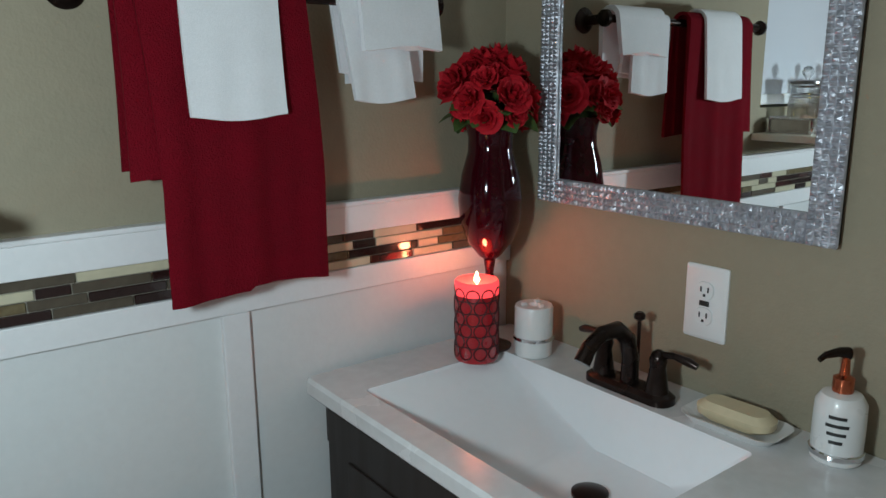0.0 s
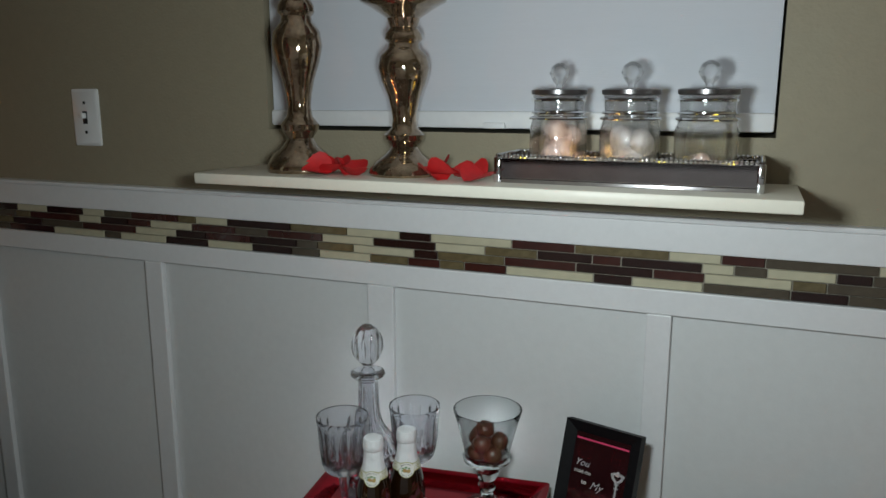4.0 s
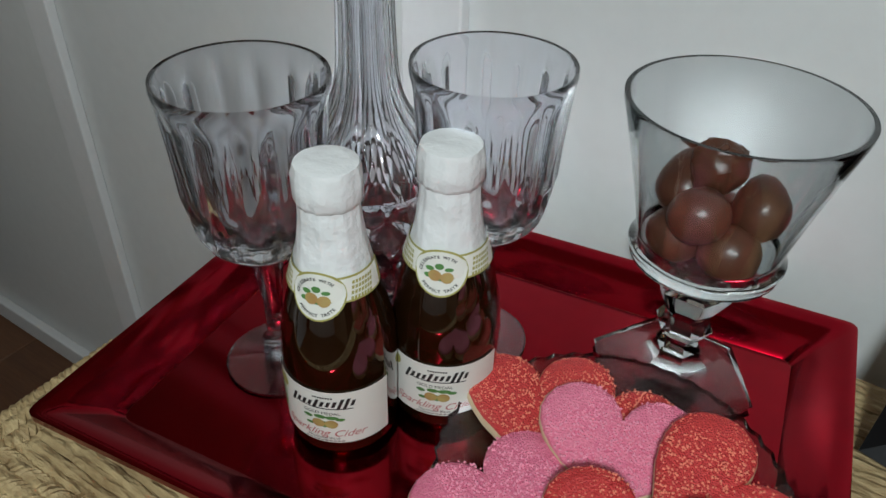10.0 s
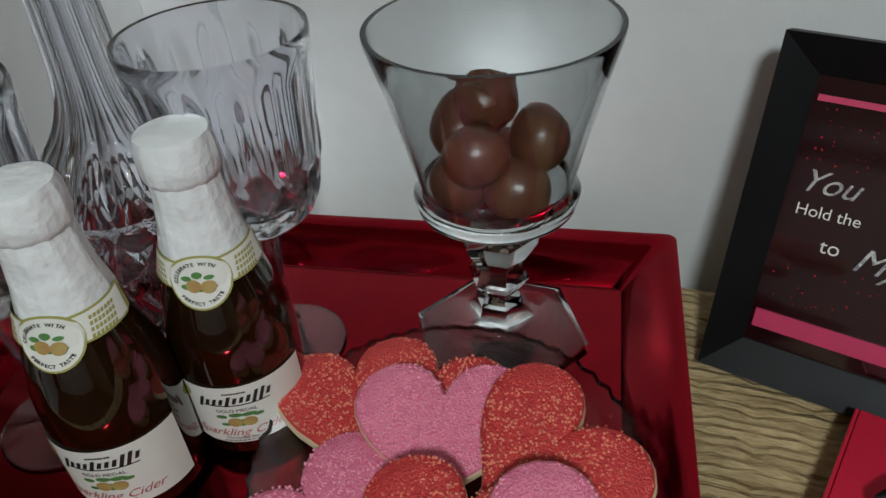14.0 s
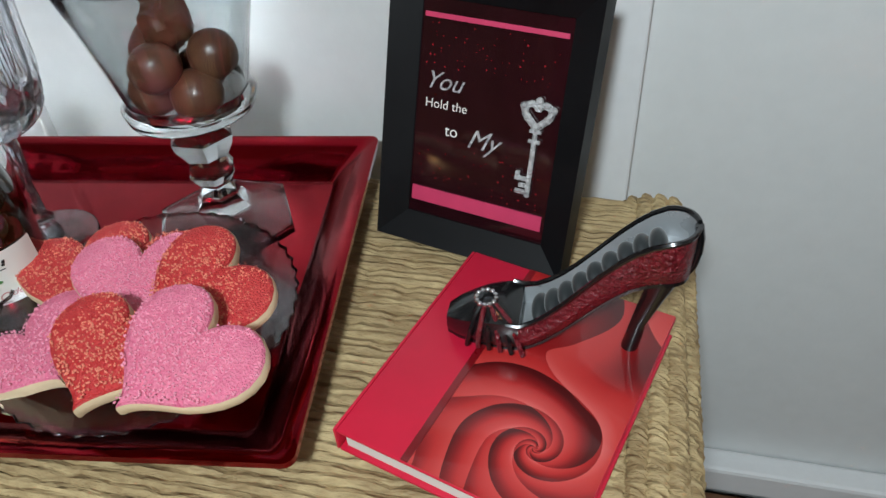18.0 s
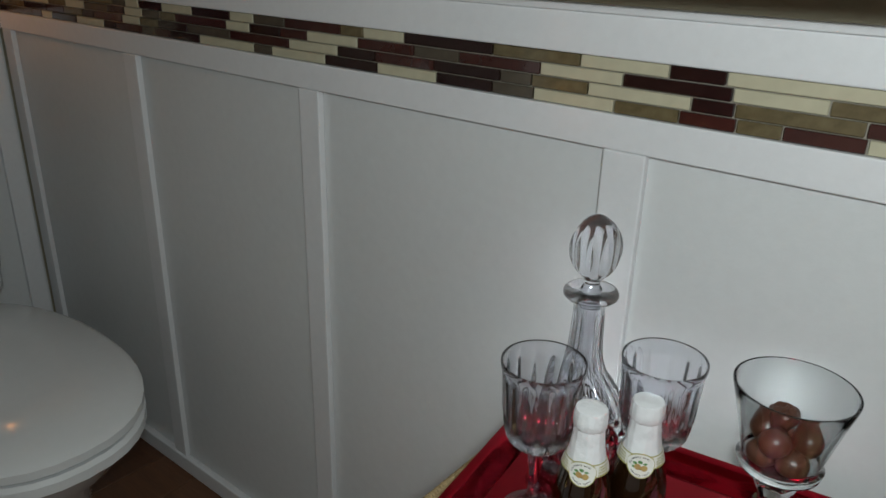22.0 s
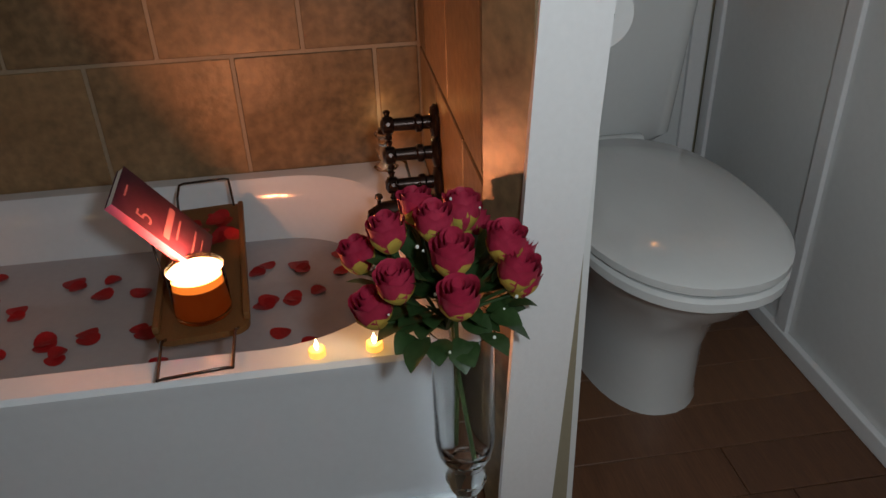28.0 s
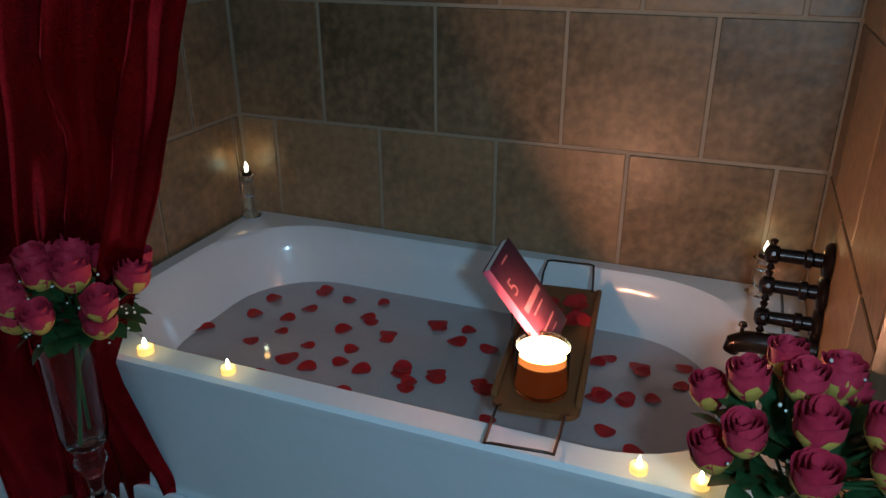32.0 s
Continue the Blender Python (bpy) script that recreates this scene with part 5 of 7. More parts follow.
def cookie(m, mat, label):
    c = thing("heart_cookie", label, "cookie", m, group="heart cookies on the plate")
    s = 0.084
    part("biscuit", loft(bmesh.new(), [heart_ring(s, 0.0, inset=0.04), heart_ring(s, 0.002), heart_ring(s, 0.006), heart_ring(s, 0.0078, inset=0.03)]), DOUGH, c)
    bm = loft(bmesh.new(), [heart_ring(s, 0.0072, inset=0.016), heart_ring(s, 0.0086, inset=0.045), heart_ring(s, 0.0100, inset=0.16), heart_ring(s, 0.0108, inset=0.5)])
    part("sugar_icing", bm, mat, c, "coloured sugar topping", smooth=False)
    bm = bmesh.new()
    edge = heart_ring(s * 0.97, 0)
    n = 0
    while n < 900:
        px, py = rnd.uniform(-0.5, 0.5) * s, rnd.uniform(-0.45, 0.50) * s
        inside = False
        for (x0, y0, _), (x1, y1, _) in zip(edge, edge[1:] + edge[:1]):
            if (y0 > py) != (y1 > py) and px < (x1 - x0) * (py - y0) / (y1 - y0) + x0:
                inside = not inside
        if not inside:
            continue
        n += 1
        h, a, q = rnd.uniform(0.0004, 0.0009), rnd.uniform(0, 6.28), min(1, math.hypot(px, py) / (0.5 * s))
        vs = [bm.verts.new((px + h * math.cos(a + b), py + h * math.sin(a + b), 0.0112 - 0.0030 * q ** 3)) for b in (0, 1.57, 3.14, 4.71)] + [bm.verts.new((px, py, 0.0122 - 0.0030 * q ** 3))]
        for j in range(4):
            bm.faces.new((vs[j], vs[(j + 1) % 4], vs[4]))
    tagged(part("sugar_coating", bm, PINKGRAIN if mat is PINK else REDGRAIN, c, "sparkling sugar crystals", smooth=False), kind="stuff")
    return c


rnd = random.Random(8)
CKS = [(-0.292, 1.066, 0.022, 6, 4, 15, RED), (-0.262, 1.076, 0.026, 8, 0, -5, RED), (-0.276, 1.012, 0.024, -4, -8, 58, PINK), (-0.245, 1.058, 0.034, 14, 0, 14, PINK), (-0.203, 1.048, 0.046, 10, 6, -38, RED), (-0.222, 1.000, 0.046, 10, -2, -4, RED), (-0.184, 0.995, 0.056, 10, 4, -30, PINK)]
for x, y, z, rx, ry, rz, mat in CKS:
    cookie(pose(x + 0.004, y - 0.020, TZ + z - 0.004, rx, ry, rz), mat, "pink sugared heart cookie on the glass plate" if mat is PINK else "red sugared heart cookie on the glass plate")

# ---------------------------------------------------------------- picture frame, book, shoe
BLACK = material("black_frame_paint", (0.005, 0.005, 0.006), 0.5, vary=0.3, scale=20, spec=0.18)
CARD = material("dark_red_print", (0.020, 0.004, 0.006), 0.12, vary=0.4, scale=20, coat=1.0)
HOTPINK = material("pink_ribbon_print", (0.62, 0.05, 0.13), 0.4, vary=0.15)
GLITTER = material("silver_glitter", (0.75, 0.76, 0.80), 0.3, vary=0.4, scale=200, fine=600, metal=0.5, bump=1.0, bump_scale=500)
pf = thing("picture_frame", "black picture frame with a printed saying, leaning back", "picture frame", pose(-0.0790, 1.141, HZ + 0.010, -17.5, 0, -14.5))
fw, fh, fb = 0.0625, 0.166, 0.017
part("backing", boxed(-fw + 0.004, fw - 0.004, 0.004, 0.009, 0.004, fh - 0.004), BLACK, pf, smooth=False)
part("print", boxed(-fw + fb - 0.002, fw - fb + 0.002, 0.0, 0.0039, fb - 0.002, fh - fb + 0.002), CARD, pf, "dark red glossy print", smooth=False)
for nm, ring0, ring1 in (("frame_side", -fw, -fw + fb), ("frame_side", fw - fb, fw)):
    o, i2 = (ring0, ring1) if ring0 < 0 else (ring1, ring0)
    part(nm, loft(bmesh.new(), [[(o, 0.009, 0), (o, -0.010, 0), (i2, -0.001, fb), (i2, 0.0035, fb)], [(o, 0.009, fh), (o, -0.010, fh), (i2, -0.001, fh - fb), (i2, 0.0035, fh - fb)]]), BLACK, pf, smooth=False)
for nm, o, i2 in (("frame_bottom", 0, fb), ("frame_top", fh, fh - fb)):
    part(nm, loft(bmesh.new(), [[(-fw, 0.009, o), (-fw, -0.010, o), (-fw + fb, -0.001, i2), (-fw + fb, 0.0035, i2)], [(fw, 0.009, o), (fw, -0.010, o), (fw - fb, -0.001, i2), (fw - fb, 0.0035, i2)]]), BLACK, pf, smooth=False)
for z, h in ((0.030, 0.0095), (0.1395, 0.0028)):
    part("pink_stripe", boxed(-0.0435, 0.0435, -0.0012, -0.0002, z - h / 2, z + h / 2), HOTPINK, pf, "hot pink stripe", smooth=False)
for body, size, x, z, sh, mat in (("You", 0.0150, -0.0270, 0.1020, 0.42, GLITTER), ("Hold the", 0.0078, -0.0255, 0.0885, 0.0, PAPER), ("to", 0.0100, -0.0205, 0.0735, 0.0, PAPER), ("My", 0.0165, 0.0020, 0.0715, 0.42, GLITTER)):
    me = flat_text(body, size)
    for v in me.vertices:
        v.co = (x + v.co.x + sh * v.co.y, -0.0008, z + v.co.y)
    me.materials.append(mat)
    ob = new("lettering", me)
    ob.parent = pf
    tagged(ob, "silver lettering")
bm = bmesh.new()
kx = 0.0325
tube(bm, [(kx, -0.002, 0.0455), (kx, -0.002, 0.0860)], [0.0017, 0.0014], 8)
for z in (0.0850, 0.0790):
    tube(bm, [(kx - 0.0034, -0.002, z), (kx + 0.0034, -0.002, z)], 0.0013, 6)
tube(bm, [(kx + 0.0080 * math.sin(t) ** 3, -0.002, 0.0945 + 0.0066 * (13 * math.cos(t) - 5 * math.cos(2 * t) - 2 * math.cos(3 * t) - math.cos(4 * t)) / 13) for t in [2 * math.pi * i / 28 for i in range(29)]], 0.0021, 6)
for dx, z in ((-0.0088, 0.0985), (0.0088, 0.0985), (-0.0060, 0.0925), (0.0060, 0.0925), (0.0, 0.1025)):
    ball(bm, (kx + dx, -0.002, z), 0.0024, u=8, v=6)
for z, w in ((0.0480, 0.0075), (0.0520, 0.0055), (0.0560, 0.0085)):
    tube(bm, [(kx, -0.002, z), (kx - w, -0.002, z)], 0.0016, 6)
tube(bm, [(kx - 0.0072, -0.002, 0.0560), (kx - 0.0072, -0.002, 0.0600)], 0.0016, 6)
part("key_ornament", bm, GLITTER, pf, "silver glitter key")
SPECK = material("red_print_glitter", (0.45, 0.02, 0.03), 0.25, vary=0.4, scale=300, coat=0.8)
speck, bm = random.Random(44), bmesh.new()
for i in range(120):
    x, z, q = speck.uniform(-0.042, 0.042), speck.choice((speck.uniform(0.110, 0.136), speck.uniform(0.036, 0.066))), speck.uniform(0.0002, 0.0006)
    bm.faces.new([bm.verts.new((x + q * math.cos(a), -0.0006, z + q * math.sin(a))) for a in (0, 1.57, 3.14, 4.71)])
tagged(part("print_glitter", bm, SPECK, pf, "red glitter specks in the print", smooth=False), kind="stuff")
part("easel_leg", loft(bmesh.new(), [[(-0.012, 0.0095, 0.12), (0.012, 0.0095, 0.12), (0.012, 0.0125, 0.12), (-0.012, 0.0125, 0.12)], [(-0.018, 0.052, 0.012), (0.018, 0.052, 0.012), (0.018, 0.055, 0.012), (-0.018, 0.055, 0.012)]]), BLACK, pf, smooth=False)

BOOKRED = material("crimson_book_cloth", (0.62, 0.010, 0.042), 0.45, vary=0.08, coat=0.1)


def rose_print(cx, cy):
    """A photograph of an open rose: petals winding out from the middle, each dark in its fold and light at its lip."""
    m = bpy.data.materials.new("rose_photo_print")
    m.use_nodes = True
    n, l = m.node_tree.nodes, m.node_tree.links
    b = n["Principled BSDF"]
    b.inputs["Roughness"].default_value, b.inputs["Coat Weight"].default_value = 0.32, 0.4

    def calc(op, one, two=None):
        node = n.new("ShaderNodeMath")
        node.operation = op
        for i, v in enumerate((one, two)):
            if v is None:
                continue
            if isinstance(v, (int, float)):
                node.inputs[i].default_value = v
            else:
                l.new(v, node.inputs[i])
        return node.outputs[0]

    tc, noisy, sep = n.new("ShaderNodeTexCoord"), n.new("ShaderNodeTexNoise"), n.new("ShaderNodeSeparateXYZ")
    noisy.inputs["Scale"].default_value, noisy.inputs["Detail"].default_value = 15, 1.0
    l.new(tc.outputs["Object"], noisy.inputs["Vector"])
    l.new(tc.outputs["Object"], sep.inputs[0])
    x, y = calc("SUBTRACT", sep.outputs[0], cx), calc("SUBTRACT", sep.outputs[1], cy)
    r = calc("SQRT", calc("ADD", calc("ADD", calc("MULTIPLY", x, x), calc("MULTIPLY", y, y)), 2e-6))
    turn = calc("DIVIDE", calc("ARCTAN2", y, x), 2 * math.pi)
    wind = calc("MULTIPLY", calc("LOGARITHM", r, math.e), -1.15)
    bend = calc("MULTIPLY", noisy.outputs[0], 1.2)
    inner = calc("FRACT", calc("ADD", calc("ADD", calc("MULTIPLY", turn, 3.0), wind), bend))
    outer = calc("FRACT", calc("ADD", calc("ADD", calc("MULTIPLY", turn, 4.0), calc("MULTIPLY", wind, 0.55)), calc("MULTIPLY", bend, 1.9)))
    saw = calc("ADD", calc("MULTIPLY", inner, 0.58), calc("MULTIPLY", outer, 0.42))
    ramp = n.new("ShaderNodeValToRGB")
    stops = ramp.color_ramp.elements
    stops[0].position, stops[0].color = 0.0, (0.07, 0.003, 0.004, 1)
    stops[1].position, stops[1].color = 1.0, (0.72, 0.13, 0.12, 1)
    for at, c in ((0.16, (0.075, 0.003, 0.004, 1)), (0.34, (0.24, 0.006, 0.008, 1)), (0.52, (0.50, 0.022, 0.022, 1)), (0.80, (0.62, 0.055, 0.050, 1))):
        stops.new(at).color = c
    l.new(saw, ramp.inputs[0])
    l.new(ramp.outputs[0], b.inputs["Base Color"])
    return m


ROSE = rose_print(0.027, -0.038)
ROSE2 = material("dark_red_band", (0.20, 0.004, 0.008), 0.3, vary=0.2, scale=20, coat=0.5)
BM = pose(-0.0345, 1.0355, HZ + 0.0105, 0, 0, -17)
book = thing("rose_journal", "crimson hardback journal with a rose photo cover", "book", BM)
bw, bh, bt = 0.0605, 0.072, 0.016
part("page_block", boxed(-bw + 0.003, bw - 0.003, -bh + 0.003, bh - 0.003, 0.0022, bt - 0.0022), PAPER, book, "white page block", smooth=False)
for z in (0.0, bt - 0.002):
    part("cover_board", boxed(-bw, bw, -bh, bh, z, z + 0.002, 0.0008), BOOKRED, book)
part("spine", boxed(-bw - 0.002, -bw - 0.0002, -bh, bh, 0.0, bt, 0.0008), BOOKRED, book)
part("rose_photo", boxed(-bw + 0.040, bw - 0.0005, -bh + 0.0005, bh - 0.0005, bt + 0.0001, bt + 0.0006), ROSE, book, "red rose photograph", smooth=False)
part("photo_edge", boxed(-bw + 0.036, -bw + 0.0398, -bh + 0.0005, bh - 0.0005, bt + 0.0001, bt + 0.0006), ROSE2, book, "dark red band", smooth=False)
GLOSS = material("black_resin", (0.006, 0.006, 0.007), 0.22, vary=0.3, coat=0.25)
REDGLIT = material("dark_red_glitter", (0.16, 0.006, 0.014), 0.3, vary=0.5, scale=150, fine=500, bump=1.0, bump_scale=420, coat=0.3)
INSOLE = material("silver_grey_insole", (0.42, 0.44, 0.46), 0.3, metal=0.4, vary=0.1, scale=60, coat=0.3)
RIDGE = material("dark_teal_velvet", (0.012, 0.016, 0.018), 0.6, vary=0.3, scale=60, sheen=0.3)
shoe = thing("shoe_ornament", "black and red glitter high heel shoe ornament", "ornament", pose(-0.0740, 1.060, HZ + 0.0282, 0, 0, 1) @ Matrix.Scale(0.95, 4))
st = []
SHOE_V = [i / 18 for i in range(17)] + [0.915, 0.94, 0.96, 0.975, 0.987, 0.995, 1.0]
for v in SHOE_V:
    x = 0.122 * v
    lift = 0.0 if v < 0.30 else 0.056 * (1 - math.cos(math.pi * min(1, (v - 0.30) / 0.62))) / 2
    w = 0.006 + 0.0125 * math.sin(math.pi * min(1, v / 0.62)) ** 0.7 * (1 if v < 0.33 else 1) if v < 0.31 else 0.0185 - 0.006 * math.sin(math.pi * (v - 0.31) / 0.69)
    if v > 0.85:
        w *= math.sqrt(max(0.012, 1 - ((v - 0.85) / 0.15) ** 2))
    st.append((x, lift, w))
bm = bmesh.new()
rows_o = []
for i, (x, lift, w) in enumerate(st):
    v = SHOE_V[i]
    h = 0.012 + 0.010 * math.sin(math.pi * min(1, v / 0.3) * 0.5) if v < 0.3 else 0.0195 + 0.010 * v * v
    top_w = w * 0.93
    row = [(x, -w * 0.7, lift), (x, -w, lift + h * 0.45), (x, -top_w, lift + h)]
    if v < 0.30:
        row += [(x, -top_w * 0.45, lift + h + 0.006 * math.sin(math.pi * v / 0.3 * 0.9)), (x, top_w * 0.45, lift + h + 0.006 * math.sin(math.pi * v / 0.3 * 0.9))]
    else:
        row += [(x, -top_w * 0.86, lift + h - 0.0005), (x, top_w * 0.86, lift + h - 0.0005)]
    row += [(x, top_w, lift + h), (x, w, lift + h * 0.45), (x, w * 0.7, lift)]
    rows_o.append(row)
part("upper", loft(bmesh.new(), [r[:] for r in rows_o[:7]]), GLOSS, shoe, "pleated black toe")
sides = [r for r in rows_o[6:]]
part("glitter_side", loft(bmesh.new(), [[r[0], (r[1][0], r[1][1] * 1.02, r[1][2]), (r[2][0], r[2][1], r[2][2] - 0.001), (r[2][0], r[2][1] * 0.90, r[2][2] - 0.001), (r[2][0], r[2][1] * 0.86, 0.6 * r[0][2] + 0.4 * r[2][2]), (r[5][0], r[5][1] * 0.86, 0.6 * r[7][2] + 0.4 * r[5][2]), (r[5][0], r[5][1] * 0.90, r[5][2] - 0.001), (r[5][0], r[5][1], r[5][2] - 0.001), (r[6][0], r[6][1] * 1.02, r[6][2]), r[7]] for r in sides]), REDGLIT, shoe, "red glitter sides")
part("insole", loft(bmesh.new(), [[(r[2][0], r[2][1] * 0.88, r[2][2] - 0.0005), (r[2][0], r[2][1] * 0.82, 0.55 * r[0][2] + 0.45 * r[2][2]), (r[2][0], 0, 0.57 * r[0][2] + 0.43 * r[2][2]), (r[5][0], r[5][1] * 0.82, 0.55 * r[7][2] + 0.45 * r[5][2]), (r[5][0], r[5][1] * 0.88, r[5][2] - 0.0005)] for r in sides], closed=False, cap0=False, cap1=False), INSOLE, shoe, "grey ridged insole")
for k in range(9):
    r0, r1 = sides[1 + k], sides[2 + k]
    x, z = (r0[3][0] + r1[3][0]) / 2, 0.22 * (r0[0][2] + r1[0][2]) + 0.28 * (r0[2][2] + r1[2][2])
    w = r0[4][1] * 0.86
    slope = math.atan2(r1[3][2] - r0[3][2], r1[3][0] - r0[3][0])
    bm = ball(bmesh.new(), (0, 0, 0), 0.0050, 0.92, w / 0.0050, 1.15, 18, 12)
    bmesh.ops.transform(bm, matrix=pose(x, 0, z + 0.0030, 0, -math.degrees(slope), 0), verts=bm.verts)
    part("insole_ridge", bm, RIDGE, shoe, "dark padded ridge")
bx, bz, bt = rows_o[-1][0][0], rows_o[-1][0][2], rows_o[-1][2][2]
part("heel_counter", tubed([(bx - 0.0003, 0, bt), (bx + 0.0016, 0, bz + 0.72 * (bt - bz)), (bx + 0.0020, 0, bz + 0.45 * (bt - bz)), (bx + 0.0010, 0, bz + 0.18 * (bt - bz)), (bx - 0.0012, 0, bz)], 0.0021, 8), GLOSS, shoe, "rounded black heel edge")
for sgn in (2, 5):
    part("rim_piping", tubed([(r[sgn][0], r[sgn][1], r[sgn][2]) for r in rows_o[5:]], 0.0014, 6), GLOSS, shoe)
part("sole", loft(bmesh.new(), [[(x, -w * 0.72, lift), (x, w * 0.72, lift), (x, w * 0.72, lift - 0.0022), (x, -w * 0.72, lift - 0.0022)] for x, lift, w in st]), GLOSS, shoe)
hx, hl = st[16][0], st[16][1]
part("heel", tubed([(hx + 0.002, 0, hl + 0.003), (hx - 0.001, 0, hl * 0.7), (hx - 0.006, 0, hl * 0.35), (hx - 0.009, 0, -0.0018)], [0.010, 0.0058, 0.0042, 0.0046], 14), GLOSS, shoe, "black stiletto heel")
for k in range(6):
    v = 0.006 + 0.005 * k
    part("toe_pleat", tubed([(0.013 + 0.0062 * k, -0.0165 - 0.0008 * k, 0.003), (0.0145 + 0.0052 * k, -0.0180, 0.012), (0.0175 + 0.0036 * k, -0.0135, 0.0225), (0.0205 + 0.0014 * k, -0.0075, 0.0270)], 0.0014, 6), (GLOSS, REDGLIT)[k % 2], shoe)
for k in range(12):
    a = 2 * math.pi * k / 12
    part("rhinestone", ball(bmesh.new(), (0.022 + 0.0052 * math.cos(a), -0.004 + 0.0058 * math.sin(a), 0.0278), 0.0016, u=8, v=6), CHROME, shoe, "small gold-white rhinestone")

# ---------------------------------------------------------------- foot wall wainscot, hinge
south = tagged(new("wainscot_south"), "white wainscot with mosaic border on the foot side wall", "wainscot", kind="structure")
part("panel", boxed(-1.10, XE, YS, YS + 0.016, FL, Z_RAIL1), PANEL, south, smooth=False)
part("mosaic_bed", boxed(-1.10, XE, YS, YS + 0.018, Z_RAIL1, Z_MOS1), M_DARK, south, "dark mosaic band", smooth=False)
part("cap", boxed(-1.10, XE, YS, YS + 0.028, Z_MOS1, Z_CAP, 0.002), WHITE, south, smooth=False)
for x in (-0.92, -0.70, -0.2, 0.3):
    part("stile", boxed(x - 0.03, x + 0.03, YS + 0.016, YS + 0.026, FL, Z_RAIL0, 0.002), WHITE, south, smooth=False)
part("rail", boxed(-1.10, XE, YS + 0.016, YS + 0.026, Z_RAIL0, Z_RAIL1, 0.002), WHITE, south, smooth=False)
hinge = thing("door_hinge", "small dark bronze hinge on white woodwork", "hinge", pose(-0.816, YS + 0.017, 0.215))
part("leaf", boxed(-0.012, 0.012, 0.0, 0.004, -0.045, 0.045, 0.001), BRONZE, hinge)
part("pin", tubed([(0, 0.007, -0.048), (0, 0.007, 0.048)], 0.005, 12), BRONZE, hinge)

# ---------------------------------------------------------------- shower curtain
# bright noise tone stands in for patches of sheen on the folds
SATIN = material("burgundy_satin_toned_sheen", (0.10, 0.001, 0.008), 0.20, metal=0.95, second=(0.55, 0.014, 0.022), scale=6, fine=200, spec=0.8, bump=0.12, bump_scale=300)
rows = []
N = 150
for k in range(46):
    v = k / 45
    z = 0.03 + 2.12 * v
    y1 = -0.765 - 0.069 * max(0, z - 0.12) / 0.28 if z < 0.40 else -0.834 + 0.334 * min(1, (z - 0.40) / 0.75) ** 0.92 + 0.02 * max(0, z - 1.15)
    y0 = -1.092
    row = []
    for i in range(N + 1):
        u = i / N
        y = y0 + (y1 - y0) * u
        amp = 0.013 + 0.032 * min(1, max(0, z - 0.1) / 0.7)
        q = 2 * math.pi * 3.4 * u + 0.5 * math.sin(1.6 * z) + 0.75 * math.sin(2 * math.pi * u + 2.2 * z)
        s = 0.95 * (math.sin(q) + 0.42 * math.sin(2 * q) + 0.16 * math.sin(3 * q))
        f = s + 0.45 * math.sin(2 * math.pi * 2.3 * u + 3.1 * z) * math.sin(2.6 * z + 1) + 1.0 * noise.noise(Vector((u * 5, z * 4.2, 4.0))) + 0.30 * noise.noise(Vector((u * 14, z * 7, 1.0)))
        x = -1.075 - 0.022 * min(1, z / 0.5) + amp * f * (0.75 + 0.25 * math.sin(3 * z + 7 * u)) - 0.085 * (1 - min(1, z / 0.5)) * u + 0.075 * max(0, 1 - 3 * u)
        row.append((x, y, z + 0.004 * math.sin(9 * u) * (z < 0.05)))
    rows.append(row)
bm = loft(bmesh.new(), rows, closed=False, cap0=False, cap1=False)
solid("shower_curtain", bm, SATIN, "burgundy satin shower curtain gathered at the foot end", "curtain", pose(0, 0, 0))
rod = thing("curtain_rod", "dark bronze shower curtain rod above the bath", "curtain rod", pose(0, 0, 0))
part("rod", tubed([(-1.085, TYW - 0.003, 2.165), (-1.085, TYE + 0.003, 2.165)], 0.0125, 14), BRONZE, rod)

# ---------------------------------------------------------------- floor vases with roses
ROSEPINK = material("crimson_rose_petal", (0.30, 0.008, 0.036), 0.6, second=(0.52, 0.035, 0.085), scale=30, fine=120, per_object=0.4)
YELLOWBASE = material("yellow_rose_base", (0.50, 0.30, 0.05), 0.6, second=(0.56, 0.47, 0.09), scale=30, per_object=0.3)
BABY = material("white_gypsophila", (0.70, 0.74, 0.68), 0.8, vary=0.1)
DARKLEAF = material("dark_rose_leaf", (0.012, 0.035, 0.010), 0.45, second=(0.04, 0.085, 0.025), scale=30, fine=120, per_object=0.3)
VGLASS = glass("vase_glass", (0.90, 0.92, 0.92), 0.0, 1.33)
SHADOWLESS.append(VGLASS)
rnd = random.Random(31)
bud_me, base_me = [], []


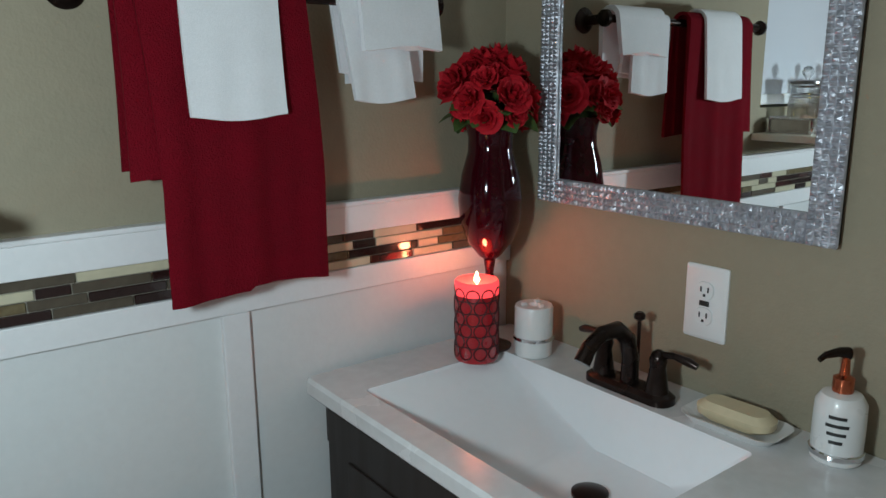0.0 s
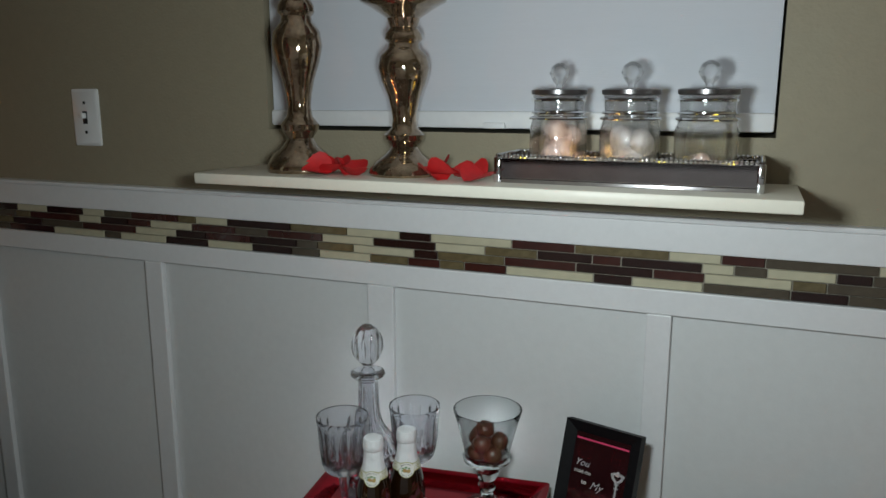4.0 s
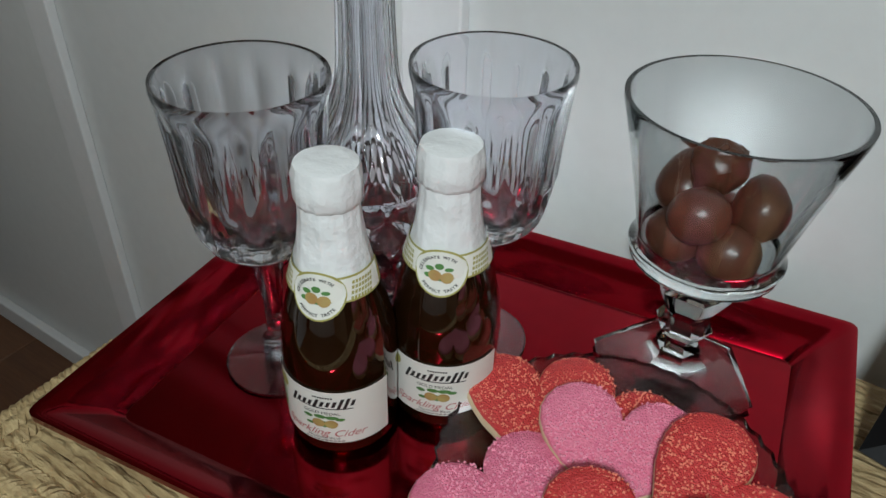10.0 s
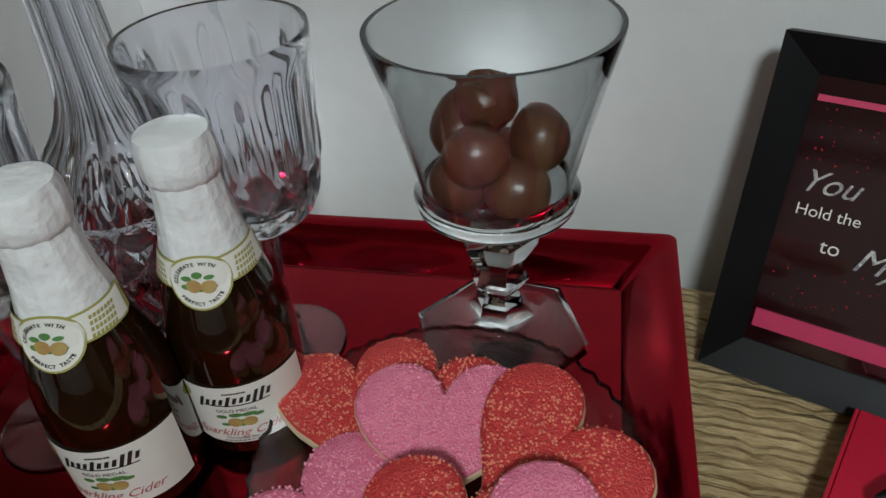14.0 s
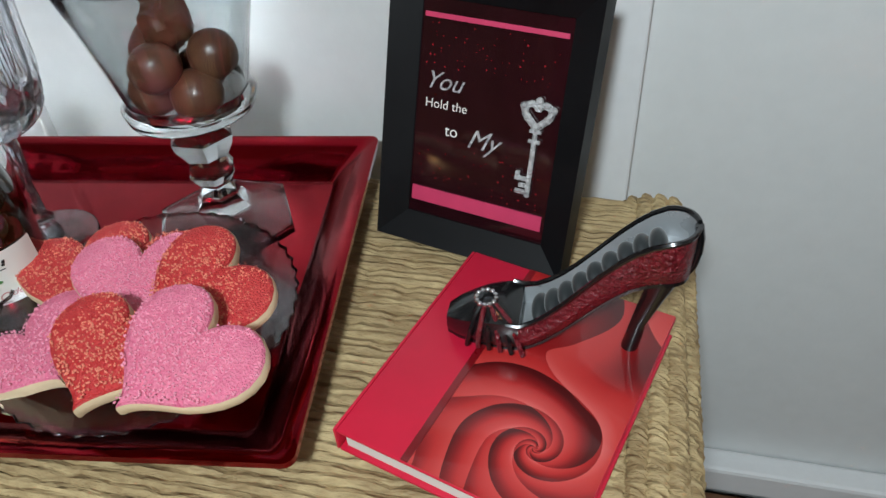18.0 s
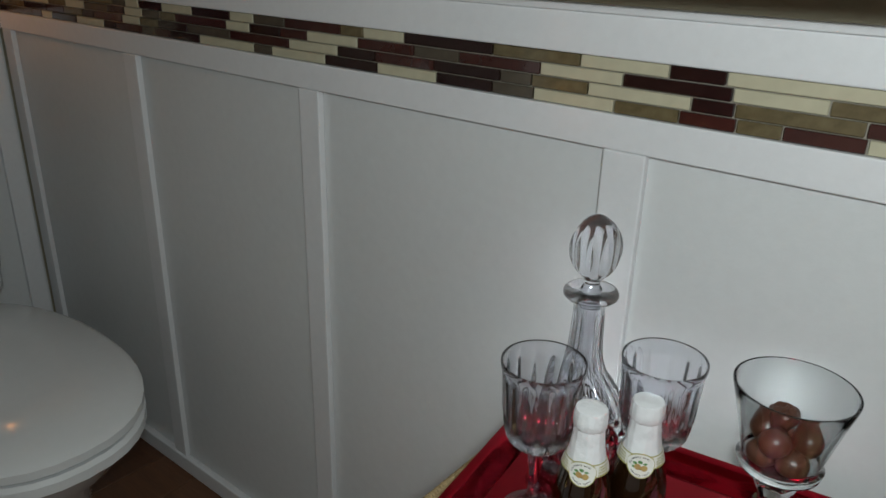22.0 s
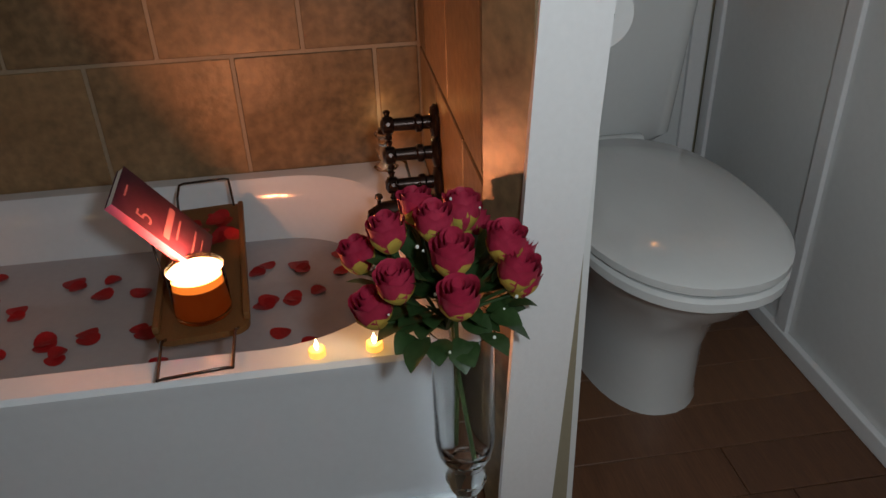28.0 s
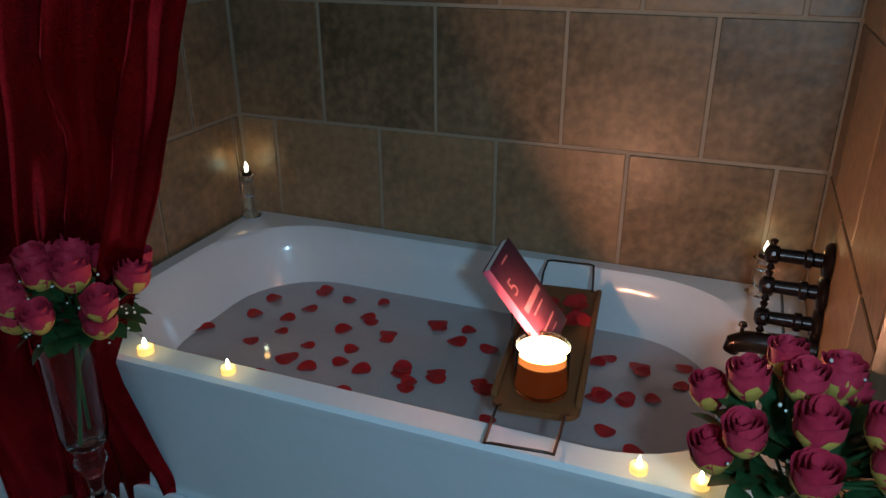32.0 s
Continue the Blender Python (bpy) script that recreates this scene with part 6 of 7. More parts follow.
def rosebud(r, rnd):
    """A half open rose: cupped petals wound round one another, lips turned out."""
    bm = bmesh.new()
    for k in range(4):
        n, scale, tall = (3, 3, 4, 5)[k], (0.32, 0.56, 0.80, 1.0)[k], r * (1.95, 1.96, 1.88, 1.70)[k]
        for i in range(n):
            a0 = 2 * math.pi * (i + 0.4 * k) / n + rnd.uniform(-0.12, 0.12)
            w, rows = math.pi / n * 1.25, []
            h = tall * rnd.uniform(0.93, 1.05)
            for v in (0, 0.2, 0.45, 0.7, 0.88, 1.0):
                body = 0.36 + 0.64 * math.sin(math.pi * min(0.62, 0.06 + 0.75 * v))
                lip = 0.13 * max(0, v - 0.75) / 0.25 * (0.4 + 0.6 * (k == 3))
                row = []
                for u in (-1, -0.6, -0.2, 0.2, 0.6, 1):
                    rr = r * (scale * body + lip * (1 - 0.5 * u * u) + 0.02 * k * u)
                    a = a0 + u * w
                    row.append((rr * math.cos(a), rr * math.sin(a), h * v * (1 - 0.16 * abs(u) ** 2.2 * v) + rnd.uniform(-0.012, 0.012) * r))
                rows.append(row)
            loft(bm, rows, closed=False, cap0=False, cap1=False)
    return bm


def bud_base(r, rnd):
    """The yellow foot of the bloom with an uneven upper edge."""
    ph, rows = rnd.uniform(0, 6.28), []
    for v in (0.0, 0.2, 0.4, 0.6, 0.8, 1.0):
        row = []
        for i in range(20):
            a = 2 * math.pi * i / 20
            vv = v * 0.52 * (1 + 0.22 * math.sin(5 * a + ph) + 0.1 * math.sin(9 * a))
            rr = r * (0.36 + 0.64 * math.sin(math.pi * min(0.62, 0.06 + 0.75 * vv))) * 1.035
            row.append((rr * math.cos(a), rr * math.sin(a), r * 1.70 * vv - 0.0006))
        rows.append(row)
    return loft(bmesh.new(), rows, cap1=False)


for i in range(4):
    ob = part("rose_head", rosebud(0.0245, rnd), ROSEPINK)
    bud_me.append(ob.data)
    bpy.data.objects.remove(ob)
    ob = part("calyx", bud_base(0.0245, rnd), YELLOWBASE)
    base_me.append(ob.data)
    bpy.data.objects.remove(ob)


def rose_vase(m, seed, label, lean, filler, extra):
    r = random.Random(seed)
    v = thing("floor_vase", label, "vase", m, group="glass floor vases")
    part("foot", lathe([(0.050, 0.0), (0.052, 0.003), (0.040, 0.012), (0.018, 0.030), (0.0150, 0.0498)], 40), VGLASS, v, "round spreading foot")
    part("knop", lathe([(0.0150, 0.0502), (0.026, 0.064), (0.030, 0.074), (0.018, 0.090), (0.014, 0.110), (0.0180, 0.1498)], 40), VGLASS, v, "ringed glass stem")
    part("body", lathe([(0.0180, 0.1502), (0.030, 0.172), (0.034, 0.186), (0.028, 0.200), (0.030, 0.216), (0.044, 0.240), (0.048, 0.270), (0.048, 0.440), (0.052, 0.470), (0.050, 0.470), (0.046, 0.440), (0.046, 0.270), (0.040, 0.246), (0.022, 0.226), (0.003, 0.224)], 40), VGLASS, v, "clear straight sided glass body")
    b = thing("rose_bouquet", "bouquet of crimson roses with yellow bases and dark leaves", "flowers", m @ pose(*lean), group="rose bouquets")
    for s in (-1, 1):
        part("stem", tubed([(0.024 * s - lean[0], 0.012 * s - lean[1], -0.250), (-0.6 * lean[0], -0.6 * lean[1], -0.09), (-0.026 * s, 0.01, 0.02)], 0.0038, 8), DARKLEAF, b, "dark green stem")
    k = 0
    for el, n, q in ((75, 1 + extra // 2, 0.092), (44, 5 + extra, 0.104), (8, 7 + extra, 0.118), (-24, 3, 0.104)):
        for i in range(n):
            a, e = 2 * math.pi * (i + r.uniform(-0.2, 0.2)) / n + el, radians(el + r.uniform(-10, 10))
            d = Vector((math.cos(a) * math.cos(e), math.sin(a) * math.cos(e), math.sin(e) + 0.15)).normalized()
            c = Vector((0, 0, 0.045)) + Vector((d.x, d.y, d.z * 0.80)) * q * r.uniform(0.85, 1.1)
            up = (d * 0.24 + Vector((0, 0, 1.0))).normalized()
            h = new("rose_head", bud_me[k % 4])
            sc = r.uniform(0.95, 1.15) + 0.06 * extra
            h.parent, h.matrix_basis = b, aim(c, up) @ Matrix.Diagonal((sc, sc, sc, 1))
            y = new("calyx", base_me[k % 4])
            y.parent, y.matrix_basis = h, pose(0, 0, 0)
            tagged(y, "yellow flower base")
            part("stalk", tubed([(0, 0, -0.02), tuple(c * 0.5 + Vector((0, 0, 0.0))), tuple(c)], 0.0026, 6), DARKLEAF, b, "thin green stalk")
            k += 1
    for i in range(95):
        a, e = r.uniform(0, 6.28), r.uniform(-0.45, 0.9)
        d = Vector((math.cos(a) * math.cos(e), math.sin(a) * math.cos(e), math.sin(e)))
        p0 = Vector((0, 0, 0.025)) + d * r.uniform(0.030, 0.082)
        part("leaf", leaf(bmesh.new(), p0, p0 + (d + Vector((0, 0, r.uniform(-0.3, 0.3)))) * r.uniform(0.040, 0.060), 0.020, r), DARKLEAF, b, "dark green leaf")
    bm = bmesh.new()
    for i in range(filler):
        a, e = r.uniform(0, 6.28), r.uniform(-0.3, 1.0)
        d = Vector((math.cos(a) * math.cos(e), math.sin(a) * math.cos(e), math.sin(e)))
        ball(bm, Vector((0, 0, 0.045)) + d * r.uniform(0.09, 0.13), r.uniform(0.0016, 0.0028), u=6, v=4)
    part("filler_blossoms", bm, BABY, b, "tiny white blossoms")
    return v


rose_vase(pose(-1.035, 0.395, FL) @ Matrix.Diagonal((1, 1, 1.08, 1)), 1, "tall clear glass vase standing by the tub end", (-0.008, -0.022, 0.478), 30, 0)
rose_vase(pose(-1.040, -0.875, FL), 2, "tall clear glass vase standing before the curtain", (-0.022, 0.034, 0.492), 130, 2)

# ---------------------------------------------------------------- bath caddy, jar candle, book
BAMBOO = material("bamboo_board", (0.17, 0.078, 0.026), 0.5, vary=0.25, scale=5, fine=60, stretch=(1, 12, 1))
WIRE = material("dark_wire", (0.10, 0.085, 0.08), 0.25, metal=0.9, vary=0.2)
caddy = thing("bath_caddy", "wooden bath caddy with wire handles across the tub", "bath caddy", pose(-1.48, -0.049, 0, 0, 0, 6.3) @ pose(1.48, 0, 0))
zb = 0.376
part("board", loft(bmesh.new(), [[(x, y, z) for x, y, _ in rounded(-1.535, 0, 0.260, 0.082, 0.03, 0, 6)] for z in (zb, zb + 0.012)]), BAMBOO, caddy, "warm brown wooden board")
for y in (-0.078, 0.078):
    part("side_lip", boxed(-1.77, -1.30, y - 0.006, y + 0.006, zb + 0.0121, zb + 0.028, 0.003), BAMBOO, caddy)
for x0, x1, zz in ((-1.29, -1.115, 0.432), (-1.78, -1.848, 0.432)):
    part("wire_handle", tubed([(x0, -0.062, zb + 0.006), ((x0 * 2 + x1) / 3, -0.060, RIM + 0.012), (x1, -0.056, zz - 0.004), (x1 + 0.003, -0.045, zz), (x1 + 0.003, 0.045, zz), (x1, 0.056, zz - 0.004), ((x0 * 2 + x1) / 3, 0.060, RIM + 0.012), (x0, 0.062, zb + 0.006)], 0.0028, 8), WIRE, caddy, "dark wire handle")
part("book_rest", tubed([(-1.46, -0.07, zb + 0.012), (-1.50, -0.085, zb + 0.11), (-1.62, -0.10, zb + 0.13), (-1.66, -0.07, zb + 0.012)], 0.0026, 8), WIRE, caddy, "wire book rest")
AMBERGLASS = glass("amber_candle_jar", (0.80, 0.55, 0.32), 0.02, 1.2)
# wax emission imitates candlelight shining through the jar
WAX = glowing("self_lit_candle_wax", (1.0, 0.20, 0.03), 0.06, (0.13, 0.038, 0.016))
UPWAX = glowing("lit_wax_wall", (1.0, 0.33, 0.07), 0.95, (0.7, 0.3, 0.12))
LITWAX = glowing("molten_lit_wax", (1.0, 0.66, 0.32), 9.0, (0.8, 0.5, 0.25))
JX, JY, JZ = -1.350, -0.032, zb + 0.0125
jarc = thing("jar_candle", "lit three wick candle in an amber glass jar", "candle", pose(JX, JY, JZ))
part("jar", lathe([(0.046, 0.0), (0.050, 0.003), (0.051, 0.010), (0.051, 0.094), (0.0503, 0.0962), (0.0497, 0.094), (0.0497, 0.010), (0.004, 0.008)], 44), AMBERGLASS, jarc, "brown amber glass")
part("wax", lathe([(0.048, 0.0105), (0.0493, 0.012), (0.0493, 0.0680)], 40, cap1=False), WAX, jarc, "brown red wax with an added glow")
part("lit_wax", lathe([(0.0493, 0.0682), (0.0493, 0.0840)], 40, cap0=False, cap1=False), UPWAX, jarc, "glowing upper wax")
part("molten_wax", lathe([(0.0494, 0.0842), (0.0494, 0.0862), (0.046, 0.0872), (0.004, 0.0868)], 40), LITWAX, jarc, "glowing melted wax")
for k in range(3):
    a = 2 * math.pi * k / 3 + 0.4
    part("wick_flame", flame(None, (0.020 * math.cos(a), 0.020 * math.sin(a), 0.0870), 0.014), FLAME, jarc, "burning flame")
lamp("jar_candle_light", (JX, JY, JZ + 0.113), 4.6, (1.0, 0.34, 0.14), 0.016)
PINKSPINE = material("pink_spine_print", (0.42, 0.10, 0.20), 0.35, vary=0.2, coat=0.3)
MAGENTA = material("plum_paperback_cover", (0.030, 0.006, 0.018), 0.5, second=(0.066, 0.014, 0.036), scale=12, coat=0.1)
b_up = Vector((0.167, -0.550, 0.818)).normalized()
b_side = Vector((-0.975, 0.029, 0.218))
b_side = (b_side - b_up * b_side.dot(b_up)).normalized()
b_out = b_up.cross(b_side)
b_turn = Matrix((b_side, b_out, b_up)).transposed().to_4x4()
bk = thing("paperback_book", "plum coloured paperback propped on the caddy", "book", Matrix.Translation(Vector((-1.398, -0.032, 0.434)) + b_side * 0.054) @ b_turn)
DUSKPRINT = material("dusky_pink_print", (0.22, 0.085, 0.115), 0.5, vary=0.2)
bhw, bhh = 0.054, 0.215
for y in (-0.0083, 0.0083):
    part("cover", boxed(-bhw, bhw, y - 0.0007, y + 0.0007, 0.0, bhh, 0.0005), MAGENTA, bk)
part("page_block", boxed(-bhw + 0.001, bhw - 0.002, -0.0075, 0.0075, 0.002, bhh - 0.002), PAPER, bk, "white page edges", smooth=False)
part("spine", boxed(-bhw - 0.0014, -bhw - 0.0002, -0.009, 0.009, 0.0, bhh, 0.0004), PINKSPINE, bk, "pink spine")
for side in (-1, 1):
    me = flat_text("5", 0.050)
    for v in me.vertices:
        v.co = (-side * (v.co.x - 0.028), side * 0.0093, 0.150 + v.co.y)
    me.materials.append(DUSKPRINT)
    digit = new("lettering", me)
    digit.parent = bk
    tagged(digit, "pale pink title numeral")
    for z, w, h in ((0.198, 0.030, 0.002), (0.100, 0.080, 0.007), (0.078, 0.052, 0.002), (0.040, 0.060, 0.002), (0.022, 0.040, 0.0015)):
        part("title_bar", boxed(-w / 2, w / 2, side * 0.0092 - 0.0002, side * 0.0092 + 0.0002, z - h, z + h), DUSKPRINT, bk, "pink cover print", smooth=False)

# ---------------------------------------------------------------- tealights, votives, taps
TEAPLASTIC = glowing("lit_tealight_wax", (1.0, 0.44, 0.07), 1.05, (0.85, 0.6, 0.2))
TEAFLAME = glowing("tealight_flame", (1.0, 0.80, 0.42), 14.0)
tl = None
for y in (-0.800, -0.600, 0.175, 0.268):
    m = pose(-1.160, y, RIM + 0.0005) @ Matrix.Scale(0.86, 4)
    if tl is None:
        tl = thing("rim_tealight", "lit flameless tealight on the bath rim", "tealight", m, group="bath rim tealights")
        part("cup", lathe([(0.0180, 0.0), (0.0190, 0.001), (0.0188, 0.016), (0.0165, 0.018), (0.004, 0.0165)], 24), TEAPLASTIC, tl, "glowing yellow cup")
        part("flame", lathe([(0.003, 0.0166), (0.0058, 0.024), (0.0042, 0.032), (0.0006, 0.042)], 12), TEAFLAME, tl, "glowing flame tip")
    else:
        copy_thing(tl, m)
    lamp("tealight_light", (-1.160, y, RIM + 0.052), 0.05, AMBER, 0.008)
for x, y, top in ((-1.890, 0.345, 0.535), (-1.885, -1.052, 0.570)):
    vt = thing("votive_stand", "clear glass candlestick with a lit tealight", "candle holder", pose(x, y, RIM + 0.0008), group="corner candlesticks")
    h = top - RIM - 0.04
    part("stick", lathe([(0.026, 0.0), (0.027, 0.003), (0.016, 0.010), (0.010, 0.020), (0.018, 0.035), (0.020, 0.048), (0.012, 0.060), (0.013, h * 0.8), (0.021, h), (0.018, h), (0.010, h * 0.85)], 24, lambda a, z: 1.12 + 0.06 * math.cos(8 * a)), VGLASS, vt, "ribbed glass stick")
    part("cup", lathe([(0.014, h + 0.0005), (0.0145, h + 0.012), (0.006, h + 0.013)], 16), BRONZE, vt, "dark cup")
    part("flame", lathe([(0.003, h + 0.0132), (0.0055, h + 0.022), (0.0040, h + 0.030), (0.0006, h + 0.040)], 12), TEAFLAME, vt, "glowing flame tip")
    lamp("votive_light", (x, y, RIM + h + 0.055), 0.035, (1.0, 0.42, 0.10), 0.008)
taps = thing("bath_tap", "dark bronze bath tap set on the tiled wall", "tap", pose(-1.63, TYE - 0.002, 0.545))
for dx, dz in ((-0.012, 0.062), (0.0, 0.0), (0.014, -0.062)):
    v = part("valve_body", tubed([(dx, -0.010, dz), (dx, -0.030, dz), (dx, -0.034, dz), (dx, -0.044, dz), (dx, -0.048, dz), (dx, -0.090, dz), (dx, -0.094, dz), (dx, -0.112, dz), (dx, -0.118, dz)], [0.015, 0.014, 0.019, 0.019, 0.014, 0.013, 0.018, 0.018, 0.008], 18), BRONZE, taps, "ridged bronze valve")
    part("rosette", tubed([(dx, 0, dz), (dx, -0.006, dz), (dx, -0.013, dz), (dx, -0.016, dz)], [0.036, 0.037, 0.030, 0.016], 24), BRONZE, v, "round wall plate")
    for k in range(4):
        q = math.pi / 2 * k + 0.4
        part("handle_arm", tubed([(dx, -0.103, dz), (dx + 0.020 * math.cos(q), -0.103, dz + 0.020 * math.sin(q)), (dx + 0.027 * math.cos(q), -0.103, dz + 0.027 * math.sin(q)), (dx + 0.031 * math.cos(q), -0.103, dz + 0.031 * math.sin(q))], [0.0055, 0.0050, 0.0085, 0.0040], 10), BRONZE, v, "cross handle arm")
spout = thing("bath_spout", "dark bronze tub spout over the water", "spout", pose(-1.60, TYE - 0.002, 0.434))
part("spout_body", tubed([(0, 0, 0), (0, -0.012, 0), (0, -0.016, 0), (0, -0.080, -0.001), (0, -0.125, -0.004), (0, -0.146, -0.014), (0, -0.150, -0.030)], [0.034, 0.034, 0.025, 0.023, 0.022, 0.020, 0.016], 20), BRONZE, spout)
part("diverter", tubed([(0, -0.135, 0.014), (0, -0.135, 0.026), (0, -0.135, 0.030), (0, -0.135, 0.037)], [0.004, 0.004, 0.009, 0.007], 12), BRONZE, spout)

# ---------------------------------------------------------------- petals on the water
FLOATRED = material("floating_petal_red", (0.25, 0.004, 0.008), 0.5, second=(0.42, 0.012, 0.016), scale=50, fine=150, per_object=0.4)
rnd = random.Random(17)
fp = [solid("floating_petal", petal(0.0195, rnd, 0.30), FLOATRED, "red rose petal floating on the bath water", "petal", pose(0, 0, -6), group="floating petals") for _ in range(5)]
known = [(-1.676, -0.742), (-1.691, -0.577), (-1.770, -0.754), (-1.630, -0.488), (-1.705, -0.382), (-1.548, -0.747), (-1.481, -0.791), (-1.498, -0.933), (-1.438, -0.664), (-1.473, -0.537), (-1.506, -0.394), (-1.512, -0.312), (-1.510, -0.209), (-1.432, -0.353), (-1.716, 0.041), (-1.705, 0.114), (-1.549, 0.044), (-1.572, 0.105), (-1.586, 0.160), (-1.439, 0.084)]
spots = list(known)
for x, y in known[:19]:
    if rnd.random() < 0.75:
        spots.append((x + rnd.choice((-1, 1)) * rnd.uniform(0.014, 0.026), y + rnd.uniform(-0.022, 0.022)))
while len(spots) < 62:
    x, y = rnd.uniform(-1.81, -1.26), rnd.uniform(-0.90, 0.25)
    if all((x - a) ** 2 + (y - b) ** 2 > 0.0035 for a, b in spots) and not (abs(y + 0.035) < 0.10):
        spots.append((x, y))
for i, (x, y) in enumerate(spots):
    m = pose(x, y, 0.2562 + 0.0004 * (i % 5), rnd.uniform(-3, 3), rnd.uniform(-3, 3), rnd.uniform(0, 360))
    if i < 5:
        fp[i].matrix_basis = m
    else:
        s = rnd.uniform(0.8, 1.2)
        copy_thing(fp[i % 5], m @ Matrix.Scale(s, 4))
for i in range(22):
    a = rnd.uniform(0, 6.28)
    q = rnd.uniform(0.01, 0.095)
    ob = copy_thing(fp[i % 5], pose(-1.63 + q * math.cos(a), -0.065 + 0.7 * q * math.sin(a), zb + 0.016 + 0.004 * (i // 5), rnd.uniform(-20, 20), rnd.uniform(-20, 20), rnd.uniform(0, 360)))
    tagged(ob, "red rose petal heaped on the caddy", group="caddy petals")
for i, (x, y) in enumerate(((-1.00, -0.20), (-0.98, 0.02), (-1.03, -0.44), (-0.99, 0.16), (-1.04, -0.34))):
    ob = copy_thing(fp[i], pose(x, y, FL + 0.0035, 0, 0, 70 * i))
    tagged(ob, "red rose petal lying on the floor", group="floor petals")

# ---------------------------------------------------------------- toilet tank things
TK = FL + 0.843
HEARTRED = material("dark_red_satin_box", (0.095, 0.001, 0.008), 0.45, vary=0.15, scale=20, sheen=0.2)
hb = thing("gift_box", "dark red rounded satin gift box standing on the tank", "gift box", pose(-1.915, 0.782, TK + 0.150, 0, -8, 0))


def heart_up(s, x, inset=0.0):
    return [(x, -a, b) for a, b, _ in heart_ring(s, 0, 44, inset)]


def egg_up(x, inset=0.0):
    k, ring = 1 - inset, []
    for i in range(44):
        t = 2 * math.pi * i / 44
        ring.append((x, -0.128 * k * math.sin(t) * (1 + 0.16 * math.cos(t)), 0.150 * k * math.cos(t)))
    return ring


part("box", loft(bmesh.new(), [egg_up(-0.025, 0.02), egg_up(0.012, 0.02)]), HEARTRED, hb)
part("lid", loft(bmesh.new(), [egg_up(0.0125), egg_up(0.030), egg_up(0.036, 0.05), egg_up(0.041, 0.30)]), HEARTRED, hb)
part("medallion", ball(bmesh.new(), (0.044, 0.010, 0.030), 0.014, 0.4, 1, 1), CHROME, hb, "silver medallion")
PLUSH = material("cream_plush", (0.60, 0.53, 0.42), 0.95, vary=0.15, scale=40, bump=1.0, bump_scale=300)
bm = bmesh.new()
ball(bm, (0, 0, 0.045), 0.040, 1, 1, 1.1)
ball(bm, (0.018, -0.035, 0.020), 0.026, 1.3, 0.9, 0.8)
ball(bm, (0.018, 0.040, 0.020), 0.026, 1.3, 0.9, 0.8)
ball(bm, (0.028, -0.038, 0.052), 0.020, 1, 0.8, 1.2)
ball(bm, (0.028, 0.040, 0.050), 0.020, 1, 0.8, 1.2)
ball(bm, (0.008, 0, 0.105), 0.034, 1, 1.1, 0.95)
ball(bm, (0.036, 0, 0.098), 0.016, 1, 1.2, 0.8)
plain = len(bm.faces)
ball(bm, (0.004, 0.002, 0.130), 0.034, 1, 1.05, 0.62)
loft(bm, [[(0.044 + x, 0.036 + y, 0.046 + z) for x, y, z in heart_up(0.046, dx, ins)] for dx, ins in ((0.0, 0.2), (0.006, 0.0), (0.014, 0.0), (0.020, 0.25))])
for i, f in enumerate(bm.faces):
    f.material_index = 0 if i < plain else 1
toy = solid("plush_toy", bm, PLUSH, "cream plush toy with a red cap on the tank", "plush toy", pose(-1.885, 0.970, TK + 0.002, 0, 0, -12) @ Matrix.Diagonal((1.3, 1.45, 1.28, 1)))
toy.data.materials.append(HEARTRED)
vs = thing("tank_candle", "lit amber candle in a stemmed glass holder", "candle", pose(-1.975, 1.015, TK + 0.0005) @ Matrix.Diagonal((1, 1, 1.14, 1)))
part("glass_stem", lathe([(0.032, 0.0), (0.033, 0.003), (0.012, 0.012), (0.007, 0.030), (0.010, 0.060), (0.006, 0.100), (0.012, 0.140), (0.006, 0.170), (0.020, 0.190), (0.038, 0.205), (0.043, 0.225), (0.041, 0.270), (0.039, 0.270), (0.040, 0.228), (0.034, 0.210), (0.004, 0.200)], 32), CLEAR, vs, "stemmed glass")
part("candle_wax", lathe([(0.026, 0.206), (0.029, 0.210), (0.030, 0.262), (0.027, 0.266), (0.004, 0.264)], 28), glowing("lit_amber_wax", (1.0, 0.33, 0.05), 1.5, (0.8, 0.4, 0.15)), vs, "glowing amber candle")
lamp("tank_candle_light", (-1.975, 1.015, TK + 0.345), 0.40, WARM, 0.012)
TISSUE = material("tissue_paper", (0.74, 0.74, 0.74), 0.9, vary=0.03, bump=0.3)
tp = thing("toilet_roll", "white toilet paper roll on the partition holder", "toilet roll", pose(-1.34, 0.660, 0.885))
part("roll", tubed([(-0.050, 0, 0), (0.050, 0, 0)], 0.052, 36), TISSUE, tp)
part("core_end", tubed([(0.0501, 0, 0), (0.054, 0, 0)], 0.020, 20), BRONZE, tp, "dark roll core")
tph = thing("roll_holder", "dark bronze toilet roll holder on the partition", "roll holder", pose(-1.34, 0.598, 0.885))
part("post", tubed([(0.068, 0.001, 0), (0.068, 0.067, 0)], 0.009, 12), BRONZE, tph)
part("bar", tubed([(0.070, 0.067, 0), (0.055, 0.067, 0)], 0.008, 12), BRONZE, tph)

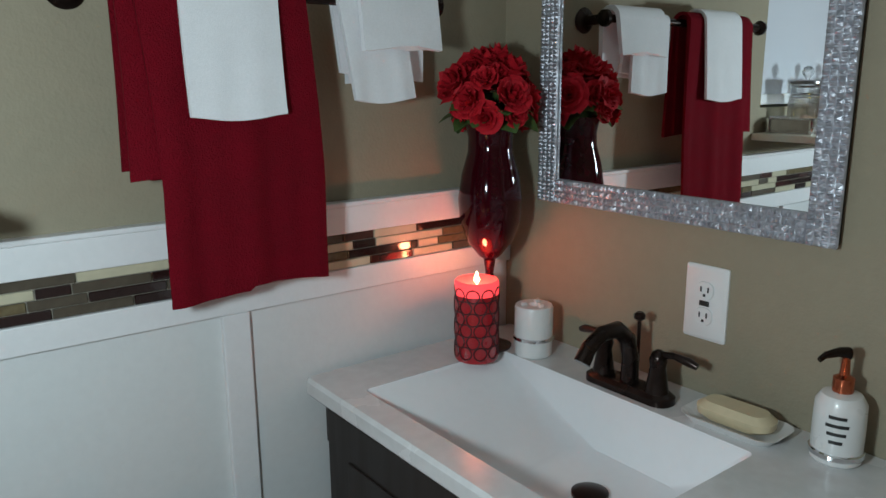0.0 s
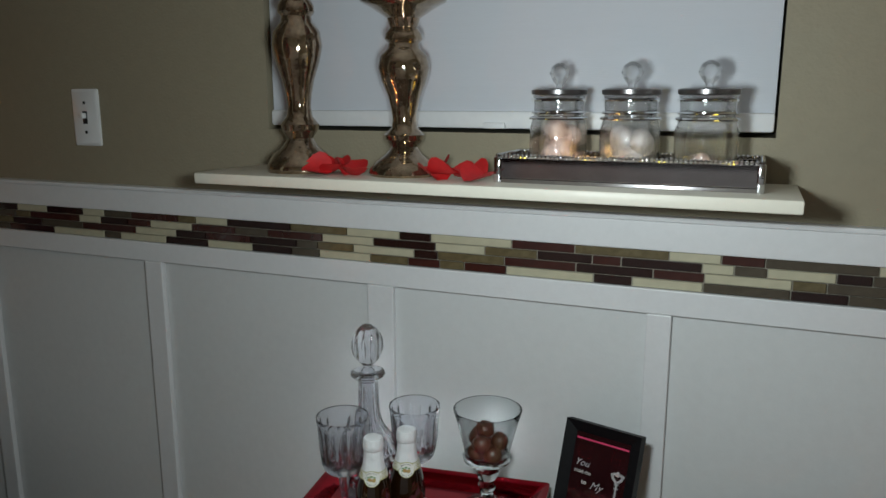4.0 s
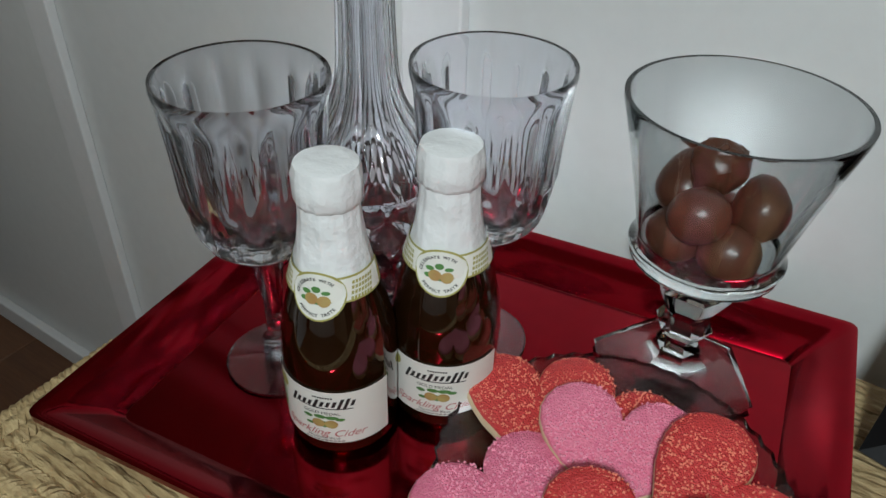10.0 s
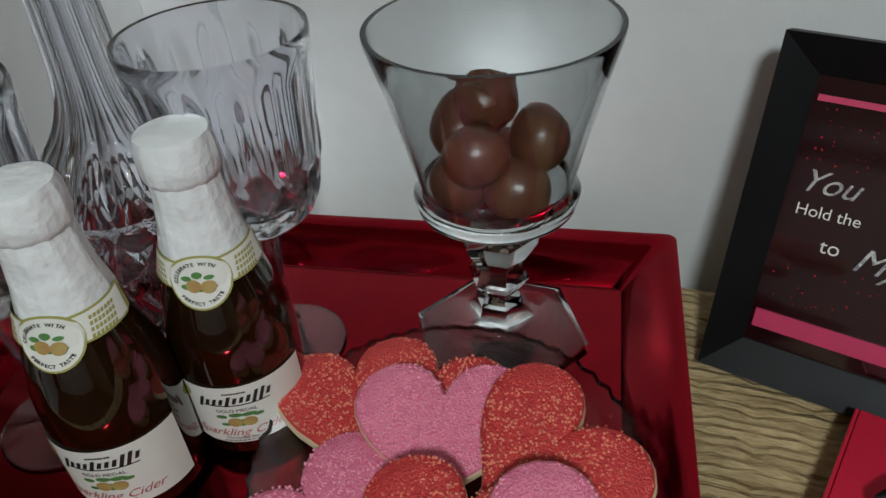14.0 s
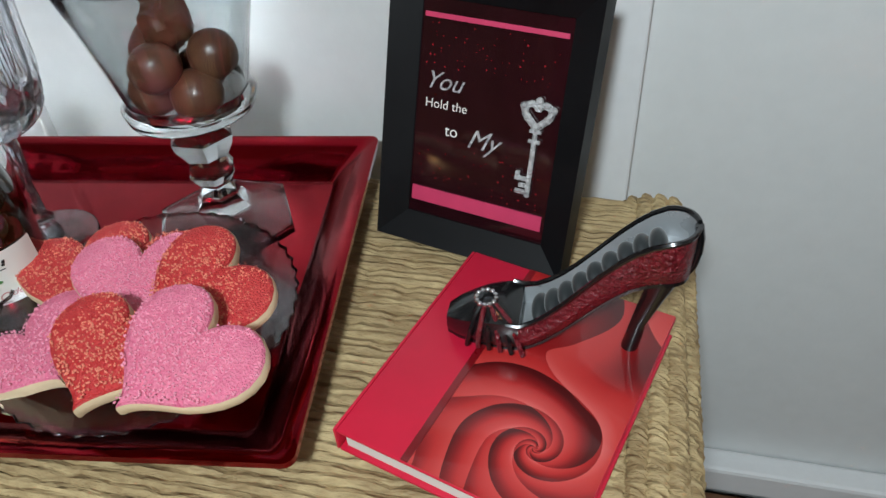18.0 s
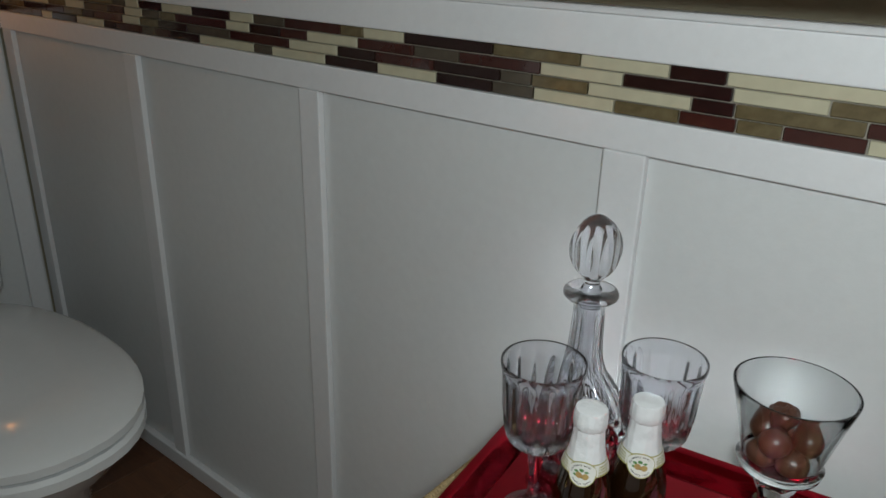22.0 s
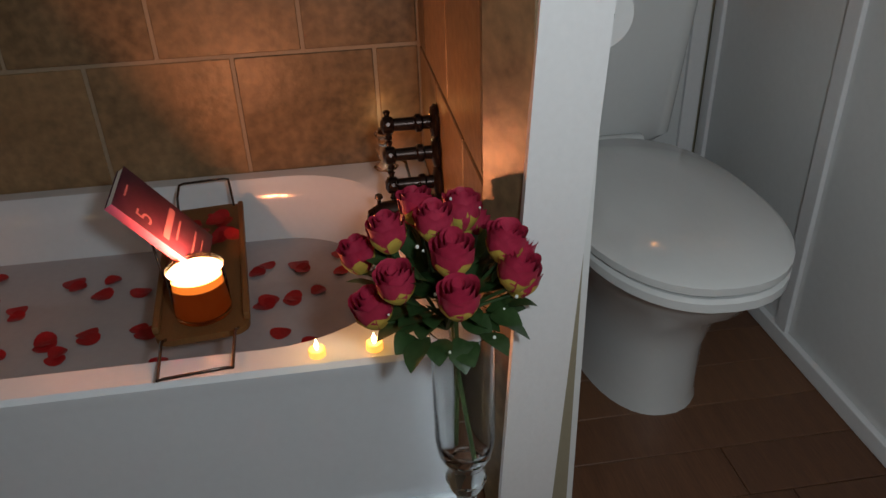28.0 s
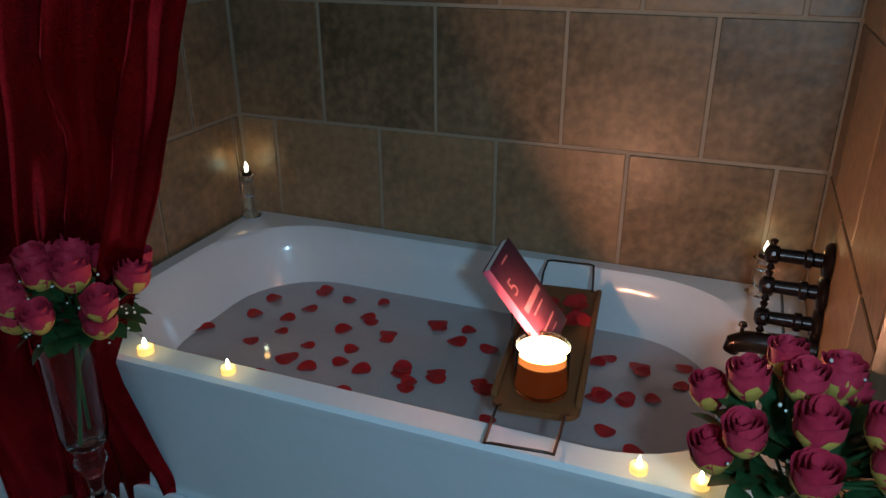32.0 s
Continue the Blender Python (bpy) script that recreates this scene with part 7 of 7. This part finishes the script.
# ---------------------------------------------------------------- wall cubes and tile wall frame
cube = thing("cube_shelf", "dark espresso open cube shelf on the beige wall", "wall shelf", pose(XW + 0.001, 0, 0))
for y0, y1, z0, z1 in ((0.960, 1.252, 1.487, 1.509), (0.960, 1.252, 1.74, 1.762), (0.960, 0.982, 1.5092, 1.7398), (1.230, 1.252, 1.5092, 1.7398), (0.66, 0.9598, 1.600, 1.622)):
    part("shelf_board", boxed(0.0, 0.095, y0, y1, z0, z1, 0.001), ESPRESSO, cube, smooth=False)
pot = thing("white_pot", "small white ceramic pot on the cube shelf", "pot", pose(XW + 0.055, 1.165, 1.5095))
part("pot_body", lathe([(0.036, 0), (0.040, 0.003), (0.043, 0.085), (0.040, 0.085), (0.036, 0.010)], 30), CERAMIC, pot)
wf = thing("tile_wall_frame", "dark brown frame with glossy panes on the tiled wall", "frame", pose(TX + 0.002, 0.112, 1.345))
GLOSSPANE = material("glossy_dark_pane", (0.05, 0.035, 0.035), 0.06, metal=0.6, vary=0.4, scale=10, coat=1.0)
for y0, y1, z0, z1 in ((-0.195, 0.195, 0.0, 0.028), (-0.195, 0.195, 0.272, 0.30), (-0.195, -0.155, 0.0282, 0.2718), (0.155, 0.195, 0.0282, 0.2718)):
    part("frame_rail", boxed(0.0, 0.030, y0, y1, z0, z1, 0.004), ESPRESSO, wf)
part("pane", boxed(0.002, 0.010, -0.1548, 0.1548, 0.0284, 0.2716), GLOSSPANE, wf, "glossy dark pane", smooth=False)
for y in (-0.125, -0.035, 0.045, 0.118):
    part("bottle_shape", lathe([(0.020, 0.0285), (0.022, 0.031), (0.022, 0.10), (0.010, 0.12), (0.010, 0.14)], 20, centre=(0.032, y)), CHROME if abs(y) > 0.1 else GLOSSPANE, wf, "shiny bottle shape")

# ---------------------------------------------------------------- pieces: wall tiles, mosaic, planks


def piece_mesh(name, w, h, d, mat, bevel=0.0015):
    bm = boxed(-w / 2, w / 2, -d / 2, d / 2, -h / 2, h / 2, bevel, 1)
    bmesh.ops.recalc_face_normals(bm, faces=bm.faces)
    me = bpy.data.meshes.new(name)
    bm.to_mesh(me)
    bm.free()
    me.materials.append(mat)
    return me


def piece(name, me, parent, m):
    ob = new(name, me)
    ob.parent = parent
    ob.matrix_basis = m
    return ob


TW, TH, GAP = 0.330, 0.322, 0.009
tile_me = {}


def tile_run(parent, length, rows_z, offsets, place):
    """Lays courses of tiles along a run; place(s, z) gives the pose of a tile's middle."""
    for (z0, z1), off in zip(rows_z, offsets):
        s = off - TW
        while s < length:
            a, b = max(s, 0), min(s + TW, length)
            if b - a > 0.02:
                key = (round(b - a - GAP, 3), round(z1 - z0 - GAP, 3))
                if key not in tile_me:
                    tile_me[key] = piece_mesh("wall_tile", key[0], key[1], 0.007, TILE, 0.002)
                piece("wall_tile", tile_me[key], parent, place((a + b) / 2, (z0 + z1) / 2) @ pose(0, random.uniform(-0.0008, 0.0008), 0, random.uniform(-0.15, 0.15), 0, random.uniform(-0.15, 0.15)))
            s += TW


courses = [(0.371 + TH * i, min(0.371 + TH * (i + 1), 2.36)) for i in range(6)]
back_tiles = tagged(new("tiled_wall_back"), "brown slate-look tiles in running bond behind the bath", "tiled wall", kind="structure")
L = TYE - TYW
odd, even = (TYE - 0.010) % TW, (TYE - 0.010 + TW / 2) % TW
tile_run(back_tiles, L, courses, [odd if i % 2 == 0 else even for i in range(6)], lambda s, z: pose(TX - 0.004, TYE - s, z, 0, 0, 90))
head_tiles = tagged(new("tiled_wall_head"), "brown slate-look tiles on the tap end wall", "tiled wall", kind="structure")
tile_run(head_tiles, -1.144 - TX, courses, [0.12 if i % 2 else 0.285 for i in range(6)], lambda s, z: pose(TX + s, TYE + 0.004, z))
foot_tiles = tagged(new("tiled_wall_foot"), "brown slate-look tiles on the foot end wall", "tiled wall", kind="structure")
tile_run(foot_tiles, 0.82, courses, [0.2 if i % 2 else 0.035 for i in range(6)], lambda s, z: pose(TX + s, TYW - 0.004, z))

mos_me = {}
rng = random.Random(7)


def mosaic(parent, length, z0, rows, place):
    for r in range(rows):
        s, last = -rng.uniform(0, 0.05), None
        while s < length:
            w = rng.choice((0.045, 0.060, 0.075, 0.090, 0.105, 0.120, 0.145))
            k = rng.choice([i for i in range(7) if MOSAIC[i] is not last])
            last = MOSAIC[k]
            a, b = max(s, 0), min(s + w, length)
            if b - a > 0.006:
                key = (round(b - a - 0.0018, 3), k)
                if key not in mos_me:
                    mos_me[key] = piece_mesh("mosaic_tile", key[0], 0.0134, 0.006, MOSAIC[k], 0.0008)
                piece("mosaic_tile", mos_me[key], parent, place((a + b) / 2, z0 + 0.015 * (r + 0.5)))
            s += w


mosaic(wains, XE - XW - 0.06, Z_RAIL1, 4, lambda s, z: pose(XW + 0.02 + s, 1.2475, z))
mosaic(wains_w, 0.64, Z_RAIL1, 4, lambda s, z: pose(XW + 0.0145, Y0 + s, z, 0, 0, 90))
mosaic(part_wall, 0.096, 1.030, 4, lambda s, z: pose(PX + 0.0095, 0.501 + s, z, 0, 0, 90))

planks = tagged(new("floor"), "reddish brown wood plank floor", "floor", kind="structure")
plank_me = {}
x = XW
while x < XE:
    w, y = min(0.125, XE - x), YS - rng.uniform(0, 0.9)
    while y < YN:
        a, b = max(y, YS), min(y + 0.95, YN)
        if b - a > 0.03 and w > 0.02:
            key = (round(w - 0.002, 3), round(b - a - 0.002, 3))
            if key not in plank_me:
                bm = boxed(-key[0] / 2, key[0] / 2, -key[1] / 2, key[1] / 2, -0.010, 0, 0.0015, 1)
                me = bpy.data.meshes.new("plank")
                bm.to_mesh(me)
                bm.free()
                me.materials.append(FLOORWOOD)
                plank_me[key] = me
            piece("plank", plank_me[key], planks, pose(x + w / 2, (a + b) / 2, FL))
        y += 0.95
    x += 0.125
